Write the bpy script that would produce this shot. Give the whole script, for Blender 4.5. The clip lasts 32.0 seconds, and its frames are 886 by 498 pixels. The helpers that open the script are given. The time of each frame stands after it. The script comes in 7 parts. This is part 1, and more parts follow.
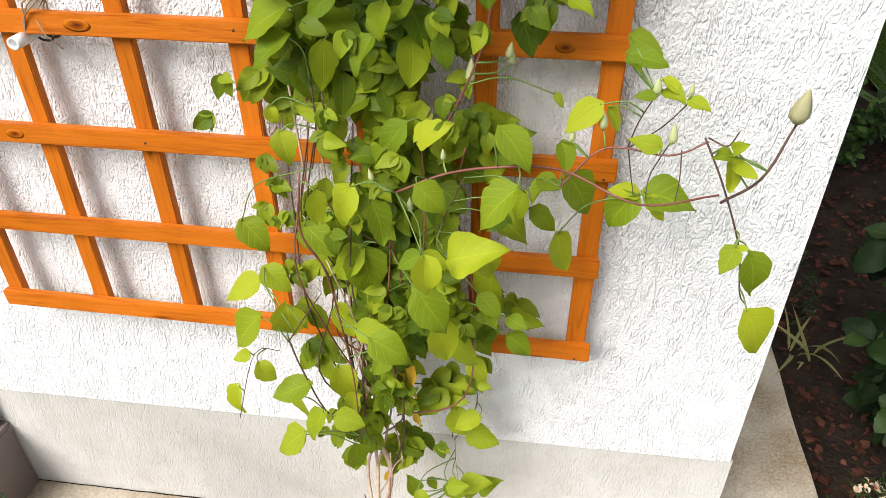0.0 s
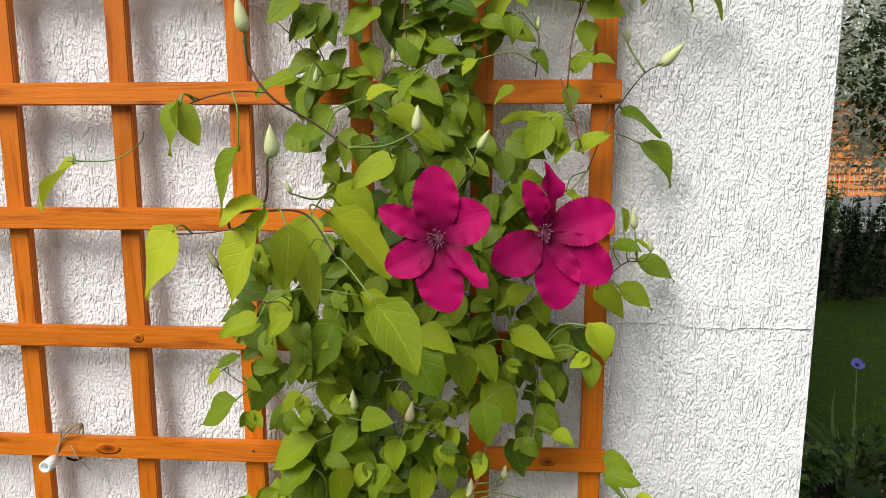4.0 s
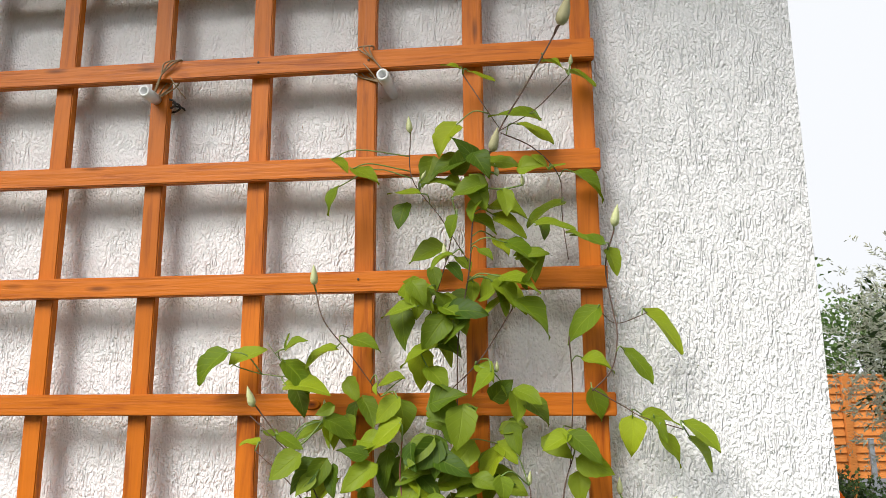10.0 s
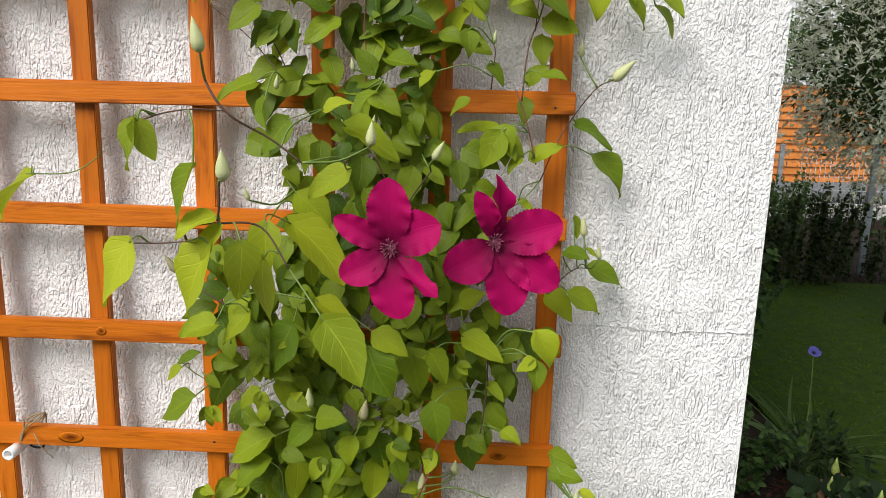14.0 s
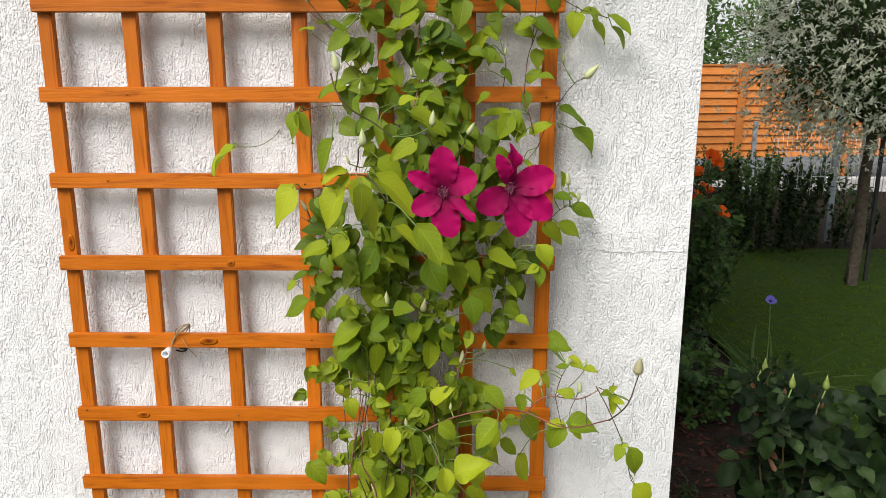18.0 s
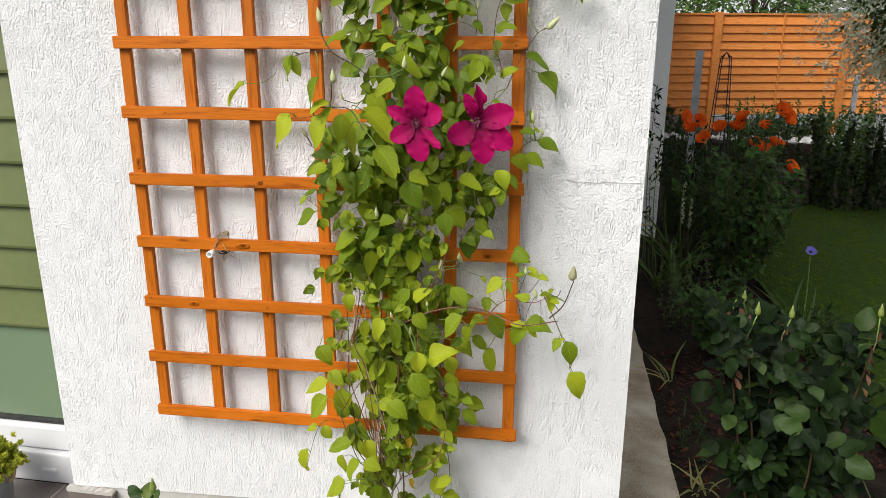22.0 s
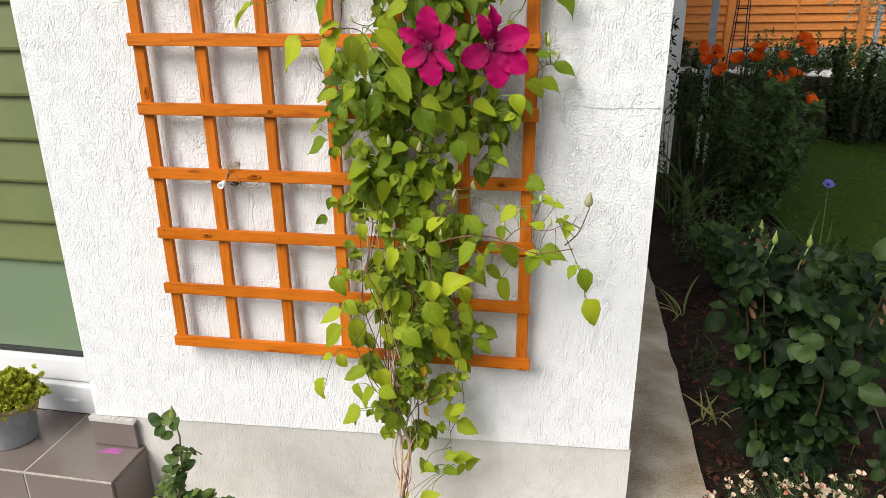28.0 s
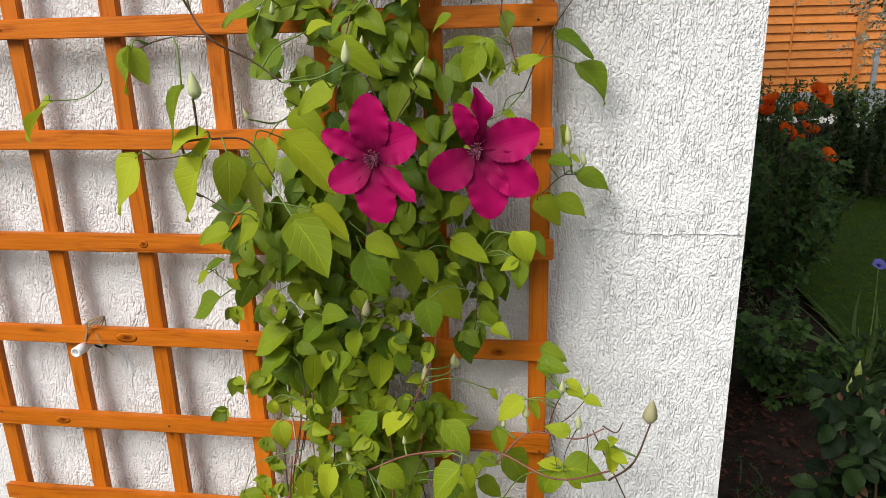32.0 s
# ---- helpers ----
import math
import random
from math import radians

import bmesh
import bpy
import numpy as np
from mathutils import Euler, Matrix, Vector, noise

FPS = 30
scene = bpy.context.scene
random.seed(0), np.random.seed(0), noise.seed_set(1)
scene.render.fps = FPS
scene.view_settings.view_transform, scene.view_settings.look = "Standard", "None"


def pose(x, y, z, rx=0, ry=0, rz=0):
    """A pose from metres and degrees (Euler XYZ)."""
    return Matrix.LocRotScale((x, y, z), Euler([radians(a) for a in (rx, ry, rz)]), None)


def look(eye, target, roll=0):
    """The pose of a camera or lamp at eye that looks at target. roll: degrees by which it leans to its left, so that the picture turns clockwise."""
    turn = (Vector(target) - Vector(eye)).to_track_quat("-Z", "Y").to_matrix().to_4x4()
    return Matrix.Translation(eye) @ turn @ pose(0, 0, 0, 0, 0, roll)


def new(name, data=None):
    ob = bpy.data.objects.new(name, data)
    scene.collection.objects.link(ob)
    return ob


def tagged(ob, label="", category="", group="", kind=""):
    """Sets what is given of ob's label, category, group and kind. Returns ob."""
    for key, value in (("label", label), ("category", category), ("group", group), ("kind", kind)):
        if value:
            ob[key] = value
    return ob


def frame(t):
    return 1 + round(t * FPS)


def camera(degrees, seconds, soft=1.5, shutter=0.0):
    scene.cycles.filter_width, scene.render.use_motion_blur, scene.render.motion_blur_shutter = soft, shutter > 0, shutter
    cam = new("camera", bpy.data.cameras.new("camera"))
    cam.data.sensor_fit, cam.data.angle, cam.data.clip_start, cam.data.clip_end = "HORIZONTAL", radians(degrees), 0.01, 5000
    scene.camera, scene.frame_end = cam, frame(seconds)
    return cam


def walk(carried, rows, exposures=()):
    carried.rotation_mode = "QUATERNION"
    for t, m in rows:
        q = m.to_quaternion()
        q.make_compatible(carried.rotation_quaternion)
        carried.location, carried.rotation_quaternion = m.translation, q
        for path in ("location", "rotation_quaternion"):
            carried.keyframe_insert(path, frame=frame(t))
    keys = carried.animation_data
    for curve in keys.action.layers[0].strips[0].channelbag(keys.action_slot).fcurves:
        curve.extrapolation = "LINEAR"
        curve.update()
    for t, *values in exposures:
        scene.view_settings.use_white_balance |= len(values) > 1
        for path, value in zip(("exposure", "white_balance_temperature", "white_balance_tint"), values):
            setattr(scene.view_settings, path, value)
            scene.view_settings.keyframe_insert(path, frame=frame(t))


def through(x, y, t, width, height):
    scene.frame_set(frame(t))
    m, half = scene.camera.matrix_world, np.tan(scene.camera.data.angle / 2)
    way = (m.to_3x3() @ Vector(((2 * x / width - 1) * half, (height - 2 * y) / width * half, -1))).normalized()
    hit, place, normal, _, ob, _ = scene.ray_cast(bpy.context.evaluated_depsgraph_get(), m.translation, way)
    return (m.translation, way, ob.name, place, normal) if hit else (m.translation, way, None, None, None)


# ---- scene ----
cam = camera(62.8, 32.0, 0.65)
PATH = [
    (0, (0.381, -0.833, 1.236), (0.111, 0.776, 0.079), -0.1),
    (0.5, (0.35, -0.857, 1.263), (0.17, 0.814, 0.179), -0.5),
    (1, (0.345, -0.876, 1.28), (0.161, 0.855, 0.295), -0.8),
    (1.5, (0.341, -0.878, 1.3), (0.159, 0.928, 0.46), -0.2),
    (2, (0.331, -0.877, 1.331), (0.159, 0.974, 0.595), -0.6),
    (2.5, (0.327, -0.885, 1.347), (0.166, 1.01, 0.729), -0.4),
    (3, (0.323, -0.895, 1.357), (0.162, 1.025, 0.822), -0.4),
    (3.5, (0.324, -0.908, 1.36), (0.16, 1.04, 0.94), -0.0),
    (5.5, (0.329, -0.936, 1.465), (0.159, 1.041, 1.221), 0.1),
    (6, (0.338, -0.926, 1.489), (0.127, 1.053, 1.288), 0.1),
    (6.5, (0.359, -0.919, 1.517), (0.07, 1.058, 1.434), 0.2),
    (7, (0.365, -0.918, 1.533), (0.049, 1.056, 1.546), -0.1),
    (7.5, (0.374, -0.919, 1.545), (0.073, 1.056, 1.642), -0.0),
    (8, (0.383, -0.92, 1.56), (0.083, 1.05, 1.729), 0.1),
    (8.5, (0.383, -0.922, 1.574), (0.102, 1.043, 1.814), 0.6),
    (9, (0.385, -0.928, 1.589), (0.126, 1.029, 1.91), 0.3),
    (9.5, (0.387, -0.939, 1.597), (0.112, 0.999, 2.004), -0.3),
    (10, (0.385, -0.945, 1.585), (0.106, 0.999, 1.965), -0.4),
    (10.5, (0.375, -0.938, 1.56), (0.093, 1.03, 1.783), -0.1),
    (11, (0.366, -0.929, 1.538), (0.071, 1.046, 1.656), -0.4),
    (11.5, (0.365, -0.915, 1.512), (0.087, 1.065, 1.467), -0.0),
    (12, (0.363, -0.908, 1.482), (0.081, 1.067, 1.336), 1.2),
    (12.5, (0.356, -0.908, 1.448), (0.124, 1.07, 1.263), 1.5),
    (13, (0.35, -0.913, 1.426), (0.173, 1.065, 1.184), 2.2),
    (13.5, (0.358, -0.926, 1.422), (0.208, 1.045, 1.116), 1.5),
    (14, (0.352, -0.939, 1.416), (0.249, 1.017, 1.014), 1.6),
    (14.5, (0.361, -0.967, 1.413), (0.238, 0.985, 0.995), 0.3),
    (15, (0.393, -1.022, 1.41), (0.197, 0.927, 1.008), 1.0),
    (15.5, (0.402, -1.103, 1.416), (0.165, 0.84, 1.005), 1.3),
    (17.5, (0.317, -1.319, 1.428), (0.256, 0.636, 1.011), -0.5),
    (18, (0.298, -1.354, 1.429), (0.232, 0.596, 0.992), 0.1),
    (18.5, (0.339, -1.385, 1.431), (0.25, 0.573, 1.029), 0.2),
    (19, (0.388, -1.433, 1.426), (0.249, 0.528, 1.057), 1.5),
    (19.5, (0.437, -1.494, 1.44), (0.22, 0.46, 1.075), 0.8),
    (20, (0.465, -1.538, 1.443), (0.236, 0.419, 1.101), 0.7),
    (20.5, (0.49, -1.567, 1.447), (0.227, 0.386, 1.103), -0.2),
    (21, (0.519, -1.585, 1.445), (0.234, 0.362, 1.087), 0.1),
    (21.5, (0.535, -1.595, 1.439), (0.228, 0.329, 0.989), 0.1),
    (22, (0.547, -1.595, 1.427), (0.224, 0.298, 0.866), 0.2),
    (22.5, (0.543, -1.593, 1.399), (0.227, 0.266, 0.732), 0.3),
    (23, (0.539, -1.576, 1.373), (0.221, 0.225, 0.562), -0.4),
    (23.5, (0.542, -1.556, 1.357), (0.204, 0.184, 0.43), -1.0),
    (24, (0.549, -1.543, 1.342), (0.182, 0.13, 0.31), -2.2),
    (24.5, (0.542, -1.527, 1.341), (0.203, 0.065, 0.18), -2.3),
    (26.5, (0.563, -1.554, 1.348), (0.181, 0.151, 0.375), -0.8),
    (27, (0.542, -1.553, 1.351), (0.145, 0.219, 0.513), -1.2),
    (27.5, (0.545, -1.575, 1.374), (0.174, 0.229, 0.595), -0.7),
    (28, (0.539, -1.59, 1.397), (0.197, 0.246, 0.683), -0.4),
    (28.5, (0.532, -1.604, 1.416), (0.171, 0.25, 0.756), -0.7),
    (29, (0.535, -1.612, 1.428), (0.189, 0.268, 0.841), -0.4),
    (29.5, (0.55, -1.604, 1.433), (0.21, 0.301, 0.927), -0.3),
    (30, (0.57, -1.575, 1.433), (0.179, 0.319, 0.92), -1.0),
    (30.5, (0.564, -1.547, 1.437), (0.207, 0.346, 0.899), -1.5),
    (31, (0.508, -1.383, 1.428), (0.266, 0.523, 0.874), -0.1),
    (31.5, (0.467, -1.185, 1.421), (0.243, 0.736, 0.911), 0.2),
    (32, (0.466, -0.998, 1.411), (0.152, 0.885, 0.812), -1.4),
]
EXPOSURES = [(0, 0.58), (1, 0.40), (2, 0.32), (3, 0.28), (6, 0.26), (7.5, 0.38), (9, 0.50), (10, 0.48), (11, 0.35), (12.5, 0.19), (15, 0.22), (21, 0.22), (24, 0.24), (27, 0.34), (29, 0.28), (30.5, 0.17), (32, 0.14)]
walk(cam, [(t, look(eye, target, roll)) for t, eye, target, roll in PATH], EXPOSURES)

# ---- world and light ----
world = bpy.data.worlds.new("world")
scene.world = world
world.use_nodes = True
wn = world.node_tree
sky = wn.nodes.new("ShaderNodeTexSky")
sky.sky_type = "NISHITA"
sky.sun_disc = False
SUN_EL, SUN_AZ = radians(42), radians(215)
sky.sun_elevation, sky.sun_rotation = SUN_EL, SUN_AZ
sky.air_density, sky.dust_density, sky.ozone_density = 1.0, 2.5, 1.0
# thin bright cloud over most of the sky
cloud = wn.nodes.new("ShaderNodeTexNoise")
cloud.inputs["Scale"].default_value, cloud.inputs["Detail"].default_value = 2.2, 6
cover = wn.nodes.new("ShaderNodeMapRange")
cover.inputs["From Min"].default_value, cover.inputs["From Max"].default_value = 0.16, 0.34
veil = wn.nodes.new("ShaderNodeMix")
veil.data_type = "RGBA"
veil.inputs[7].default_value = (13.0, 13.3, 13.8, 1)
wn.links.new(wn.nodes.new("ShaderNodeTexCoord").outputs["Generated"], cloud.inputs["Vector"])
wn.links.new(cloud.outputs[0], cover.inputs[0])
wn.links.new(cover.outputs[0], veil.inputs[0])
wn.links.new(sky.outputs[0], veil.inputs[6])
wn.links.new(veil.outputs[2], wn.nodes["Background"].inputs[0])
wn.nodes["Background"].inputs[1].default_value = 0.052
sun = new("sun", bpy.data.lights.new("sun", "SUN"))
sun.data.energy, sun.data.angle, sun.data.color = 4.15, radians(36), (1.0, 0.96, 0.9)
sun.matrix_world = look((-4.4, -6.4, 7.2), (0, 0, 0))


# ---- materials ----
class Mat:
    """A node material; n() adds a node with inputs by name or number, links from sockets."""

    def __init__(self, name):
        self.m = bpy.data.materials.new(name)
        self.m.use_nodes = True
        self.t = self.m.node_tree
        self.b = self.t.nodes["Principled BSDF"]
        self.out = self.t.nodes["Material Output"]

    def n(self, kind, props=None, **ins):
        node = self.t.nodes.new("ShaderNode" + kind)
        for key, value in (props or {}).items():
            setattr(node, key, value)
        for key, value in ins.items():
            k = int(key[1:]) if key[0] == "i" and key[1:].isdigit() else key.replace("_", " ")
            self.put(node.inputs[k], value)
        return node

    def put(self, socket, value):
        if isinstance(value, bpy.types.NodeSocket):
            self.t.links.new(value, socket)
        elif isinstance(value, bpy.types.Node):
            self.t.links.new(value.outputs[0], socket)
        else:
            socket.default_value = value

    def set(self, **ins):
        for key, value in ins.items():
            self.put(self.b.inputs[key.replace("_", " ")], value)
        return self

    def coords(self, kind="Object", scale=(1, 1, 1)):
        return self.n("Mapping", Vector=self.n("TexCoord").outputs[kind], Scale=scale)

    def noise(self, vec, scale, detail=4, rough=0.55, distort=0.0):
        return self.n("TexNoise", Vector=vec, Scale=scale, Detail=detail, Roughness=rough, Distortion=distort).outputs[0]

    def ramp(self, fac, stops):
        node = self.n("ValToRGB", Fac=fac)
        e = node.color_ramp.elements
        while len(e) < len(stops):
            e.new(0.5)
        for el, (p, c) in zip(e, stops):
            el.position, el.color = p, (*c, 1) if len(c) == 3 else c
        return node.outputs[0]

    def mix(self, fac, a, b, blend="MIX"):
        node = self.n("Mix", {"data_type": "RGBA", "blend_type": blend})
        for socket, value in ((node.inputs[0], fac), (node.inputs[6], a), (node.inputs[7], b)):
            self.put(socket, (*value, 1) if isinstance(value, tuple) and len(value) == 3 else value)
        return node.outputs[2]

    def math(self, op, a, b=0.0, clamp=False):
        return self.n("Math", {"operation": op, "use_clamp": clamp}, i0=a, i1=b).outputs[0]

    def bump(self, height, strength=0.5, distance=0.01):
        return self.n("Bump", Strength=strength, Distance=distance, Height=height).outputs[0]

    def random(self):
        return self.n("ObjectInfo").outputs["Random"]

    def island(self):
        return self.n("NewGeometry").outputs["Random Per Island"]


def grey(v):
    return (v, v, v)


def stucco(name, tint, stain, relief=0.86, stone=0.6):
    """Scratched render: a white coat of worm-like grains, torn by short upright grooves."""
    m = Mat(name)
    c = m.coords()
    worm = m.n("TexNoise", Vector=m.n("Mapping", Vector=c, Scale=(1, 1, 0.62)), Scale=310.0, Detail=2.0, Roughness=0.5, Distortion=0.5).outputs[0]
    worm = m.ramp(worm, [(0.36, grey(0)), (0.59, grey(1))])
    drag = m.noise(m.n("Mapping", Vector=c, Scale=(1, 1, 0.24)), 138, 2, 0.5, 0.4)
    line = m.ramp(m.math("ABSOLUTE", m.math("SUBTRACT", drag, 0.47)), [(0.0, grey(0)), (0.085, grey(1))])
    whole = m.ramp(m.noise(m.n("Mapping", Vector=c, Scale=(1, 1, 0.5)), 40, 3, 0.6), [(0.44, grey(0)), (0.56, grey(1))])
    groove = m.math("MAXIMUM", line, whole)
    pit = m.n("TexVoronoi", Vector=m.n("Mapping", Vector=c, Scale=(1, 1, 0.7)), Scale=120.0).outputs["Distance"]
    pit = m.ramp(pit, [(0.10, grey(0)), (0.26, grey(1))])
    grain = m.noise(c, 520, 2.5, 0.6)
    h = m.math("ADD", m.math("MULTIPLY", worm, stone), m.math("MULTIPLY", groove, 0.82))
    h = m.math("ADD", h, m.math("ADD", m.math("MULTIPLY", grain, 0.25), m.math("MULTIPLY", pit, 0.25)))
    h = m.math("ADD", h, m.math("MULTIPLY", m.noise(c, 45, 2, 0.6), 0.7))
    big = m.ramp(m.math("ADD", m.math("MULTIPLY", m.noise(c, 2.2, 5, 0.6), 0.7), m.math("MULTIPLY", m.noise(c, 14, 4, 0.6), 0.3)), [(0.38, stain), (0.60, tint)])
    m.set(Base_Color=big, Roughness=0.9, Specular_IOR_Level=0.2, Normal=m.bump(h, relief, 0.0034))
    return m.m


def pine(name, light, dark, gloss=0.38, grain=1.0):
    m = Mat(name)
    shift = m.n("CombineXYZ", X=m.math("MULTIPLY", m.random(), 37.0), Y=m.math("MULTIPLY", m.random(), 11.0))
    c = m.n("VectorMath", {"operation": "ADD"}, i0=m.n("TexCoord").outputs["Object"], i1=shift.outputs[0]).outputs[0]
    along = m.n("Mapping", Vector=c, Scale=(3.2, 42, 42))
    fibre = m.n("Mapping", Vector=c, Scale=(14, 260, 260))
    rings = m.noise(along, 1.6 * grain, 4, 0.6, 1.6)
    fine = m.noise(fibre, 1.0 * grain, 3, 0.6)
    col = m.ramp(rings, [(0.27, dark), (0.48, light), (0.8, tuple(v * 1.18 for v in light))])
    col = m.mix(m.math("MULTIPLY", fine, 0.34), col, tuple(v * 0.6 for v in dark))
    knot = m.n("TexVoronoi", Vector=m.n("Mapping", Vector=c, Scale=(1.0, 4.5, 4.5)), Scale=6.5)
    spot = m.ramp(knot.outputs["Distance"], [(0.05, grey(1)), (0.15, grey(0))])
    wear = m.ramp(m.noise(c, 9, 4, 0.6), [(0.36, grey(0)), (0.7, grey(1))])
    col = m.mix(m.math("MULTIPLY", wear, 0.35), col, tuple(min(1.0, v * 1.2 + 0.012) for v in light))
    col = m.mix(m.math("MULTIPLY", spot, 0.7), col, tuple(v * 0.22 for v in dark))
    tone = m.n("HueSaturation", Color=col, Value=m.math("ADD", 0.86, m.math("MULTIPLY", m.random(), 0.26)))
    rough = m.math("ADD", gloss, m.math("MULTIPLY", fine, 0.2))
    m.set(Base_Color=tone, Roughness=rough, Specular_IOR_Level=0.22,
          Normal=m.bump(m.math("ADD", fine, m.math("MULTIPLY", rings, 0.5)), 0.35, 0.002))
    return m.m


def foliage(name, young, old, joined=False, gloss=0.42, through=0.35, vein=1.25, edge=None, shine=0.2):
    """Leaf material: colour by leaf, paler veins, a little light through the blade."""
    m = Mat(name)
    pick = m.island() if joined else m.random()
    uv = m.n("SeparateXYZ", Vector=m.n("TexCoord").outputs["UV"])
    u = m.math("ABSOLUTE", m.math("SUBTRACT", uv.outputs[0], 0.5))
    rib = m.ramp(u, [(0.0, grey(1)), (0.035, grey(0))])
    side = m.math("SINE", m.math("MULTIPLY", m.math("SUBTRACT", uv.outputs[1], m.math("MULTIPLY", u, 0.7)), 34.0))
    side = m.ramp(side, [(0.86, grey(0)), (1.0, grey(0.55))])
    veins = m.math("MAXIMUM", rib, side)
    col = m.ramp(pick, [(0.0, old), (0.55, tuple((a + b) / 2 for a, b in zip(young, old))), (1.0, young)])
    blotch = m.noise(m.coords("Object"), 55, 3)
    col = m.mix(m.math("MULTIPLY", blotch, 0.35), col, tuple(v * 0.6 for v in old))
    col = m.mix(m.math("MULTIPLY", veins, 0.3), col, tuple(min(v * vein, 1) + 0.01 for v in young))
    if edge:
        rim = m.ramp(m.math("ADD", u, m.math("MULTIPLY", blotch, 0.16)), [(0.38, grey(0)), (0.5, grey(1))])
        col = m.mix(rim, col, edge)
    m.set(Base_Color=col, Roughness=m.math("ADD", gloss, m.math("MULTIPLY", blotch, 0.2)), Specular_IOR_Level=shine,
          Normal=m.bump(m.math("ADD", m.math("MULTIPLY", veins, -1.0), blotch), 0.5, 0.0012))
    glow = m.n("BsdfTranslucent", Color=m.mix(0.5, col, tuple(min(1, v * 1.7) for v in young)))
    both = m.n("MixShader", i0=through, i1=m.b.outputs[0], i2=glow.outputs[0])
    m.t.links.new(both.outputs[0], m.out.inputs[0])
    return m.m


def petal_stuff(name, inner, outer, through=0.25, ridge=0.4):
    m = Mat(name)
    uv = m.n("SeparateXYZ", Vector=m.n("TexCoord").outputs["UV"])
    v = m.math("ADD", uv.outputs[1], m.math("MULTIPLY", m.noise(m.coords("UV"), 5, 3), 0.25))
    col = m.ramp(v, [(0.12, inner), (0.75, outer)])
    lines = m.noise(m.coords("UV", (26, 1.4, 1)), 1.0, 3)
    col = m.mix(m.math("MULTIPLY", lines, 0.25), col, tuple(x * 0.45 for x in inner))
    m.set(Base_Color=col, Roughness=0.6, Specular_IOR_Level=0.12, Normal=m.bump(lines, ridge, 0.002))
    glow = m.n("BsdfTranslucent", Color=col)
    both = m.n("MixShader", i0=through, i1=m.b.outputs[0], i2=glow.outputs[0])
    m.t.links.new(both.outputs[0], m.out.inputs[0])
    return m.m


def mottled(name, a, b, scale=30, rough=0.7, bump=0.3, depth=0.002, metal=0.0, fine=6.0, pick=None):
    m = Mat(name)
    c = m.coords()
    mixed = m.math("ADD", m.math("MULTIPLY", m.noise(c, scale, 4), 0.65), m.math("MULTIPLY", m.noise(c, scale * fine, 3), 0.35))
    col = m.ramp(mixed, [(0.36, a), (0.64, b)])
    if pick:
        r = m.random() if pick == "object" else m.island()
        col = m.n("HueSaturation", Color=col, Value=m.math("ADD", 0.6, m.math("MULTIPLY", r, 0.8)))
    m.set(Base_Color=col, Roughness=m.math("ADD", rough - 0.08, m.math("MULTIPLY", mixed, 0.16)), Metallic=metal, Specular_IOR_Level=0.12 if rough > 0.78 else 0.45,
          Normal=m.bump(mixed, bump, depth))
    return m.m


WALL = stucco("white_stucco", (0.875, 0.873, 0.885), (0.825, 0.825, 0.84))
PLINTH = stucco("grey_plinth", (0.56, 0.545, 0.53), (0.45, 0.43, 0.40), 0.45, 0.4)
SLAT = pine("stained_pine", (0.51, 0.136, 0.006), (0.235, 0.045, 0.003), 0.36)
FENCE = pine("fence_pine", (0.62, 0.22, 0.05), (0.42, 0.12, 0.02), 0.6)
SOFFIT = pine("soffit_pine", (0.20, 0.075, 0.03), (0.12, 0.04, 0.015), 0.5)
CONCRETE = mottled("concrete", (0.22, 0.165, 0.105), (0.50, 0.45, 0.375), 5, 0.9, 0.9, 0.004, fine=34)
TILE = mottled("taupe_tile", (0.130, 0.103, 0.094), (0.165, 0.134, 0.122), 3, 0.32, 0.05, 0.001, fine=60)
GROUT = mottled("grout", (0.32, 0.29, 0.26), (0.48, 0.44, 0.39), 40, 0.9)
SOIL = mottled("soil", (0.010, 0.007, 0.005), (0.030, 0.021, 0.015), 14, 0.95, 1.0, 0.02)
BARK = mottled("bark_chip", (0.045, 0.016, 0.010), (0.125, 0.048, 0.030), 24, 0.8, 0.6, 0.003, pick="object")
BARK_BED = mottled("bark_bed", (0.026, 0.010, 0.006), (0.085, 0.033, 0.021), 30, 0.85, 0.8, 0.005, pick="island")
TURF = mottled("turf_soil", (0.014, 0.034, 0.003), (0.030, 0.060, 0.004), 16, 0.95, 1.0, 0.01)
GRASS = foliage("grass_blade", (0.15, 0.20, 0.014), (0.042, 0.075, 0.005), True, 0.6, 0.3, shine=0.06)
PVC = mottled("white_pvc", (0.64, 0.65, 0.67), (0.70, 0.70, 0.72), 4, 0.3, 0.02)
PIPE = mottled("pipe_plastic", (0.70, 0.71, 0.72), (0.80, 0.80, 0.80), 40, 0.4, 0.05)
MIRRORED_BOARD = mottled("mirrored_board", (0.105, 0.13, 0.045), (0.135, 0.16, 0.06), 5, 0.45, 0.1)
GASKET = mottled("black_gasket", (0.015, 0.016, 0.017), (0.03, 0.03, 0.03), 30, 0.5)
ZINC = mottled("zinc", (0.33, 0.36, 0.40), (0.48, 0.51, 0.55), 22, 0.42, 0.15, metal=0.7)
STEEL = mottled("galvanised_steel", (0.30, 0.33, 0.36), (0.45, 0.48, 0.52), 18, 0.5, 0.1, metal=0.6)
ROPE = mottled("rope", (0.26, 0.18, 0.09), (0.45, 0.34, 0.2), 120, 0.9, 0.8, 0.002)
TWINE = mottled("twine", (0.20, 0.14, 0.08), (0.38, 0.29, 0.18), 300, 0.9, 0.5)
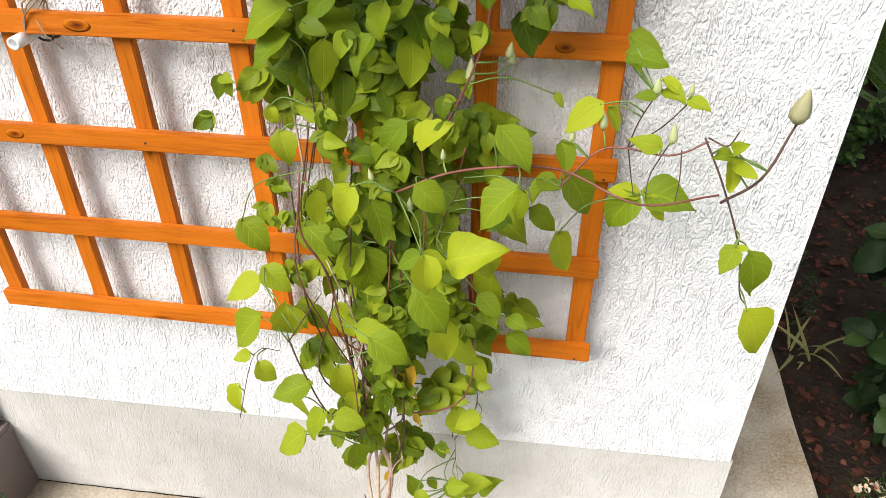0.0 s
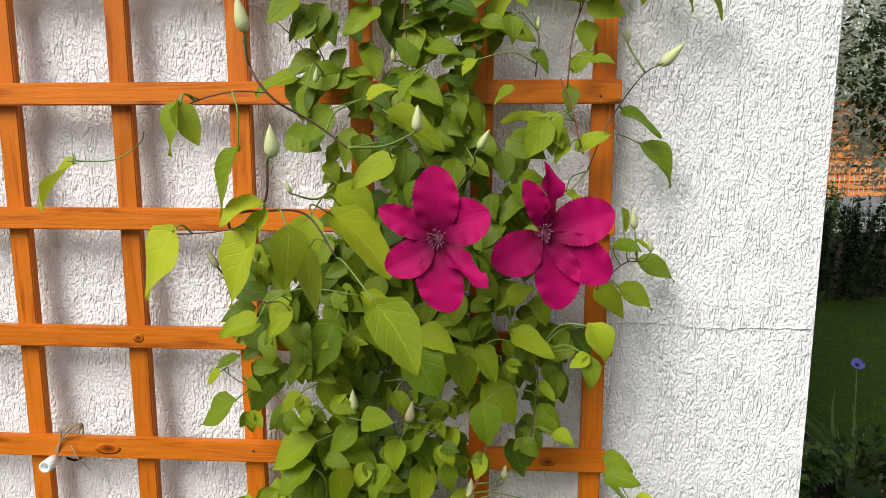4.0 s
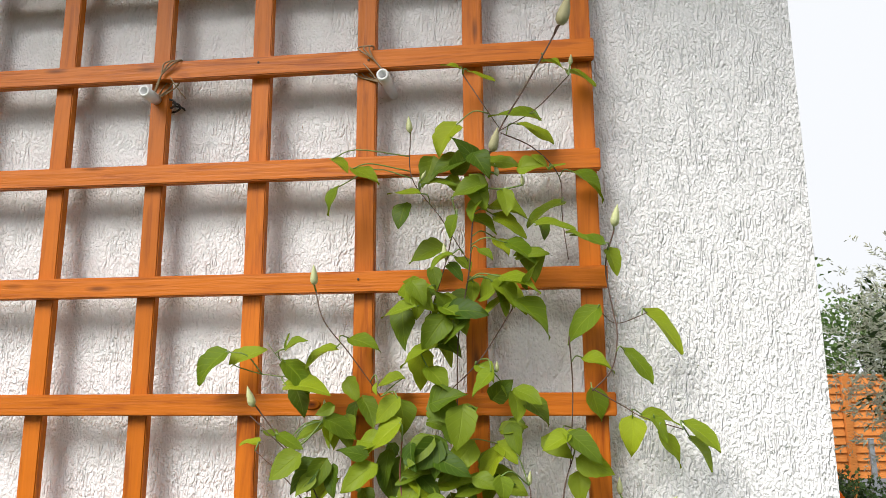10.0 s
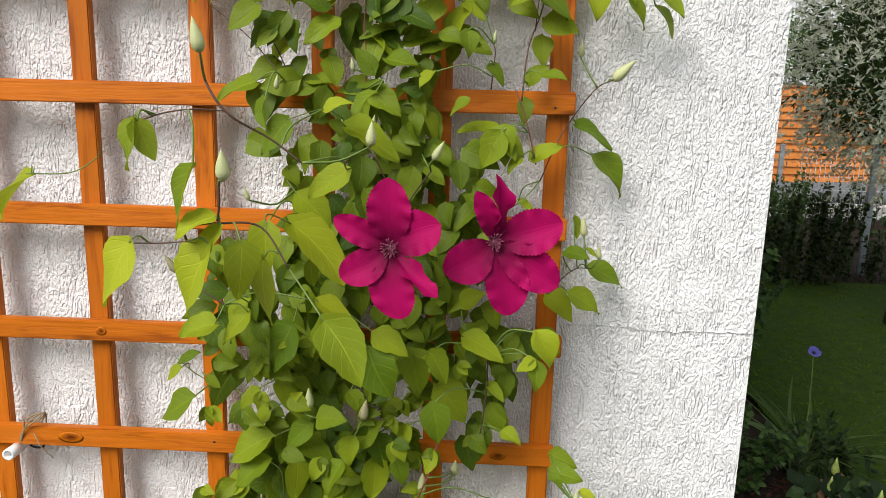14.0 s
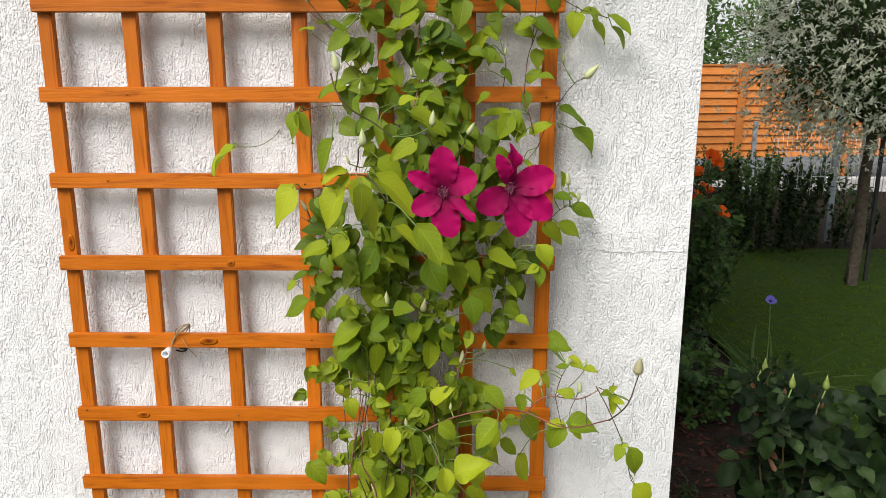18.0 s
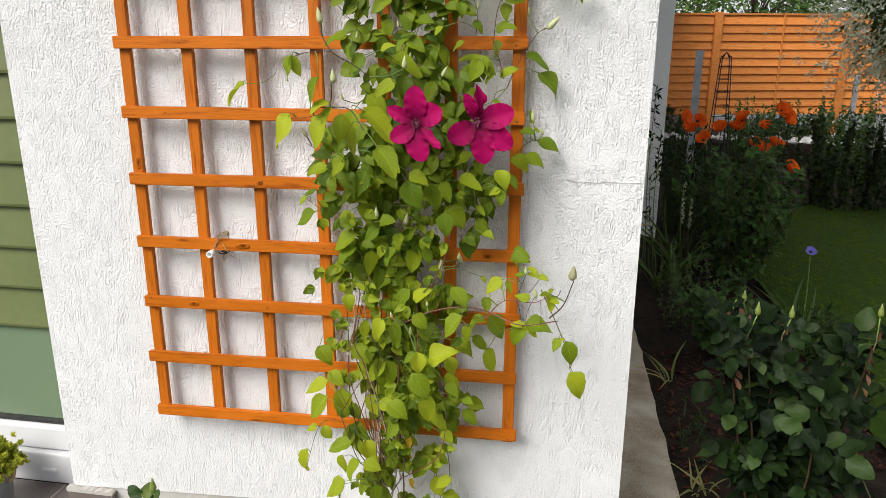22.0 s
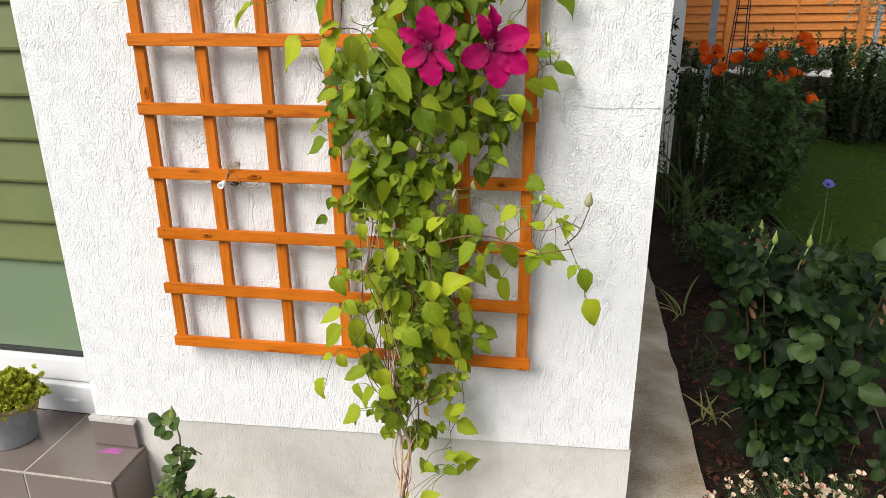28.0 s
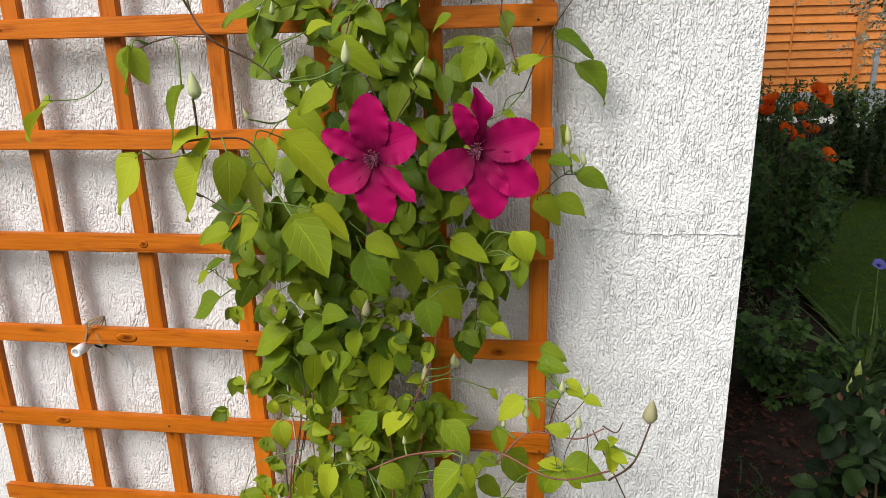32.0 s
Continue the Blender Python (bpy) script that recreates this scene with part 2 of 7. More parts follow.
STEM = mottled("vine_stem", (0.05, 0.025, 0.018), (0.11, 0.06, 0.04), 60, 0.6, 0.3)
STEM_RED = mottled("red_vine_stem", (0.13, 0.04, 0.03), (0.22, 0.08, 0.055), 60, 0.5, 0.2)
STEM_GREEN = mottled("green_stem", (0.10, 0.16, 0.03), (0.17, 0.26, 0.06), 40, 0.5, 0.2)
WOODY = mottled("woody_stem", (0.34, 0.22, 0.15), (0.58, 0.45, 0.34), 50, 0.8, 0.6)
TRUNK = mottled("tree_bark", (0.05, 0.04, 0.03), (0.12, 0.10, 0.075), 30, 0.9, 0.8, 0.01)
VINE_LEAF = foliage("young_clematis_leaf", (0.40, 0.45, 0.020), (0.13, 0.205, 0.009), through=0.25)
VINE_OLD = foliage("clematis_leaf", (0.30, 0.365, 0.013), (0.085, 0.155, 0.006), through=0.22)
# darker copies of both clematis greens: gap shade put into the colour
VINE_SHADE_FILL = foliage("clematis_shade_fill", (0.21, 0.28, 0.012), (0.035, 0.080, 0.005), True, through=0.25)
VINE_YOUNG_SHADE_FILL = foliage("young_clematis_shade_fill", (0.30, 0.365, 0.017), (0.05, 0.10, 0.005), True, through=0.28)
VINE_YELLOW = foliage("yellowed_leaf", (0.62, 0.42, 0.03), (0.42, 0.22, 0.03))
BUD = mottled("clematis_bud", (0.36, 0.42, 0.16), (0.60, 0.60, 0.36), 70, 0.5, 0.3)
BUD_DARK = mottled("ripe_clematis_bud", (0.26, 0.24, 0.12), (0.44, 0.42, 0.24), 90, 0.5, 0.4)
ROSE_BUD = mottled("rose_bud", (0.12, 0.17, 0.03), (0.26, 0.30, 0.07), 60, 0.5, 0.3)
MAGENTA = petal_stuff("magenta_petal", (0.085, 0.001, 0.022), (0.42, 0.002, 0.105), 0.18, 0.35)
STAMEN = mottled("stamen", (0.10, 0.01, 0.035), (0.26, 0.07, 0.12), 200, 0.6)
# dark green leaf, base darkened further because the bush gets no direct sun
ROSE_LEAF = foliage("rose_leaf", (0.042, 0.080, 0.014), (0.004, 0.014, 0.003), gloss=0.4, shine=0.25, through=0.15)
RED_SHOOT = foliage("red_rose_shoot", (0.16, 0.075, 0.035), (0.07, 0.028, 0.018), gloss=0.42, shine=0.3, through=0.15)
# near-black copy of the rose leaf: shadow between leaves put into colour
SHADOW_FILL = foliage("shadow_fill_leaf", (0.014, 0.032, 0.006), (0.002, 0.007, 0.002), True, 0.5, 0.12, shine=0.12)
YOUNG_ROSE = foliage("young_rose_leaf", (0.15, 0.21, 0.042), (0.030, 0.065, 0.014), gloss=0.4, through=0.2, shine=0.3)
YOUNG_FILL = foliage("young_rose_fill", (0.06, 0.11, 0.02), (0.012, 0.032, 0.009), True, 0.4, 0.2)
CANE = mottled("rose_cane", (0.045, 0.022, 0.012), (0.08, 0.055, 0.022), 40, 0.5, 0.3)
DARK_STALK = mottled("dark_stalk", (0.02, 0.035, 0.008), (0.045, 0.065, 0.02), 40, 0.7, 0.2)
# herb green lowered to deepen the side garden's shadows through colour
SHADED_HERB = foliage("shaded_herb_leaf", (0.040, 0.075, 0.011), (0.004, 0.013, 0.003), True, 0.45, 0.25)
NEEDLE = foliage("broom_leaf", (0.045, 0.085, 0.017), (0.006, 0.017, 0.004), True, 0.5, 0.25)
SILVER = foliage("willow_white_leaf", (0.84, 0.86, 0.72), (0.50, 0.55, 0.36), True, 0.5, 0.3)
WILLOW_GREEN = foliage("willow_green_leaf", (0.06, 0.10, 0.025), (0.012, 0.03, 0.008), True, 0.5, 0.25)
FAR_LEAF = foliage("tree_leaf", (0.13, 0.21, 0.06), (0.035, 0.075, 0.02), True, 0.6, 0.2, shine=0.08)
SEDUM = foliage("sedum_leaf", (0.58, 0.58, 0.06), (0.24, 0.30, 0.035), True, 0.5, 0.2)
POPPY = petal_stuff("poppy_petal", (0.80, 0.11, 0.015), (0.95, 0.19, 0.02), 0.4)
CREAM = petal_stuff("cream_petal", (0.74, 0.44, 0.32), (0.82, 0.68, 0.50), 0.3)
PINK = petal_stuff("pink_petal", (0.55, 0.10, 0.08), (0.66, 0.24, 0.17), 0.3)
VIOLET = petal_stuff("violet_petal", (0.2, 0.03, 0.35), (0.33, 0.07, 0.55), 0.3)
BLUE = petal_stuff("blue_petal", (0.10, 0.09, 0.40), (0.22, 0.20, 0.68), 0.3)
RED = petal_stuff("red_petal", (0.45, 0.01, 0.012), (0.62, 0.015, 0.02), 0.2)
GOLD = petal_stuff("gold_petal", (0.8, 0.4, 0.02), (0.85, 0.5, 0.02), 0.3)
DARK = mottled("dark_centre", (0.01, 0.01, 0.02), (0.03, 0.02, 0.04), 200, 0.7)
ASPHALT = mottled("asphalt", (0.10, 0.105, 0.115), (0.17, 0.175, 0.185), 20, 0.9, 0.4)
STONE = mottled("pale_stone", (0.30, 0.295, 0.28), (0.55, 0.54, 0.52), 14, 0.9, 0.6, pick="object")
CHALK = mottled("pink_chalk", (0.35, 0.12, 0.30), (0.52, 0.10, 0.42), 60, 0.95, 0.1)
ROOF = mottled("roof_tile", (0.16, 0.05, 0.03), (0.25, 0.09, 0.06), 8, 0.8, 0.5)
WHITE_WALL = stucco("rendered_wing", (0.86, 0.86, 0.87), (0.82, 0.82, 0.83))


def glass():
    m = Mat("door_glass")
    # green base colour stands in for what the pane reflects
    m.set(Base_Color=(0.16, 0.22, 0.14, 1), Roughness=0.12, Specular_IOR_Level=0.6,
          Normal=m.bump(m.noise(m.coords(), 3, 2), 0.02, 0.01))
    return m.m


GLASS = glass()


def knot_wood():
    """A branch knot: dark heart, brown rings, stained rim."""
    m = Mat("pine_knot")
    c = m.coords()
    r = m.n("VectorMath", {"operation": "LENGTH"}, i0=c).outputs["Value"]
    r = m.math("ADD", r, m.math("MULTIPLY", m.math("SUBTRACT", m.noise(c, 2.5, 3), 0.5), 0.8))
    col = m.ramp(r, [(0.06, (0.07, 0.016, 0.003)), (0.3, (0.17, 0.034, 0.002)), (0.55, (0.30, 0.070, 0.001)), (0.85, (0.46, 0.125, 0.001))])
    m.set(Base_Color=col, Roughness=0.45, Specular_IOR_Level=0.22)
    return m.m


KNOT = knot_wood()


# ---- building blocks ----
def part(name, mesh, material, parent=None, label="", smooth=False):
    """Links a bmesh or mesh as one object, under its thing or part."""
    if isinstance(mesh, bmesh.types.BMesh):
        data = bpy.data.meshes.new(name)
        mesh.to_mesh(data)
        mesh.free()
        mesh = data
    if material and not mesh.materials:
        mesh.materials.append(material)
    if smooth:
        mesh.polygons.foreach_set("use_smooth", [True] * len(mesh.polygons))
    ob = new(name, mesh)
    ob.parent = parent
    if label:
        tagged(ob, label)
    return ob


def thing(name, place, label, category, group="", kind=""):
    ob = new(name)
    ob.empty_display_size = 0.05
    ob.location = place
    return tagged(ob, label, category, group, kind)


def structure(name, mesh, material, label, category):
    return tagged(part(name, mesh, material), label, category, "", "structure")


def box(x0, x1, y0, y1, z0, z1, bevel=0.0, bm=None):
    bm = bm or bmesh.new()
    r = bmesh.ops.create_cube(bm, size=1, matrix=Matrix.LocRotScale(
        ((x0 + x1) / 2, (y0 + y1) / 2, (z0 + z1) / 2), None, (x1 - x0, y1 - y0, z1 - z0)))
    if bevel:
        edges = list({e for v in r["verts"] for e in v.link_edges})
        bmesh.ops.bevel(bm, geom=edges, offset=bevel, segments=2, affect="EDGES", profile=0.6)
    return bm


def raw(name, verts, faces, uvs=None):
    """A mesh from computed corners; uvs by corner point."""
    me = bpy.data.meshes.new(name)
    me.from_pydata([tuple(v) for v in verts], [], [tuple(f) for f in faces])
    if uvs is not None:
        layer = me.uv_layers.new(name="uv")
        idx = np.empty(len(me.loops), dtype=np.int32)
        me.loops.foreach_get("vertex_index", idx)
        layer.data.foreach_set("uv", np.asarray(uvs, np.float32)[idx].ravel())
    me.polygons.foreach_set("use_smooth", [True] * len(me.polygons))
    me.update()
    return me


def curve(points, steps=5):
    """A smooth line through the points."""
    p = [Vector(q) for q in points]
    p = [2 * p[0] - p[1]] + p + [2 * p[-1] - p[-2]]
    out = []
    for a, b, c, d in zip(p, p[1:], p[2:], p[3:]):
        for k in range(steps):
            s = k / steps
            out.append(0.5 * ((2 * b) + (c - a) * s + (2 * a - 5 * b + 4 * c - d) * s * s + (3 * b - a - 3 * c + d) * s ** 3))
    return out + [p[-2]]


def tube_data(points, r0, r1, sides=6, steps=5):
    line = curve(points, steps) if len(points) > 1 and steps > 1 else [Vector(p) for p in points]
    verts, faces, n = [], [], len(line)
    side = None
    for i, p in enumerate(line):
        d = (line[min(i + 1, n - 1)] - line[max(i - 1, 0)]).normalized()
        side = d.orthogonal().normalized() if side is None else (side - d * side.dot(d)).normalized()
        up = d.cross(side)
        r = r0 + (r1 - r0) * i / max(n - 1, 1)
        for k in range(sides):
            a = 2 * math.pi * k / sides
            verts.append(p + (side * math.cos(a) + up * math.sin(a)) * r)
    for i in range(n - 1):
        for k in range(sides):
            a, b = i * sides + k, i * sides + (k + 1) % sides
            faces.append((a, b, b + sides, a + sides))
    faces += [tuple(range(sides))[::-1], tuple(range((n - 1) * sides, n * sides))]
    return verts, faces


def tube(name, points, r0, r1, material, parent, sides=6, steps=5, label=""):
    v, f = tube_data(points, r0, r1, sides, steps)
    return part(name, raw(name, v, f), material, parent, label)


def many_tubes(name, lines, material, parent, sides=5, steps=4):
    verts, faces = [], []
    for points, r0, r1 in lines:
        v, f = tube_data(points, r0, r1, sides, steps)
        k = len(verts)
        verts += v
        faces += [tuple(i + k for i in q) for q in f]
    ob = part(name, raw(name, verts, faces), material, parent)
    ob["kind"] = "stuff"
    return ob


def lathe(name, profile, sides=16, ribs=0.0):
    """A turned form from (radius, height) pairs."""
    verts, faces = [], []
    for r, z in profile:
        for k in range(sides):
            a = 2 * math.pi * k / sides
            q = r * (1 + ribs * (1 if k % 2 else -1))
            verts.append((q * math.cos(a), q * math.sin(a), z))
    for i in range(len(profile) - 1):
        for k in range(sides):
            a, b = i * sides + k, i * sides + (k + 1) % sides
            faces.append((a, b, b + sides, a + sides))
    faces += [tuple(range(sides))[::-1], tuple(range((len(profile) - 1) * sides, len(profile) * sides))]
    return raw(name, verts, faces)


def blade(rng, wide=0.32, fold=0.18, curl=0.12, wave=0.06, peak=0.36, blunt=0.75, across=2, stations=7, teeth=0.0, ovate=False, ripple=7):
    """One leaf or petal, 1 long, base at the origin, along +y, upper side +z."""
    verts, uvs, faces = [], [], []
    cols = 2 * across + 1
    power = peak / (1 - peak) * blunt
    top = peak ** power * (1 - peak) ** blunt
    ph, bend, sway = rng.uniform(0, 6.3), rng.uniform(-0.08, 0.08), rng.uniform(0.6, 1.3)
    for i in range(stations):
        s = i / (stations - 1)
        s = s ** 0.85
        hw = wide * (s ** power * (1 - s) ** blunt) / top
        if ovate:
            hw = wide * 2.58 * s ** 0.58 * (1 - s) ** 0.88
        hw *= 1 + teeth * (1 if i % 2 else -1)
        for k in range(cols):
            u = (k - across) / across
            x = u * hw + bend * math.sin(math.pi * s)
            z = fold * abs(u) * hw - curl * sway * s * s + wave * math.sin(ripple * s + ph + 2 * u) * (0.3 + abs(u) if ripple < 9 else 1.6 * abs(u) ** 3) * hw / wide
            verts.append((x, s, z))
            uvs.append((0.5 + u / 2, s))
    for i in range(stations - 1):
        for k in range(cols - 1):
            a = i * cols + k
            faces.append((a, a + 1, a + cols + 1, a + cols))
    return np.array(verts), faces, np.array(uvs)


def blades(seed, count, **how):
    rng = random.Random(seed)
    return [blade(rng, **how) for _ in range(count)]


def frame_of(base, way, face, long, wide=1.0):
    """The matrix that lays a blade from base along way, its upper side to face."""
    y = Vector(way).normalized()
    z = Vector(face) - y * Vector(face).dot(y)
    z = z.normalized() if z.length > 1e-4 else y.orthogonal().normalized()
    x = y.cross(z)
    m = Matrix((x * long * wide, y * long, z * long)).transposed().to_4x4()
    m.translation = base
    return m


def joined(name, kinds, mats, material, parent=None, label=""):
    """One mesh of many blades: kinds[i % n] at each matrix."""
    vs, fs, us, k = [], [], [], 0
    for i, m in enumerate(mats):
        v, f, u = kinds[i % len(kinds)]
        a = np.array(m)
        vs.append(v @ a[:3, :3].T + a[:3, 3])
        us.append(u)
        fs += [tuple(q + k for q in face) for face in f]
        k += len(v)
    ob = part(name, raw(name, np.concatenate(vs), fs, np.concatenate(us)), material, parent, label)
    ob["kind"] = "stuff"
    return ob


def shared(kinds, name):
    return [raw(name, v, f, u) for v, f, u in kinds]


def placed(name, mesh, m, material, parent, label=""):
    if not mesh.materials:
        mesh.materials.append(material)
    ob = new(name, mesh)
    ob.parent = parent
    ob.matrix_basis = Matrix.Translation(-parent.location) @ m if parent and parent.parent is None else m
    if label:
        tagged(ob, label)
    return ob


def aim(rng, spread=1.0):
    return Vector((rng.uniform(-1, 1), rng.uniform(-1, 1), rng.uniform(-1, 1))) * spread


# ---- setting: ground ----
def slope(x):
    """The ground falls gently to the house door."""
    return max(-0.09, min(0.0, -0.042 + 0.052 * x))


def sheet(name, x0, x1, y0, y1, nx, ny, lift, material, label, category, rough=0.0, seed=0):
    verts, faces = [], []
    for j in range(ny + 1):
        for i in range(nx + 1):
            x, y = x0 + (x1 - x0) * i / nx, y0 + (y1 - y0) * j / ny
            z = slope(x) + lift + rough * noise.noise((x * 6 + seed, y * 6, 0))
            verts.append((x, y, z))
    for j in range(ny):
        for i in range(nx):
            a = j * (nx + 1) + i
            faces.append((a, a + 1, a + nx + 2, a + nx + 1))
    return structure(name, raw(name, verts, faces), material, label, category)


def build_ground():
    rings = [-400, -60, -20, -8, -4, -2, -1, 0, 1, 2, 4, 8, 12, 20, 60, 400]
    verts = [(x, y, slope(x) - 0.06) for y in rings for x in rings]
    n = len(rings)
    faces = [(j * n + i, j * n + i + 1, (j + 1) * n + i + 1, (j + 1) * n + i) for j in range(n - 1) for i in range(n - 1)]
    structure("ground", raw("ground", verts, faces), SOIL, "bare dark garden soil reaching to the horizon", "ground")
    sheet("lawn_front", -6, -0.36, -6, -0.47, 40, 40, -0.03, TURF, "mown green lawn in front of the tiled step", "lawn", 0.012, 3)
    sheet("lawn_front_2", -0.36, 4, -6, -1.25, 40, 40, -0.03, TURF, "mown green lawn in front of the flower bed", "lawn", 0.012, 3)
    sheet("lawn_side", 1.75, 9, -1.2, 5.25, 50, 50, -0.015, TURF, "shaded green lawn beside the rose bed", "lawn", 0.012, 5)
    sheet("flower_bed", -0.55, 2.4, -1.25, -0.2, 60, 30, -0.045, SOIL, "flower bed soil under reddish bark mulch", "flower bed", 0.02, 8)
    sheet("rose_bed", 0.9, 1.8, -0.3, 5.5, 30, 90, -0.04, SOIL, "dark crumbly soil of the rose bed", "flower bed", 0.03, 9)
    bm = bmesh.new()
    rng = random.Random(4)
    front = [bm.verts.new((x, -0.30 + 0.03 * (x > 0) + rng.uniform(-0.008, 0.008), slope(x) - 0.004)) for x in np.linspace(-0.66, 0.962, 34)]
    back = [bm.verts.new((v.co.x, 0.134, slope(v.co.x) - 0.004)) for v in front]
    for a, b, c, d in zip(front, front[1:], back[1:], back):
        bm.faces.new((a, b, c, d))
    side_r = [bm.verts.new((0.965 - 0.022 * max(0, y - 0.7) + rng.uniform(-0.006, 0.006), y, -0.005)) for y in np.linspace(-0.262, 5.5, 60)]
    side_l = [bm.verts.new((0.70, v.co.y, -0.0106)) for v in side_r]
    for a, b, c, d in zip(side_l, side_r, side_r[1:], side_l[1:]):
        if a.co.y > 0.04:
            bm.faces.new((a, b, c, d))
    for a, b, c, d in zip(side_l, side_r, side_r[1:], side_l[1:]):
        if 0.04 >= a.co.y:
            bm.faces.new([bm.verts.new((q.co.x if q.co.x > 0.8 else 0.936, q.co.y, -0.0075)) for q in (a, b, c, d)])
    r = bmesh.ops.extrude_face_region(bm, geom=bm.faces[:])
    bmesh.ops.translate(bm, verts=[v for v in r["geom"] if isinstance(v, bmesh.types.BMVert)], vec=(0, 0, -0.07))
    bmesh.ops.recalc_face_normals(bm, faces=bm.faces[:])
    structure("pavement", bm, CONCRETE, "weathered sandy concrete strip along the house wall", "pavement")


# ---- setting: house ----
def slab(points, y0, y1):
    """An upright slab: its outline in x and z, from y0 back to y1."""
    bm = bmesh.new()
    a = [bm.verts.new((x, y0, z)) for x, z in points]
    b = [bm.verts.new((x, y1, z)) for x, z in points]
    n = len(a)
    bm.faces.new(a)
    bm.faces.new(b[::-1])
    for i in range(n):
        bm.faces.new((a[i], b[i], b[(i + 1) % n], a[(i + 1) % n]))
    bmesh.ops.recalc_face_normals(bm, faces=bm.faces[:])
    return bm


def build_house():
    def edge(x):
        return 0.232 + 0.044 * x
    structure("wall_front", slab([(-0.79, edge(-0.79)), (0.716, edge(0.716)), (0.716, 2.75), (-0.79, 2.75)], 0, 0.32), WALL,
              "rough white scratched stucco house wall with a hairline joint", "wall")
    structure("wall_plinth", slab([(-0.79, -0.2), (0.722, -0.2), (0.722, edge(0.72) - 0.002), (-0.79, edge(-0.79) - 0.002)], 0.004, 0.32), PLINTH,
              "pale grey stucco plinth of the house wall", "wall")
    structure("wall_side", box(0.40, 0.714, 0.322, 4.0, -0.2, 2.75), WALL, "white stucco side wall of the house", "wall")
    structure("wall_wing", box(0.40, 1.25, 4.0, 9.0, -0.2, 2.4, 0.004), WHITE_WALL, "pale rendered rear wing of the house", "wall")
    structure("wall_left", box(-4.5, -1.75, 0.0, 0.32, -0.2, 2.75), WALL, "white stucco wall beyond the door", "wall")
    structure("wall_lintel", box(-1.75, -0.79, 0.0, 0.32, 2.2, 2.75), WALL, "white stucco wall above the door", "wall")
    structure("wall_back", box(-4.5, 0.40, 3.7, 4.0, -0.2, 2.75), WALL, "plain inner end wall of the house", "wall")
    structure("ceiling", box(-4.5, 0.714, 0.0, 4.0, 2.752, 2.85), WALL, "plain ceiling slab", "ceiling")
    # eaves out of view, added to keep sky light off the upper wall
    for i in range(14):
        bm = box(-4.7, 1.05, -0.62 + i * 0.045, -0.58 + i * 0.045, 2.66, 2.68, 0.002)
        tagged(part("soffit_board", bm, SOFFIT), "brown stained soffit board under the eaves", "soffit", "eaves boards", "structure")
    # unseen gable, its ridge set high to cast shade over the side garden
    gable = bmesh.new()
    ends = [[gable.verts.new((x, y, z)) for y, z in ((-0.68, 2.86), (-0.68, 2.98), (3.2, 6.1), (7.2, 2.98), (7.2, 2.86))] for x in (-4.8, 1.1)]
    gable.faces.new(ends[0])
    gable.faces.new(ends[1][::-1])
    for k in range(5):
        n = (k + 1) % 5
        gable.faces.new((ends[0][k], ends[1][k], ends[1][n], ends[0][n]))
    bmesh.ops.recalc_face_normals(gable, faces=gable.faces[:])
    structure("roof", gable, ROOF, "unseen dark red tiled pitched roof, raised to shade the garden", "roof")
    for i in range(10):
        x = 1.24 + i * 0.047
        bm = box(x, x + 0.043, 3.55, 9.2, 2.30 + i * 0.018, 2.325 + i * 0.018, 0.002)
        tagged(part("wing_soffit_board", bm, SOFFIT), "brown stained soffit board of the rear wing", "soffit", "wing eaves boards", "structure")
    structure("wing_roof", box(0.3, 1.75, 3.5, 9.2, 2.52, 2.60, 0.01), ROOF, "dark red tiled roof of the rear wing", "roof")
    pts = [(x, 0.001, slope(x) - 0.001 + 0.002 * noise.noise((x * 30, 0, 0))) for x in np.linspace(-0.645, 0.722, 70)]
    v, f = tube_data(pts, 0.0010, 0.0016, 4, 1)
    structure("wall_joint", raw("wall_joint", v, f), SOIL, "dark gap between plinth and concrete strip", "joint")
    # hairline joint in the stucco
    rng = random.Random(11)
    pts = [(x, -0.0012, 1.126 + 0.006 * noise.noise((x * 9, 3, 0)) + rng.uniform(-0.0015, 0.0015)) for x in np.linspace(0.47, 0.712, 26)]
    v, f = tube_data(pts, 0.0004, 0.0008, 4, 1)
    structure("plaster_crack", raw("plaster_crack", v, f), WALL, "thin horizontal crack in the white stucco", "crack")


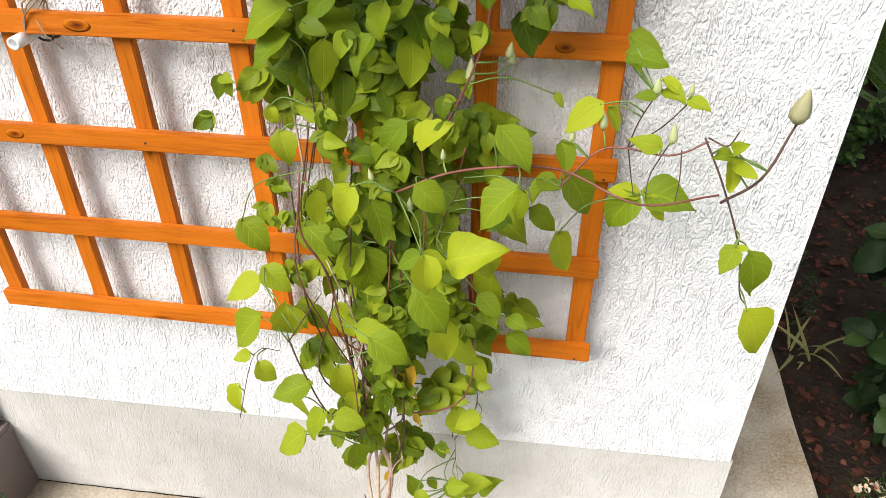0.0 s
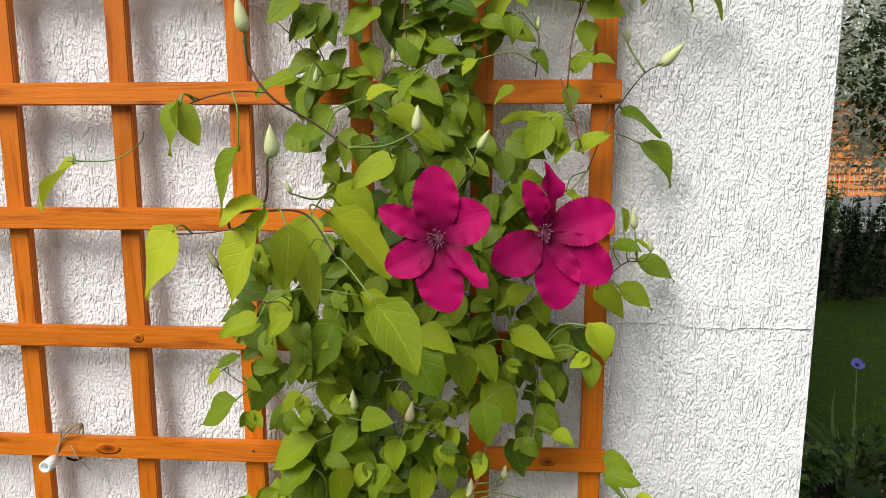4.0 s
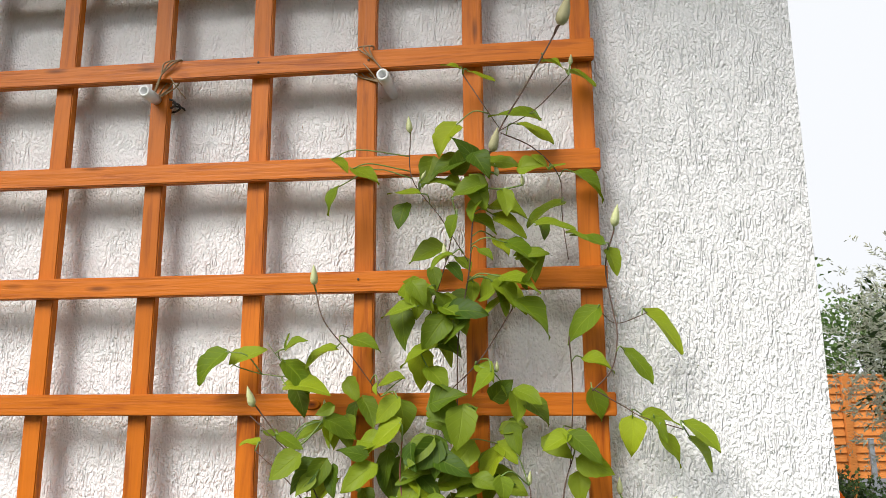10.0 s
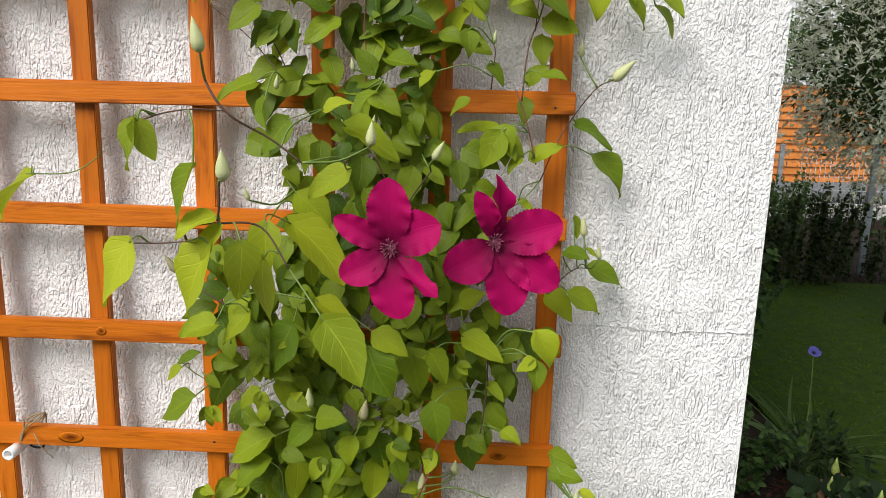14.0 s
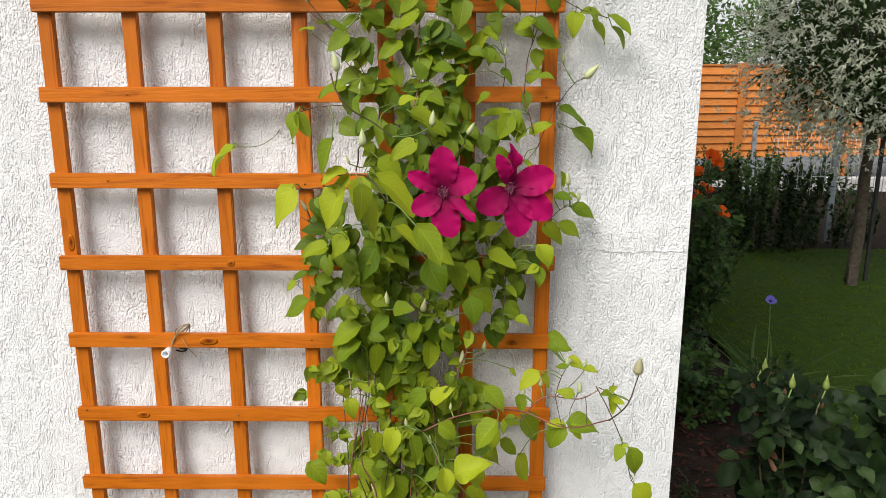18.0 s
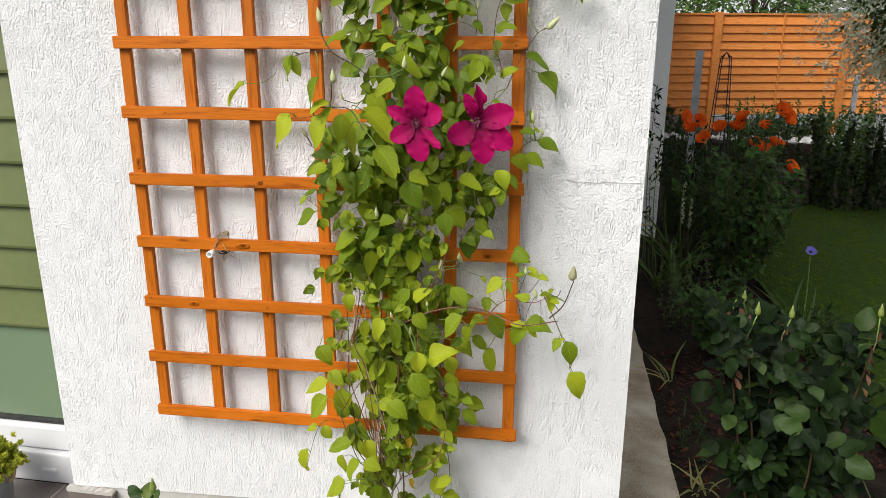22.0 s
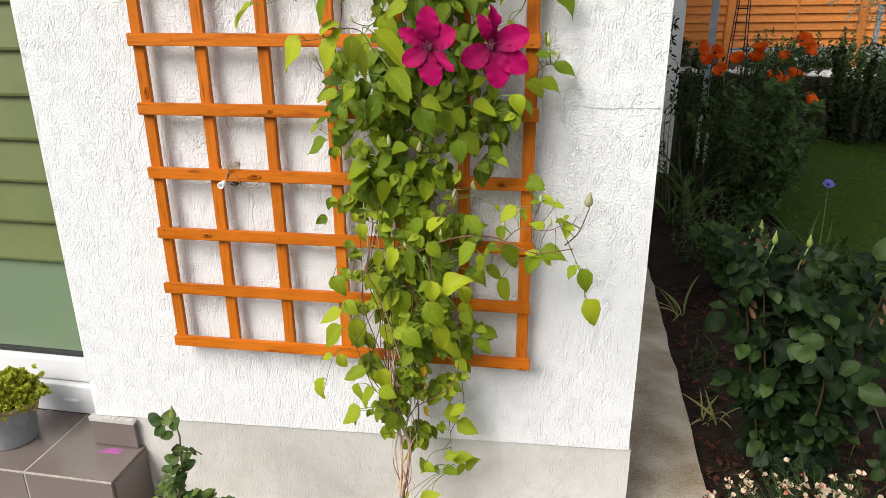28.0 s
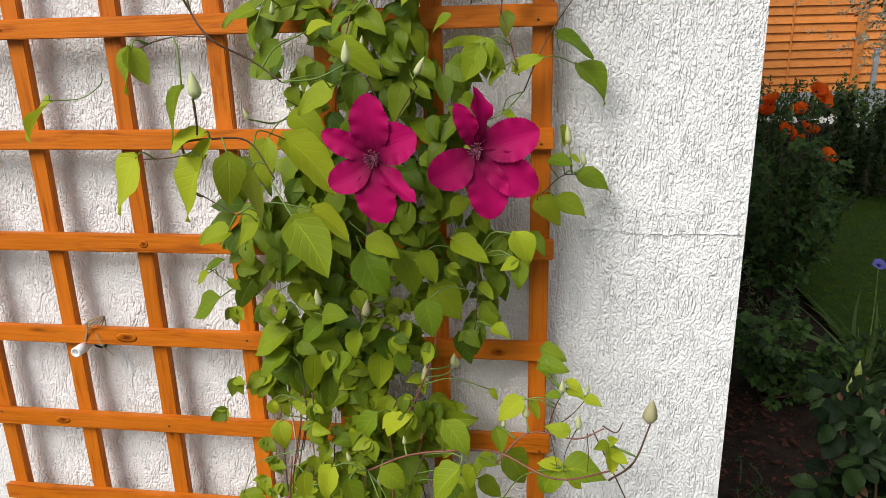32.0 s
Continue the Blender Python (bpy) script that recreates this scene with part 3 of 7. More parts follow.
def build_door():
    door = tagged(thing("door_1", (-1.27, 0.16, 0.1), "white plastic patio door with its green reflection built as boards and a dark glass pane", "door"), kind="structure")
    o = -door.location
    def put(name, bm, mat, label=""):
        bmesh.ops.translate(bm, verts=bm.verts[:], vec=o)
        return part(name, bm, mat, door, label)
    put("bottom_rail", box(-1.75, -0.79, 0.12, 0.20, 0.105, 0.205, 0.006), PVC, "white plastic bottom rail")
    put("sash_rail", box(-1.75, -0.79, 0.135, 0.20, 0.21, 0.29, 0.01), PVC)
    put("drain_cap", box(-0.99, -0.94, 0.112, 0.122, 0.142, 0.156, 0.004), PVC, "small white drain cover")
    put("gasket", box(-1.75, -0.80, 0.15, 0.19, 0.291, 0.303, 0.002), GASKET, "black rubber gasket")
    put("pane", box(-1.70, -0.80, 0.165, 0.185, 0.304, 0.60), GLASS, "greenish dark glass pane")
    put("jamb", box(-1.75, -1.70, 0.13, 0.20, 0.30, 2.19, 0.006), PVC)
    # green siding reflected in the door, modelled as solid lapped boards
    z, i = 0.602, 0
    while z < 2.16:
        bm = bmesh.new()
        w = 0.121
        prof = [(0.178, z), (0.150, z + 0.004), (0.148, z + 0.012), (0.166, z + w + 0.006), (0.180, z + w + 0.006)]
        a = [bm.verts.new((-1.70, y, q)) for y, q in prof]
        b = [bm.verts.new((-0.795, y, q)) for y, q in prof]
        for k in range(len(a)):
            n = (k + 1) % len(a)
            bm.faces.new((a[k], b[k], b[n], a[n]))
        bm.faces.new(a)
        bm.faces.new(b[::-1])
        bmesh.ops.recalc_face_normals(bm, faces=bm.faces[:])
        put("board", bm, MIRRORED_BOARD, "olive green board standing in for the reflection in the door" if i == 0 else "")
        z += w
        i += 1


def build_steps():
    step = thing("tiled_step", (-0.95, -0.1, 0.02), "two-tread entrance step of taupe glazed tiles with pale grout", "step")
    o = -step.location
    def put(name, bm, mat, label="", parent=step):
        bmesh.ops.translate(bm, verts=bm.verts[:], vec=o)
        return part(name, bm, mat, parent, label)
    put("core", box(-1.90, -0.650, -0.1645, 0.12, -0.15, 0.1035), GROUT, "pale grout bed")
    put("lower_core", box(-1.90, -0.640, -0.452, -0.158, -0.20, -0.0585), GROUT)
    joints = [-1.88, -1.56, -1.235, -0.918, -0.646]
    for a, b in zip(joints, joints[1:]):
        put("tread_tile", box(a + 0.003, b - 0.003, -0.162, 0.118, 0.097, 0.105, 0.0015), TILE)
        put("riser_tile", box(a + 0.003, b - 0.003, -0.1665, -0.157, -0.054, 0.0985, 0.0015), TILE)
        put("lower_tile", box(a + 0.002, b + (0.012 if b > -0.7 else -0.002), -0.458, -0.168, -0.066, -0.0575, 0.0015), TILE)
        put("lower_riser", box(a + 0.002, b + (0.012 if b > -0.7 else -0.002), -0.462, -0.453, -0.19, -0.0675, 0.0015), TILE)
    put("end_tile", box(-0.6525, -0.6445, -0.156, -0.001, -0.10, 0.0955, 0.0015), TILE)
    put("skirting_tile", box(-0.80, -0.660, -0.016, -0.003, 0.108, 0.190, 0.002), TILE, "upright taupe skirting tile with a mortar edge")
    rng = random.Random(6)
    ragged = [(-0.80 + i * 0.0088, 0.194 + rng.uniform(0, 0.010)) for i in range(17)]
    put("mortar", slab([(-0.80, 0.189), (-0.659, 0.189)] + ragged[::-1], -0.020, -0.001), PLINTH, "ragged grey mortar")
    for x, y, z in ((-0.735, -0.035, 0.1052), (-0.70, -0.20, -0.0573)):
        bm = bmesh.new()
        for k in range(5):
            w = rng.uniform(0.02, 0.04)
            box(x - w + k * 0.006, x + w, y - 0.014 + k * 0.005, y - 0.011 + k * 0.005, z, z + 0.0006, 0.0, bm)
        put("chalk_mark", bm, CHALK, "smudged pink chalk mark")


def build_bucket():
    bucket = thing("zinc_bucket", (-1.06, -0.03, 0.105), "round zinc bucket with a rope handle on the tiled step", "bucket")
    prof = [(0.062, 0.0), (0.066, 0.001), (0.068, 0.004), (0.080, 0.118), (0.083, 0.122), (0.083, 0.127), (0.078, 0.126), (0.074, 0.10), (0.0, 0.098)]
    part("body", lathe("body", prof, 28), ZINC, bucket)
    line = [(0.082 * math.cos(a), 0.082 * math.sin(a), 0.132 + 0.004 * math.sin(3 * a)) for a in np.linspace(0, 6.2, 22)]
    tube("rope", line, 0.009, 0.009, ROPE, bucket, 8, 3, "twisted natural rope rim")
    for a in (-2.4, -1.2, 0.2):
        loop = [((0.084 + 0.010 * math.sin(s)) * math.cos(a + 0.12 * math.cos(s)), (0.084 + 0.010 * math.sin(s)) * math.sin(a + 0.12 * math.cos(s)), 0.122 + 0.022 * math.cos(s)) for s in np.linspace(0, 6.2, 10)]
        tube("rope_loop", loop, 0.006, 0.006, ROPE, bucket, 7, 2)
    plant = thing("sedum", (-1.06, -0.03, 0.235), "low yellow-green stonecrop cushion in the zinc bucket", "plant")
    rng = random.Random(21)
    kinds = blades(5, 4, wide=0.36, fold=0.3, curl=0.1, stations=4, across=1)
    mats = []
    for _ in range(760):
        a, e = rng.uniform(0, 6.3), rng.uniform(0.05, 1.5)
        d = Vector((math.cos(a) * math.cos(e), math.sin(a) * math.cos(e), math.sin(e) * 0.95))
        r = 0.086 + 0.05 * noise.noise(d * 4.5)
        p = Vector((d.x * r * 1.08, d.y * r * 1.08, d.z * r * 0.85 - 0.005))
        for k in range(7):
            mats.append(frame_of(p, d + aim(rng, 0.8), aim(rng), rng.uniform(0.011, 0.018), 1.0))
    part("mound", lathe("mound", [(0.0, -0.03), (0.066, -0.03), (0.072, 0.0), (0.06, 0.03), (0.036, 0.05), (0.0, 0.056)], 18), SHOOT, plant, "dense green heart of the cushion")
    joined("cushion", kinds, mats, SEDUM, plant)


# ---- trellis ----
COLS = [-0.452, -0.301, -0.151, 0.0, 0.151, 0.297, 0.440]
ROWS_Z = [0.504, 0.654, 0.802, 0.954, 1.107, 1.2605, 1.4145, 1.5675, 1.7215, 1.876, 2.0275, 2.178, 2.33]


SLANT = [1.0, 0.95, 0.8, 0.6, 0.5, 0.25, 0.15, -0.1, -0.3, -0.8, -1.0]


def build_trellis():
    trellis = thing("trellis", (0, -0.04, 0.5), "orange-stained pine lattice trellis standing off the stucco wall", "trellis")
    rng = random.Random(2)
    o = trellis.location
    def lath(long, across, thick):
        bm = box(-long / 2, long / 2, -thick / 2, thick / 2, -across / 2, across / 2)
        bmesh.ops.bevel(bm, geom=bm.edges[:], offset=0.0014, segments=2, affect="EDGES")
        return bm
    for i, z in enumerate(ROWS_Z):
        left, right = -0.470 + rng.uniform(-0.004, 0.004), 0.459 + rng.uniform(-0.003, 0.003)
        ob = part("horizontal_slat", lath(right - left, 0.0275, 0.013), SLAT, trellis)
        tilt = SLANT[min(i, 10)]
        ob.matrix_basis = pose((left + right) / 2 - o.x, -0.0455 - o.y, z - o.z, 0, -tilt, 0)
    for x in COLS:
        ob = part("vertical_slat", lath(1.86, 0.0265, 0.013), SLAT, trellis)
        ob.matrix_basis = pose(x - o.x, -0.032 - o.y, 1.418 - o.z, 0, 90 + rng.uniform(-0.1, 0.1), 0)
    # branch knots in the slats
    disc = lathe("knot", [(0.0, 0.0), (0.7, 0.0), (1.0, -0.01)], 16)
    disc.materials.append(KNOT)
    for x, row, long, high in ((-0.142, 4, 0.012, 0.008), (-0.195, 3, 0.030, 0.011), (-0.335, 2, 0.022, 0.009), (0.09, 7, 0.020, 0.009), (0.385, 3, 0.018, 0.008), (-0.36, 5, 0.005, 0.003), (-0.31, 6, 0.005, 0.003)):
        ob = new("knot", disc)
        ob.parent = trellis
        z = ROWS_Z[row] + math.tan(radians(SLANT[min(row, 10)])) * x
        ob.matrix_basis = Matrix.Translation((x - o.x, -0.0524 - o.y, z - o.z)) @ pose(0, 0, 0, 90, 0, 0) @ Matrix.Diagonal((long * 0.6, high * 0.75, 0.01, 1))
    for x, z in ((-0.449, 1.14),):
        ob = new("knot", disc)
        ob.parent = trellis
        ob.matrix_basis = Matrix.Translation((x - o.x, -0.0389 - o.y, z - o.z)) @ pose(0, 0, 0, 90, 0, 0) @ Matrix.Diagonal((0.007, 0.017, 0.01, 1))
    for x in COLS:
        for z in ROWS_Z:
            if rng.random() < 0.2:
                head = part("nail_head", lathe("nail_head", [(0.0016, 0), (0.0018, 0.0006), (0.0008, 0.001)], 8), CANE, trellis)
                head.matrix_basis = pose(x - o.x + rng.uniform(-0.006, 0.006), -0.0521 - o.y, z - o.z + rng.uniform(-0.006, 0.006), 90, 0, 0)


def build_spacers():
    prof = [(0.005, 0), (0.0068, 0.0), (0.0068, 0.046), (0.0080, 0.046), (0.0080, 0.072), (0.0052, 0.072), (0.0052, 0.045), (0.0, 0.045)]
    for x, z, along in ((-0.155, 1.992, 0.085), (0.181, 1.992, 0.085), (-0.272, 0.932, 0.085)):
        pin = thing("spacer_pipe", (x, -0.001, z), "short grey-white plastic pipe holding the trellis off the wall", "pipe", "trellis spacers")
        ob = part("tube", lathe("tube", prof, 20), PIPE, pin)
        ob.matrix_basis = pose(0, 0, 0, 90, 0, 0)
        ob2 = part("screw", lathe("screw", [(0.003, 0.045), (0.003, 0.053), (0.0012, 0.055)], 8), STEEL, pin)
        ob2.matrix_basis = pose(0, 0, 0, 90, 0, 0)
        coil = [(0.013 * math.cos(a) + 0.012, -0.004 - 0.0022 * a, 0.006 * math.sin(a) - 0.004) for a in np.linspace(0, 14, 30)]
        if x < 0:
            tube("cord_coil", coil, 0.0016, 0.0016, GASKET, pin, 5, 2, "black cord wound behind the pipe")
        tie = thing("twine_tie", (x, -0.05, z + 0.025), "knotted brown jute twine tie round pipe and slat", "twine", "jute ties")
        rng = random.Random(int(1000 * (x + z)))
        dx = 0.028 if x < 0.1 else -0.030
        for k in range(3):
            a = [(0.002, 0.0, -0.022 + 0.003 * k), (dx * 0.5, -0.006, 0.004), (dx + 0.008 * k - 0.008, -0.008, 0.022), (dx + 0.012, 0.004, 0.026), (dx - 0.018 + 0.01 * k, 0.012, -0.004), (0.0, 0.006, -0.026)]
            tube("twine", a, 0.0011, 0.0011, TWINE, tie, 5)
        tube("loose_end", [(dx, -0.006, 0.0), (dx + 0.012, -0.012, -0.016), (dx + 0.026, -0.008, -0.034)], 0.0009, 0.0006, TWINE, tie, 5)


# ---- garden beyond the corner ----
def build_fence():
    for n in range(-2, 3):
        panel = thing("fence_panel", (2.45 + 1.78 * n + 0.89, 9.05 + 0.45 * n + 0.225, 0.43), "orange-brown lapped wooden fence panel with a square post", "fence", "garden fence")
        panel.rotation_euler.z = math.atan2(0.45, 1.78)
        part("post", box(-0.968, -0.868, -0.05, 0.05, -0.53, 1.33, 0.006), FENCE, panel)
        for k in range(12):
            z = -0.02 + k * 0.108
            bm = box(-0.86, 0.86, -0.01, 0.008, z, z + 0.124, 0.003)
            bmesh.ops.rotate(bm, verts=bm.verts[:], cent=(0, 0, z + 0.06), matrix=Matrix.Rotation(radians(-13), 3, "X"))
            part("fence_slat", bm, FENCE, panel)
        part("batten", box(-0.012, 0.012, -0.026, -0.012, 0.0, 1.29, 0.003), FENCE, panel)
        part("top_rail", box(-0.865, 0.865, -0.02, 0.03, 1.29, 1.315, 0.004), FENCE, panel)
    # wire fence with steel posts in front of it
    for x, y, top in ((1.585, 4.86, 1.336), (4.06, 8.4, 1.0), (5.6, 8.6, 1.0), (3.75, 5.6, 1.3), (6.9, 8.8, 1.25)):
        post = thing("steel_fence_post", (x, y, -0.02), "slim galvanised steel fence post", "post", "wire fence posts")
        part("shaft", box(-0.028, 0.028, -0.02, 0.02, 0, top, 0.004), STEEL, post)
        part("cap", box(-0.032, 0.032, -0.024, 0.024, top, top + 0.012, 0.003), STEEL, post)
    mesh_panel = thing("wire_fence", (5.6, 8.5, 0.0), "grey welded wire mesh fence between steel posts", "fence")
    lines = [([(x, 0.02 * math.sin(x), -0.08), (x, 0.02 * math.sin(x), 0.95)], 0.004, 0.004) for x in np.linspace(-1.25, 2.4, 62)]
    lines += [([(-1.25, 0, z), (2.4, 0, z)], 0.004, 0.004) for z in np.linspace(0.1, 0.92, 6)]
    many_tubes("mesh_grid", lines, STEEL, mesh_panel, 4, 1)
    structure("road", box(3.2, 40, 9.55, 14.0, -0.08, 0.03, 0.0), ASPHALT, "grey asphalt lane behind the wire fence", "road")
    structure("kerb", box(3.2, 40, 9.40, 9.54, -0.08, 0.14, 0.02), STONE, "pale concrete kerb along the lane", "kerb")
    rng = random.Random(14)
    structure("rockery_bank", box(1.6, 3.75, 7.85, 8.6, -0.06, 0.19, 0.05), SOIL, "low earth bank of the rockery before the fence", "ground")
    for i in range(40):
        x, y = rng.uniform(1.72, 3.62), rng.uniform(7.9, 8.2)
        rock = tagged(part("rockery_stone", lumpy(rng.uniform(0.04, 0.10), i), STONE), "pale irregular stone on the rockery bank", "stone", "rockery stones")
        rock.location = (x, y, 0.205)
        rock.rotation_euler = (rng.uniform(-0.4, 0.4), rng.uniform(-0.4, 0.4), rng.uniform(0, 6))


def lumpy(r, seed):
    bm = bmesh.new()
    bmesh.ops.create_icosphere(bm, subdivisions=2, radius=r)
    for v in bm.verts:
        v.co *= 1 + 0.35 * noise.noise(v.co * (2.2 / r) * 0.5 + Vector((seed, 0, 0)))
        v.co.z *= 0.6
    return bm


def build_obelisk():
    ob = thing("garden_obelisk", (1.685, 4.29, -0.02), "slender rusty iron obelisk for climbing plants", "obelisk")
    top = 1.335
    feet = [(0.09, 0.09), (-0.09, 0.09), (-0.09, -0.09), (0.09, -0.09)]
    for x, y in feet:
        tube("rod", [(x, y, 0), (x * 0.42, y * 0.42, top * 0.9), (x * 0.26, y * 0.26, top * 0.98), (0, 0, top + 0.01)], 0.0038, 0.0038, DARK, ob, 6, 3)
    for z in np.arange(0.2, 1.25, 0.095):
        k = 1 - 0.58 * z / (top * 0.9)
        loop = [(x * k, y * k, z) for x, y in feet + feet[:1]]
        tube("ring", loop, 0.0024, 0.0024, DARK, ob, 5, 1)


def crown(rng, centre, radius, squash, count, size, clumps, lump):
    """Leaf matrices in an uneven crown made of clumps with gaps between them."""
    mats, c0 = [], Vector(centre)
    heads = []
    for _ in range(clumps):
        d = aim(rng).normalized()
        d.z = d.z * squash
        heads.append(c0 + d * radius * rng.uniform(0.45, 1.0))
    for i in range(count):
        h = heads[i % clumps]
        p = h + Vector((rng.gauss(0, 1), rng.gauss(0, 1), rng.gauss(0, 0.8))) * lump
        out = (p - c0).normalized() + aim(rng, 0.9)
        mats.append(frame_of(p, out, aim(rng) + Vector((0, -0.3, 0.8)), size * rng.uniform(0.6, 1.3)))
    return mats, heads


def build_willow():
    tree = thing("willow_standard", (3.2, 4.05, -0.02), "clipped standard willow with a mop of white and green leaves", "tree")
    tube("trunk", [(0, 0, 0), (0.02, 0.01, 0.4), (0.0, -0.01, 0.8), (0.03, 0, 1.25)], 0.045, 0.035, TRUNK, tree, 10)
    rng = random.Random(31)
    mats, heads = crown(rng, (0.04, 0, 1.78), 0.76, 0.85, 12500, 0.055, 190, 0.12)
    for line, r0, r1 in [([(0.02, 0, 1.15), tuple((h + Vector((0.02, 0, 1.3))) / 2 + aim(rng, 0.05)), tuple(h)], 0.012, 0.002) for h in heads[::2]]:
        tube("limb", line, r0, r1, TRUNK, tree, 5, 4)
    # whorls of white young leaves at the shoot tips
    pale = []
    for i in range(3600):
        d = aim(rng).normalized()
        far = rng.uniform(0.72, 1.0) if i % 12 else rng.uniform(1.0, 1.28)
        c = Vector((0.04, 0, 1.78)) + Vector((d.x, d.y, d.z * 0.9)) * far * (0.96 + 0.16 * noise.noise(d * 2.2))
        size = rng.uniform(0.028, 0.050)
        for k in range(7):
            pale.append(frame_of(c + d * 0.008 * k, d * 0.5 + aim(rng, 1.0), d + aim(rng, 0.6), size))
    joined("white_leaves", blades(41, 5, wide=0.13, fold=0.2, curl=0.2, stations=4, across=1), pale, SILVER, tree)
    joined("crown", blades(42, 5, wide=0.17, fold=0.2, curl=0.15, stations=4, across=1), mats, WILLOW_GREEN, tree)
    stake = thing("tree_stake", (3.33, 4.1, -0.02), "slim dark green tree stake beside the willow", "stake")
    part("shaft", box(-0.012, 0.012, -0.012, 0.012, 0, 1.2, 0.003), GASKET, stake)
    tag = thing("trunk_guard", (3.17, 3.98, -0.02), "short brown wooden guard board at the trunk foot", "board")
    part("plank", box(-0.035, 0.035, -0.012, 0.012, 0, 0.16, 0.004), TRUNK, tag)


def build_far_trees():
    rng = random.Random(51)
    kinds = blades(52, 4, wide=0.3, fold=0.2, curl=0.2, stations=4, across=1)
    for x, y, h, r in ((4.2, 15, 4.4, 1.7), (7.6, 17, 3.7, 1.5), (1.4, 17, 4.4, 1.6), (10.5, 18, 4.4, 1.9), (14.5, 17, 5.0, 2.2), (5.8, 22, 4.0, 1.8)):
        tree = thing("garden_tree", (x, y, 0), "leafy green deciduous tree behind the fence", "tree", "trees behind the fence")
        tube("trunk", [(0, 0, 0), (0.1, 0, h * 0.3), (-0.05, 0.05, h * 0.6), (0, 0, h * 0.85)], 0.09, 0.03, TRUNK, tree, 8)
        mats, heads = crown(rng, (0, 0, h * 0.52), r, 1.2, 10500 if x < 5 else 5000, 0.11, 110, 0.28)
        for line, r0, r1 in [([(0, 0, h * 0.35), tuple((q + Vector((0, 0, h * 0.5))) / 2), tuple(q)], 0.025, 0.005) for q in heads[::7]]:
            tube("limb", line, r0, r1, TRUNK, tree, 5, 4)
        joined("crown", kinds, mats, FAR_LEAF, tree)


def cane_path(rng, foot, top, bow=0.06):
    a, b = Vector(foot), Vector(top)
    mid = a.lerp(b, 0.5) + aim(rng, bow)
    return [tuple(a), tuple(mid), tuple(b)]


def along(points, steps=5):
    line = curve(points, steps)
    return [(p, (line[min(i + 1, len(line) - 1)] - line[max(i - 1, 0)]).normalized()) for i, p in enumerate(line)]


ROSE_BLADES = blades(61, 7, wide=0.36, fold=0.24, curl=0.24, wave=0.07, peak=0.43, blunt=0.76, teeth=0.04, stations=11)
ROSE_MESH = shared(ROSE_BLADES, "leaf")


RED_MESH = shared(blades(62, 3, wide=0.20, fold=0.4, curl=0.25, wave=0.05, peak=0.44, stations=7, across=1), "young_leaf")


def spray(rng, p, d, size):
    """A compound rose leaf: five leaflets on one stalk."""
    size *= rng.choice((0.7, 0.9, 1.0, 1.15, 1.3))
    out = (Vector((d.x, d.y, 0)) * 0.3 + aim(rng, 1.0) + Vector((0, 0, 0.35))).normalized()
    face = Vector((0, -0.45, 1)) + aim(rng, 0.75)
    side = out.cross(face).normalized()
    res = []
    for k, s in ((0.9, 0), (0.75, 1), (0.75, -1), (0.35, 1), (0.35, -1)):
        way = out if s == 0 else (out * 0.35 + side * s)
        res.append(frame_of(p + out * size * 1.5 * k, way, face + aim(rng, 0.25), size * rng.uniform(0.75, 1.2)))
    return res


def build_rose(name, place, height, spread, canes, size, label, seed, picks, buds, group="", sprays=2, leaf=None, fill=None):
    rng = random.Random(seed)
    meshes = shared(ROSE_BLADES, "leaf") if leaf else ROSE_MESH
    leaf, fill = leaf or ROSE_LEAF, fill or SHADOW_FILL
    bush = thing(name, place, label, "rose bush", group)
    root = Vector(place)
    mats, paths = [], []
    tall_canes = set(rng.sample(range(canes), min(buds, canes)))
    for k in range(canes):
        a = 6.283 * k / canes + rng.uniform(-0.4, 0.4)
        r = spread * rng.uniform(0.25, 1.0)
        h = height * (rng.uniform(0.9, 1.0) if k in tall_canes else rng.uniform(0.5, 0.86))
        pts = cane_path(rng, (rng.uniform(-0.04, 0.04), rng.uniform(-0.04, 0.04), 0), (r * math.cos(a), r * math.sin(a), h), spread * 0.15)
        paths.append((pts, 0.0045, 0.002))
        for p, d in along(pts, 7)[3:]:
            for _ in range(sprays):
                mats += spray(rng, p, d, size)
    for line, r0, r1 in paths:
        tube("cane", line, r0, r1, CANE, bush, 6, 5)
    rng.shuffle(mats)
    for i, m in enumerate(mats[:picks]):
        ob = new("leaf", meshes[i % 7])
        if not ob.data.materials:
            ob.data.materials.append(leaf)
        ob.parent, ob.matrix_basis = bush, m
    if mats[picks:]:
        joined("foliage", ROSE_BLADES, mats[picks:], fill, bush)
    tall = sorted(paths, key=lambda q: -q[0][2][2])[:buds]
    for pts, *_ in tall:
        p = Vector(pts[2])
        q = p + Vector((rng.uniform(-0.02, 0.02), rng.uniform(-0.02, 0.02), rng.uniform(0.04, 0.07)))
        tube("bud_stalk", [tuple(p), tuple(p.lerp(q, 0.5)), tuple(q)], 0.002, 0.0018, STEM_GREEN, bush, 5, 2)
        b = part("bud", lathe("bud", [(0.002, 0), (0.006, 0.003), (0.0075, 0.010), (0.006, 0.018), (0.003, 0.027), (0.0006, 0.036)], 8, 0.06), ROSE_BUD, bush)
        b.matrix_basis = Matrix.Translation(q)
        for k in range(7 if height > 0.5 else 0):
            w = p + Vector((0, 0, 0.03 - 0.03 * k))
            placed("young_leaf", RED_MESH[k % 3], frame_of(w, aim(rng) + Vector((0, 0, 0.9)), aim(rng) + Vector((0, -0.6, 0.4)), size * rng.uniform(0.5, 0.85)), RED_SHOOT, None,
                   "reddish young shoot leaf").parent = bush
    return bush


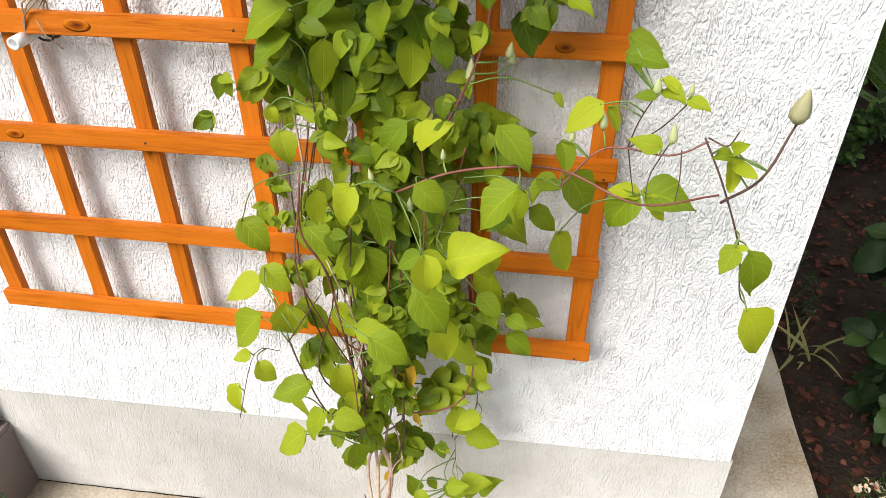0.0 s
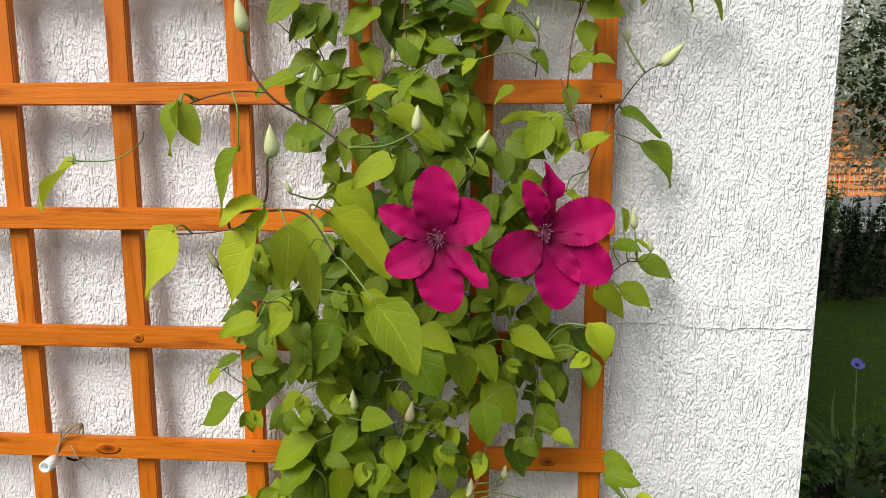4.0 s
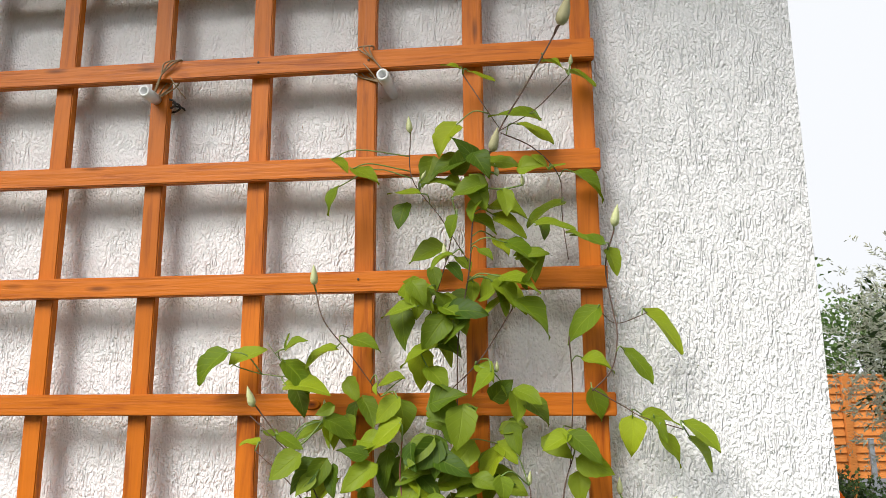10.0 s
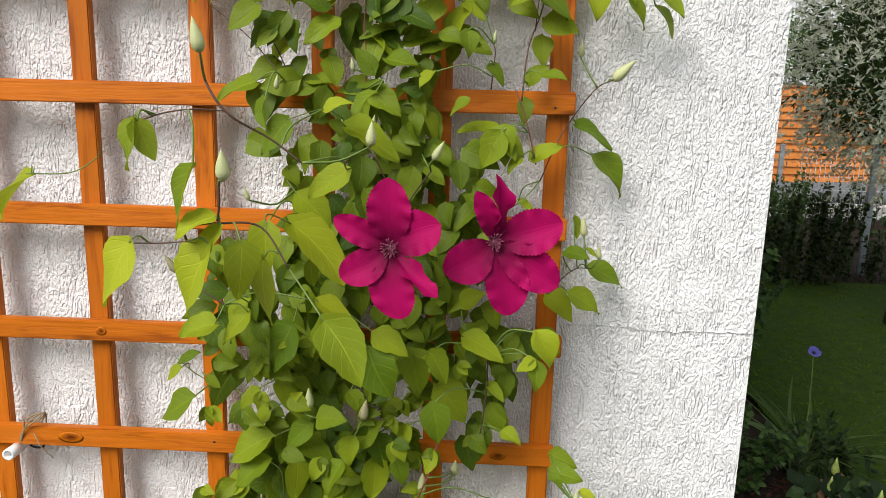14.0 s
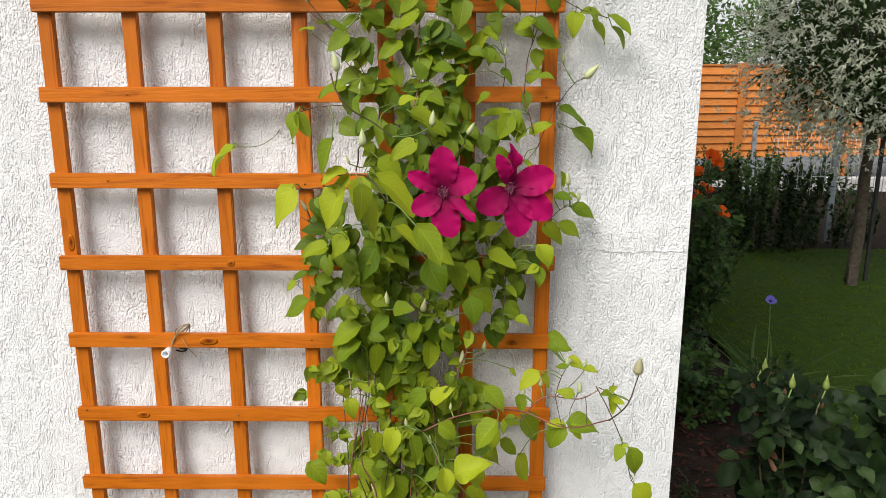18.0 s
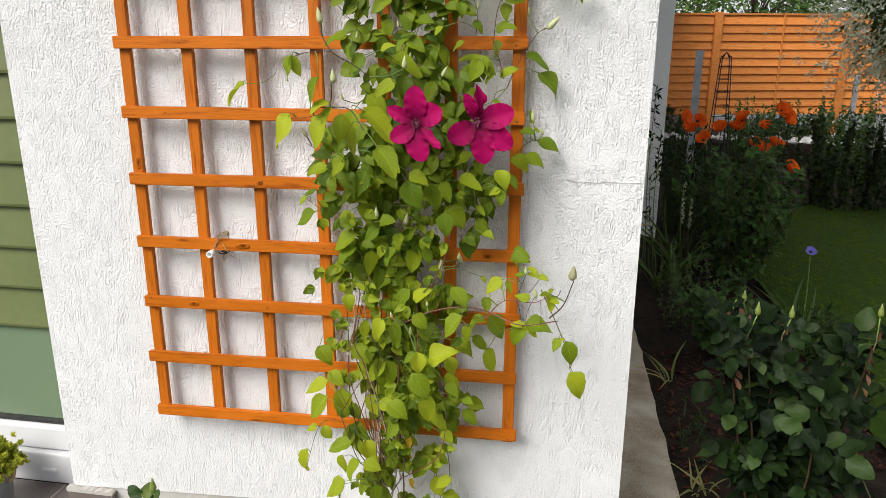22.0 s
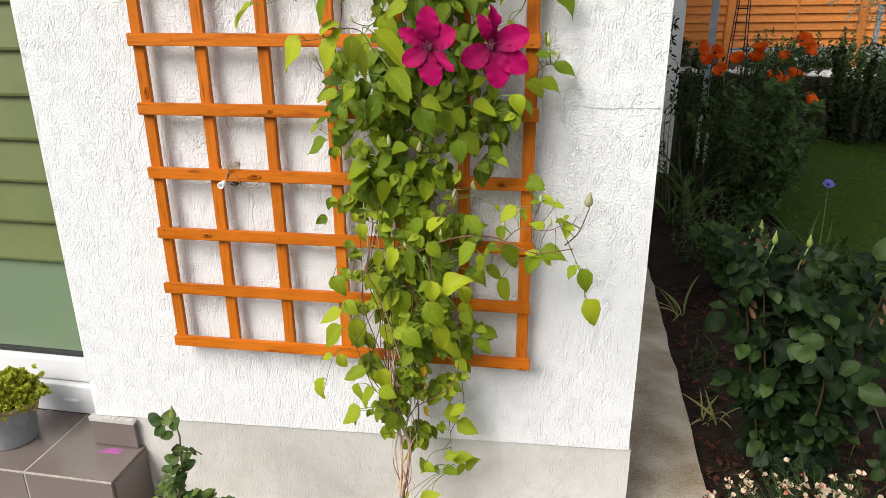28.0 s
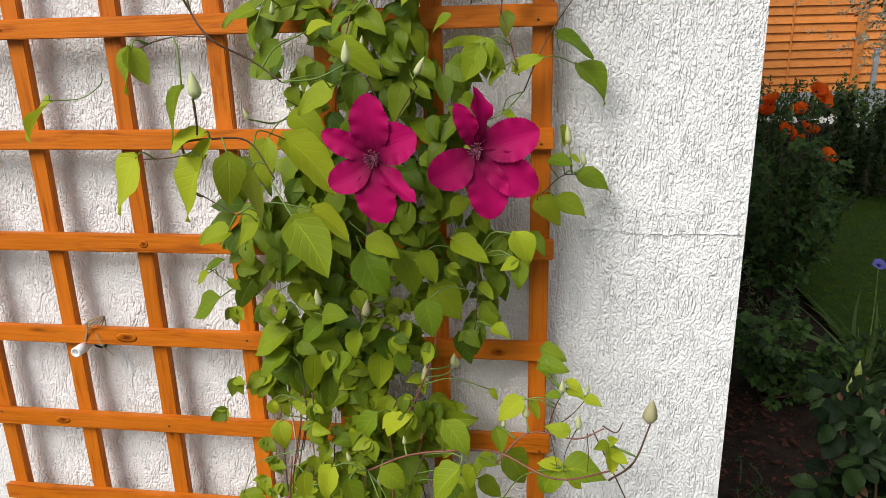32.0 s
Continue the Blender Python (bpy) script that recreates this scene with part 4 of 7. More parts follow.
def petals(name, count, kinds, material, parent, size, tilt, rng, skip=0.0, lift=Matrix.Identity(4), twist=0.0):
    for k in range(count):
        a = 6.283 * k / count + rng.uniform(-0.15, 0.15) + twist
        way = Vector((math.cos(a), math.sin(a), tilt + rng.uniform(-skip, skip)))
        m = lift @ frame_of((0, 0, 0), way, Vector((0, 0, 1)) - way * 0.2, size * rng.uniform(0.88, 1.1))
        ob = new(name, kinds[k % len(kinds)])
        if not ob.data.materials:
            ob.data.materials.append(material)
        ob.parent, ob.matrix_basis = parent, m


def build_poppies():
    rng = random.Random(71)
    kinds = shared(blades(72, 4, wide=0.62, fold=0.35, curl=-0.25, wave=0.12, peak=0.68, blunt=0.45, stations=6), "petal")
    heads = [(1.345, 0.938), (1.441, 0.924), (1.427, 0.833), (1.509, 0.781), (1.632, 0.852), (1.766, 0.925), (1.73, 0.861),
             (1.899, 0.883), (1.985, 1.005), (2.04, 0.95), (1.855, 0.757), (1.925, 0.706), (2.002, 0.745), (2.091, 0.60)]
    for x, z in heads:
        y = 3.9 + rng.uniform(-0.12, 0.12)
        flower = thing("poppy", (x, y, -0.03), "orange-red oriental poppy in bloom on a tall stem", "poppy", "poppies in the bed")
        z -= 0.035
        tube("stem", [(rng.uniform(-0.1, 0.1), 0.1, 0), (rng.uniform(-0.03, 0.03), 0.03, z * 0.55), (0, 0, z)], 0.004, 0.003, DARK_STALK, flower, 5, 4)
        lift = Matrix.Translation((0, 0, z)) @ pose(0, 0, 0, rng.uniform(20, 75), rng.uniform(-20, 20), rng.uniform(-40, 40))
        petals("petal", 5, kinds, POPPY, flower, 0.076, 0.75, rng, 0.2, lift)
        part("centre", lathe("centre", [(0.008, 0), (0.012, 0.008), (0.010, 0.016), (0.002, 0.018)], 10), DARK, flower).matrix_basis = lift


def herb(name, place, spread, height, count, size, material, label, seed, wide=0.22, lean=0.5, group="", stalks=14):
    """A loose leafy clump."""
    rng = random.Random(seed)
    plant = thing(name, place, label, "plant", group)
    mats, lines = [], []
    for k in range(stalks):
        a, r = rng.uniform(0, 6.3), math.sqrt(rng.random())
        top = Vector((math.cos(a) * r * spread[0], math.sin(a) * r * spread[1], height * rng.uniform(0.5, 1.0)))
        foot = Vector((top.x * lean, top.y * lean, 0))
        pts = cane_path(rng, foot, top, 0.04)
        lines.append((pts, 0.003, 0.0015))
        line = curve(pts, 8)
        for _ in range(max(1, count // stalks)):
            p = line[int(len(line) * rng.random() ** 0.8 * 0.999)]
            way = aim(rng) + Vector((0, 0, 0.35))
            mats.append(frame_of(p, way, Vector((0, -0.4, 1)) + aim(rng, 0.5), size * rng.uniform(0.6, 1.25)))
    many_tubes("stalk_tangle", lines, DARK_STALK, plant)
    joined("foliage", blades(seed, 4, wide=wide, fold=0.25, curl=0.25, stations=5, across=1), mats, material, plant)
    return plant


def tuft(name, place, count, length, label, seed, material=None, droop=0.5, width=0.05, category="plant"):
    """Strap leaves that rise from one foot and bend over."""
    rng = random.Random(seed)
    plant = thing(name, place, label, category)
    kinds = [blade(rng, wide=width, fold=0.5, curl=droop, wave=0.01, peak=0.3, stations=8, across=1) for _ in range(4)]
    for i in range(count):
        a = rng.uniform(0, 6.3)
        way = Vector((math.cos(a) * 0.5, math.sin(a) * 0.5, 1))
        ob = part("strap_leaf", raw("strap_leaf", *kinds[i % 4]), material or SHADED_HERB, plant)
        ob.matrix_basis = frame_of((rng.uniform(-0.03, 0.03), rng.uniform(-0.03, 0.03), 0), way, Vector((-way.x, -way.y, 0.6)), length * rng.uniform(0.5, 1.1))
    return plant


def build_side_garden():
    build_rose("rose_bush", (1.19, 0.36, -0.04), 0.76, 0.31, 12, 0.047, "dense dark green rose bush with pale pointed buds", 81, 300, 5, sprays=2)
    build_rose("rose_bush", (1.62, 0.15, -0.04), 0.62, 0.30, 13, 0.043, "dark green rose bush behind the flowering broom", 82, 160, 3, sprays=1)
    build_rose("rose_bush", (1.58, 2.7, -0.04), 1.0, 0.32, 20, 0.034, "tall shaded rose bush with small dull leaves", 83, 0, 3, fill=SHADE_FILL)
    build_rose("rose_bush", (1.62, 3.2, -0.04), 0.80, 0.40, 18, 0.034, "shaded rose bush below the poppies", 84, 0, 1, fill=SHADE_FILL)
    build_rose("rose_bush", (1.3, 1.75, -0.04), 0.40, 0.28, 12, 0.03, "low shaded rose bush by the concrete strip", 85, 0, 0, fill=SHADE_FILL)
    herb("perennial", (1.30, 3.3, -0.04), (0.25, 0.5), 0.75, 700, 0.05, SHADED_HERB, "tall leafy green perennial clump", 86, 0.12)
    herb("perennial", (1.75, 4.1, -0.04), (0.5, 0.35), 0.62, 900, 0.07, SHADED_HERB, "grey-green poppy foliage clump", 87, 0.16)
    herb("perennial", (1.42, 4.25, -0.04), (0.22, 0.3), 0.88, 1700, 0.05, SHADED_HERB, "tall dark leafy perennial before the steel post", 286, 0.14, 0.5, "", 30)
    herb("shrub", (2.95, 5.25, -0.04), (0.6, 0.32), 0.84, 4200, 0.045, SHADED_HERB, "rounded green shrub at the end of the lawn", 88, 0.3, 0.7, "", 40)
    herb("shrub", (3.47, 6.8, -0.04), (0.36, 0.30), 0.84, 2400, 0.045, DOME, "low green shrub before the wire fence", 89, 0.3, 0.7, "", 40)
    herb("shrub", (2.49, 6.8, -0.04), (0.30, 0.30), 0.84, 2400, 0.045, DOME, "rounded clipped shrub before the wooden fence", 90, 0.2, 0.7, "", 60)
    herb("shrub", (1.85, 6.4, -0.04), (0.35, 0.3), 0.30, 900, 0.05, SHADED_HERB, "low green shrub before the wooden fence", 190, 0.2, 0.7, "", 30)
    herb("shrub", (3.5, 8.3, -0.04), (0.5, 0.3), 0.7, 900, 0.06, SHADED_HERB, "rounded clipped shrub before the wooden fence", 91, 0.2, 0.7, "", 30)
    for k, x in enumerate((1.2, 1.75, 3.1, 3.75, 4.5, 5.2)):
        herb("shrub", (x, 8.75, -0.04), (0.42, 0.25), 0.52 + 0.06 * (k % 2), 800, 0.06, SHADED_HERB, "dark leafy bush at the foot of the fence", 290 + k, 0.25, 0.7, "bushes along the fence", 30)
    herb("shrub", (3.75, 5.6, -0.04), (0.5, 0.3), 0.4, 1300, 0.045, SHADED_HERB, "low dark planting at the end of the lawn", 199, 0.25, 0.7, "", 30)
    herb("shrub", (5.4, 7.0, -0.04), (1.0, 0.5), 0.4, 1300, 0.06, SHADED_HERB, "low dark ground cover by the wire fence", 92, 0.3, 0.7, "", 40)
    for i, (x, y, top) in enumerate(((1.08, 3.2, 1.18), (1.03, 3.25, 1.08), (1.12, 3.1, 0.92), (1.30, 3.15, 0.80), (1.36, 3.2, 0.70))):
        spike = thing("flower_spike", (x, y, -0.04), "tall spike with dark nodding buds above pale bells", "plant", "tall flower spikes")
        tube("stem", [(0.02, 0, 0), (-0.01, 0, top * 0.5), (0.0, 0, top)], 0.004, 0.002, STEM_GREEN, spike, 5)
        rng = random.Random(300 + i)
        mats = [frame_of((0, 0, rng.uniform(0.40, 0.74) * top), aim(rng) + Vector((0, 0, -0.5)), aim(rng), 0.018) for _ in range(60)]
        joined("blossom", blades(93, 3, wide=0.4, stations=4, across=1), mats, SILVER, spike)
        mats = [frame_of((0, 0, rng.uniform(0.68, 1.0) * top), aim(rng) + Vector((0, 0, 0.3)), aim(rng), rng.uniform(0.03, 0.06)) for _ in range(40)]
        joined("dark_bud", blades(193, 3, wide=0.14, stations=4, across=1), mats, SHADOW_FILL, spike)
    tuft("tall_grass", (1.28, 3.0, -0.04), 30, 0.62, "fountain of fine green grassy leaves", 194, LONG_GRASS, 0.5, 0.012)
    tuft("tall_grass", (1.12, 2.7, -0.04), 22, 0.45, "fountain of fine green grassy leaves", 195, LONG_GRASS, 0.5, 0.012)
    herb("perennial", (1.18, 2.2, -0.04), (0.16, 0.3), 0.5, 900, 0.03, LONG_HERB, "fine-leaved light green perennial clump", 196, 0.1)
    herb("perennial", (1.72, 1.55, -0.04), (0.16, 0.7), 0.22, 1300, 0.035, SHADED_HERB, "low dark perennials along the lawn edge", 197, 0.2, 0.8, "", 30)
    herb("perennial", (2.1, 7.4, -0.04), (0.9, 0.2), 0.30, 1700, 0.045, SHADED_HERB, "low green planting before the rubble edging", 198, 0.2, 0.8, "", 40)
    tuft("strap_plant", (1.04, 0.62, -0.04), 9, 0.17, "tuft of drooping half-withered strap leaves", 94, WITHERED, 0.9, 0.035)
    tuft("strap_plant", (1.03, 1.45, -0.04), 7, 0.24, "tuft of pale dry strap leaves by the concrete strip", 95, WITHERED, 0.9, 0.03)
    tuft("anemone_leaves", (1.70, 1.88, -0.04), 30, 0.42, "fine grassy tuft under a blue anemone", 96, LONG_GRASS, 0.8, 0.02)
    flower = thing("blue_anemone", (1.687, 1.882, -0.018), "single violet-blue anemone on a thin stem", "flower")
    tube("stem", [(0.02, 0.02, 0), (0.01, 0, 0.3), (0, 0, 0.49)], 0.003, 0.002, STEM_GREEN, flower)
    lift = Matrix.Translation((0, 0, 0.49)) @ pose(0, 0, 0, 40, 0, 0)
    petals("petal", 8, shared(blades(97, 2, wide=0.34, curl=-0.2, peak=0.6, blunt=0.5), "petal"), BLUE, flower, 0.031, 0.35, random.Random(3), 0.1, lift)
    part("centre", lathe("centre", [(0.006, 0), (0.008, 0.004), (0.003, 0.008)], 10), DARK, flower).matrix_basis = lift
    for x, y, z in ((1.42, 0.45, 0.40), (1.5, 0.3, 0.28), (1.02, 3.1, 0.42), (1.05, 3.0, 0.32)):
        f = thing("yellow_flower", (x, y, -0.03), "small yellow flower in the rose bed", "flower", "small yellow flowers")
        tube("stem", [(0, 0, 0), (0.01, 0, z * 0.5), (0, 0, z)], 0.002, 0.0015, STEM_GREEN, f, 5, 3)
        petals("petal", 6, GOLD_MESH, GOLD, f, 0.014, 0.4, random.Random(5), 0.1, Matrix.Translation((0, 0, z)))


LONG_GRASS = foliage("long_grass", (0.11, 0.17, 0.045), (0.03, 0.06, 0.015), False, 0.5, 0.25)
SHADE_FILL = foliage("shade_rose_leaf", (0.075, 0.145, 0.028), (0.006, 0.020, 0.005), True, 0.45, 0.2)
LONG_HERB = foliage("fine_herb", (0.12, 0.19, 0.05), (0.03, 0.06, 0.015), True, 0.5, 0.25)
DOME = foliage("clipped_leaf", (0.09, 0.15, 0.04), (0.025, 0.06, 0.015), True, 0.5, 0.25)
WITHERED = foliage("withered_leaf", (0.42, 0.36, 0.16), (0.10, 0.15, 0.04), False, 0.6, 0.25)
GOLD_MESH = shared(blades(98, 2, wide=0.45, peak=0.6, blunt=0.5, stations=4, across=1), "petal")


# ---- flower bed in front of the wall ----
def build_mulch():
    rng = random.Random(101)
    kinds = []
    for k in range(10):
        bm = bmesh.new()
        n = rng.choice((5, 6, 7))
        ring = [(math.cos(6.283 * i / n) * rng.uniform(0.6, 1.0), math.sin(6.283 * i / n) * rng.uniform(0.35, 0.62)) for i in range(n)]
        lo = [bm.verts.new((x, y, 0)) for x, y in ring]
        hi = [bm.verts.new((x * 0.92, y * 0.9, rng.uniform(0.10, 0.24))) for x, y in ring]
        bm.faces.new(lo[::-1])
        bm.faces.new(hi)
        for i in range(n):
            bm.faces.new((lo[i], lo[(i + 1) % n], hi[(i + 1) % n], hi[i]))
        me = bpy.data.meshes.new("bark_chip")
        bm.to_mesh(me)
        bm.free()
        me.materials.append(BARK)
        kinds.append(me)
    bed = thing("bark_mulch", (0.2, -0.45, -0.04), "reddish brown bark mulch chips covering the flower bed", "mulch")
    o = bed.location
    def spot():
        while True:
            x, y = rng.uniform(-0.52, 1.0), rng.uniform(-1.1, -0.27)
            if y < -0.30 + 0.03 * (x > 0) + rng.uniform(-0.03, 0.03) and (x > -0.40 + (y + 0.45) * 0.1 + rng.uniform(-0.05, 0.05) or y > -0.47):
                return x, y
    def chip(lift):
        x, y = spot()
        s = rng.choice((0.010, 0.014, 0.018, 0.026)) * rng.uniform(0.8, 1.2)
        return pose(x, y, slope(x) + lift + rng.uniform(0, 0.014), rng.gauss(0, 17), rng.gauss(0, 17), rng.uniform(0, 360)) @ Matrix.Diagonal((s, s, s, 1))
    for i in range(300):
        ob = new("bark_chip", kinds[i % 10])
        ob.parent = bed
        ob.matrix_basis = Matrix.Translation(-o) @ chip(-0.018)
    verts, faces = [], []
    for i in range(4200):
        me, m, k = kinds[i % 10], Matrix.Translation(-o) @ chip(-0.036), len(verts)
        verts += [m @ v.co for v in me.vertices]
        faces += [tuple(q + k for q in p.vertices) for p in me.polygons]
    for i in range(2600):
        x, y = rng.uniform(0.985, 1.75), rng.uniform(-0.25, 1.8)
        s = rng.choice((0.006, 0.009, 0.013, 0.018)) * rng.uniform(0.8, 1.2)
        m = Matrix.Translation(-o) @ pose(x, y, slope(x) - 0.045 + rng.uniform(0, 0.02), rng.gauss(0, 20), rng.gauss(0, 20), rng.uniform(0, 360)) @ Matrix.Diagonal((s, s, s, 1))
        me, k = kinds[i % 10], len(verts)
        verts += [m @ v.co for v in me.vertices]
        faces += [tuple(q + k for q in p.vertices) for p in me.polygons]
    rest = raw("loose_bark", verts, faces)
    rest.polygons.foreach_set("use_smooth", [False] * len(rest.polygons))
    part("loose_bark", rest, BARK_BED, bed)["kind"] = "stuff"


def build_grass():
    rng = random.Random(111)
    kinds = blades(112, 5, wide=0.026, fold=0.4, curl=0.35, stations=4, across=1)
    def blades_in(count, x0, x1, y0, y1, lo, hi, keep=lambda x, y: True):
        mats = []
        for _ in range(count):
            x, y = rng.uniform(x0, x1), rng.uniform(y0, y1)
            if keep(x, y):
                a = rng.uniform(0, 6.3)
                mats.append(frame_of((x, y, slope(x) - 0.035), (math.cos(a) * 0.5, math.sin(a) * 0.5, 1), (-math.cos(a), -math.sin(a), 0.4), rng.uniform(lo, hi)))
        return mats
    tagged(joined("grass", kinds, blades_in(13000, -1.6, -0.34, -1.3, -0.44, 0.035, 0.075,
           lambda x, y: x < -0.36 + 0.05 * noise.noise((x * 8, y * 8, 0)) + (y + 0.5) * 0.12), GRASS), "short green lawn grass by the tiled step", "grass", "", "stuff")
    tagged(joined("grass", kinds, blades_in(26000, 1.75, 4.4, 1.3, 5.25, 0.025, 0.05), GRASS), "short shaded lawn grass beside the rose bed", "grass", "", "stuff")


def build_broom():
    rng = random.Random(121)
    place = Vector((1.20, -0.24, -0.04))
    bush = thing("flowering_broom", place, "fine-leaved broom shrub covered in cream and pink pea flowers", "shrub")
    lines, mats, tips = [], [], []
    for k in range(320):
        a, r = rng.uniform(0, 6.283), math.sqrt(rng.random())
        top = Vector((math.cos(a) * r * 0.40, math.sin(a) * r * 0.46, 0.34 * math.sqrt(max(0.05, 1.05 - r * r)) * rng.uniform(0.7, 1.1)))
        pts = cane_path(rng, (top.x * 0.25, top.y * 0.25, 0.0), top, 0.03)
        lines.append((pts, 0.0018, 0.0009))
        line = along(pts, 12)
        for p, d in line[4:]:
            for _ in range(5):
                way = d * 0.6 + aim(rng, 0.8)
                mats.append(frame_of(p, way, aim(rng), rng.uniform(0.008, 0.018)))
            if rng.random() < 0.5:
                q = p + aim(rng, 0.03)
                lines.append(([tuple(p), tuple(q)], 0.0009, 0.0006))
                mats += [frame_of(p.lerp(q, s), aim(rng), aim(rng), 0.011) for s in (0.4, 0.7, 1.0)]
        tips += [(p, d) for p, d in line[-7:]]
    many_tubes("brushwood", lines, DARK_STALK, bush, 4, 3)
    joined("needles", blades(122, 4, wide=0.13, stations=3, across=1), mats, NEEDLE, bush)
    wing = shared(blades(123, 3, wide=0.40, fold=0.5, curl=-0.2, peak=0.6, blunt=0.5, stations=5, across=1), "petal")
    keel = shared(blades(124, 2, wide=0.30, fold=0.7, curl=0.3, peak=0.55, blunt=0.5, stations=5, across=1), "petal")
    for k in keel:
        k.materials.append(PINK)
    rng.shuffle(tips)
    core = lathe("calyx", [(0.001, 0), (0.0022, 0.002), (0.0015, 0.004)], 6)
    core.materials.append(STEM_GREEN)
    rest = []
    for p, d in tips[230:520]:
        rest += [frame_of(p, d * 0.3 + aim(rng, 0.9) + Vector((0, -0.3, 0.2)), aim(rng) + Vector((0, -0.4, 0.8)), rng.uniform(0.010, 0.017)) for _ in range(3)]
    joined("blossom_cover", blades(125, 3, wide=0.40, fold=0.5, curl=-0.2, peak=0.6, blunt=0.5, stations=5, across=1), rest, CREAM, bush)
    for p, d in tips[:230]:
        flower = new("blossom", core)
        flower.parent = bush
        way = d * 0.4 + aim(rng, 0.8) + Vector((0, -0.3, 0.2))
        m = frame_of(p, way, aim(rng) + Vector((0, -0.4, 0.8)), 1.0)
        flower.matrix_basis = m
        for s in (-1, 1):
            w = new("petal", wing[rng.randrange(3)])
            if not w.data.materials:
                w.data.materials.append(CREAM)
            w.parent, w.matrix_basis = flower, frame_of((0, 0, 0.002), (s * 0.75, 0.9, 0.25), (s * -0.3, -0.2, 1), rng.uniform(0.017, 0.024))
        w = new("petal", keel[rng.randrange(2)])
        w.parent, w.matrix_basis = flower, frame_of((0, 0, 0.001), (0, 1, -0.35), (0, 0.2, 1), rng.uniform(0.012, 0.017))


def build_front_plants():
    young = {"sprays": 1, "leaf": YOUNG_ROSE, "fill": YOUNG_FILL}
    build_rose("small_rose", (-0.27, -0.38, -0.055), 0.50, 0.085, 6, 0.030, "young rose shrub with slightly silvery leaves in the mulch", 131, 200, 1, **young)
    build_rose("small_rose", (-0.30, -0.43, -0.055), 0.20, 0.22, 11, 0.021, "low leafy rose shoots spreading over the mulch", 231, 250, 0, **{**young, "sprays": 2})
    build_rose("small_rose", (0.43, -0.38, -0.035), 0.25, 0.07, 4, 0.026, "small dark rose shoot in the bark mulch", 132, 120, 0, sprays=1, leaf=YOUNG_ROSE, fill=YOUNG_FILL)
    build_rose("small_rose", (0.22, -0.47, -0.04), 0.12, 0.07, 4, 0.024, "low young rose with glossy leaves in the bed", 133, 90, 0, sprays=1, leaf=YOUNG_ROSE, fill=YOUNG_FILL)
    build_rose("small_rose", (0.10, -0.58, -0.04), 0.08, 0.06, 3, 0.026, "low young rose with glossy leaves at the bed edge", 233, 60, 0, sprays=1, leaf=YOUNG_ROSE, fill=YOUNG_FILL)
    build_rose("small_rose", (0.42, -0.56, -0.04), 0.20, 0.14, 9, 0.024, "low dark rose shoots in the bed", 234, 120, 0, sprays=1)
    herb("ground_cover", (0.68, -0.50, -0.04), (0.26, 0.14), 0.13, 1500, 0.024, SHADED_HERB, "low dark green ground cover in the bed", 134, 0.14, 0.8, "", 90)
    tuft("lily_shoot", (0.56, -0.36, -0.035), 12, 0.15, "pale green young lily shoot in the mulch", 135, SHOOT, 0.35, 0.09)
    tuft("violet_leaves", (-0.02, -0.46, -0.045), 12, 0.05, "small variegated tuft under a violet flower", 136, SHOOT, 0.6, 0.3)
    f = thing("violet_flower", (-0.05, -0.455, -0.04), "single small violet flower in the mulch", "flower")
    tube("stem", [(0, 0, 0), (0.004, 0, 0.03), (0, 0, 0.055)], 0.0015, 0.001, STEM_GREEN, f, 5, 3)
    petals("petal", 5, shared(blades(137, 2, wide=0.5, peak=0.65, blunt=0.5, stations=5), "petal"), VIOLET, f, 0.018, 0.3, random.Random(6), 0.1,
           Matrix.Translation((0, 0, 0.055)) @ pose(0, 0, 0, 35, 0, 0))
    kinds = shared(blades(138, 2, wide=0.55, peak=0.7, blunt=0.4, stations=5), "petal")
    for x, y, z in ((0.035, -0.53, 0.05), (-0.02, -0.545, 0.045), (-0.09, -0.62, 0.04), (0.0, -0.63, 0.04)):
        f = thing("primrose", (x, y, -0.04), "small red primrose flower with a yellow eye", "flower", "red primroses")
        tube("stem", [(0, 0, 0), (0.004, 0, z * 0.5), (0, 0, z)], 0.0018, 0.0014, STEM_GREEN, f, 5, 3)
        petals("petal", 6, kinds, RED, f, 0.017, 0.25, random.Random(8), 0.1, Matrix.Translation((0, 0, z)) @ pose(0, 0, 0, 30, 0, 0))
    b = thing("blue_flower", (0.74, -0.50, -0.04), "tiny blue flower in the ground cover", "flower")
    tube("stem", [(0, 0, 0), (0.003, 0, 0.05), (0, 0, 0.10)], 0.0015, 0.001, STEM_GREEN, b, 5, 3)
    petals("petal", 5, shared(blades(139, 2, wide=0.45, stations=4), "petal"), BLUE, b, 0.010, 0.4, random.Random(9), 0.1, Matrix.Translation((0, 0, 0.10)))
    herb("weed", (0.99, -0.02, -0.03), (0.05, 0.12), 0.16, 240, 0.02, SHADED_HERB, "weedy greenery at the edge of the concrete strip", 140, 0.3, 0.8)
    herb("weed", (1.05, 0.9, -0.03), (0.04, 0.3), 0.10, 260, 0.02, SHADED_HERB, "weedy greenery at the edge of the concrete strip", 141, 0.12, 0.8)


SHOOT = foliage("young_shoot", (0.18, 0.26, 0.04), (0.07, 0.13, 0.02), False, 0.5, 0.3)


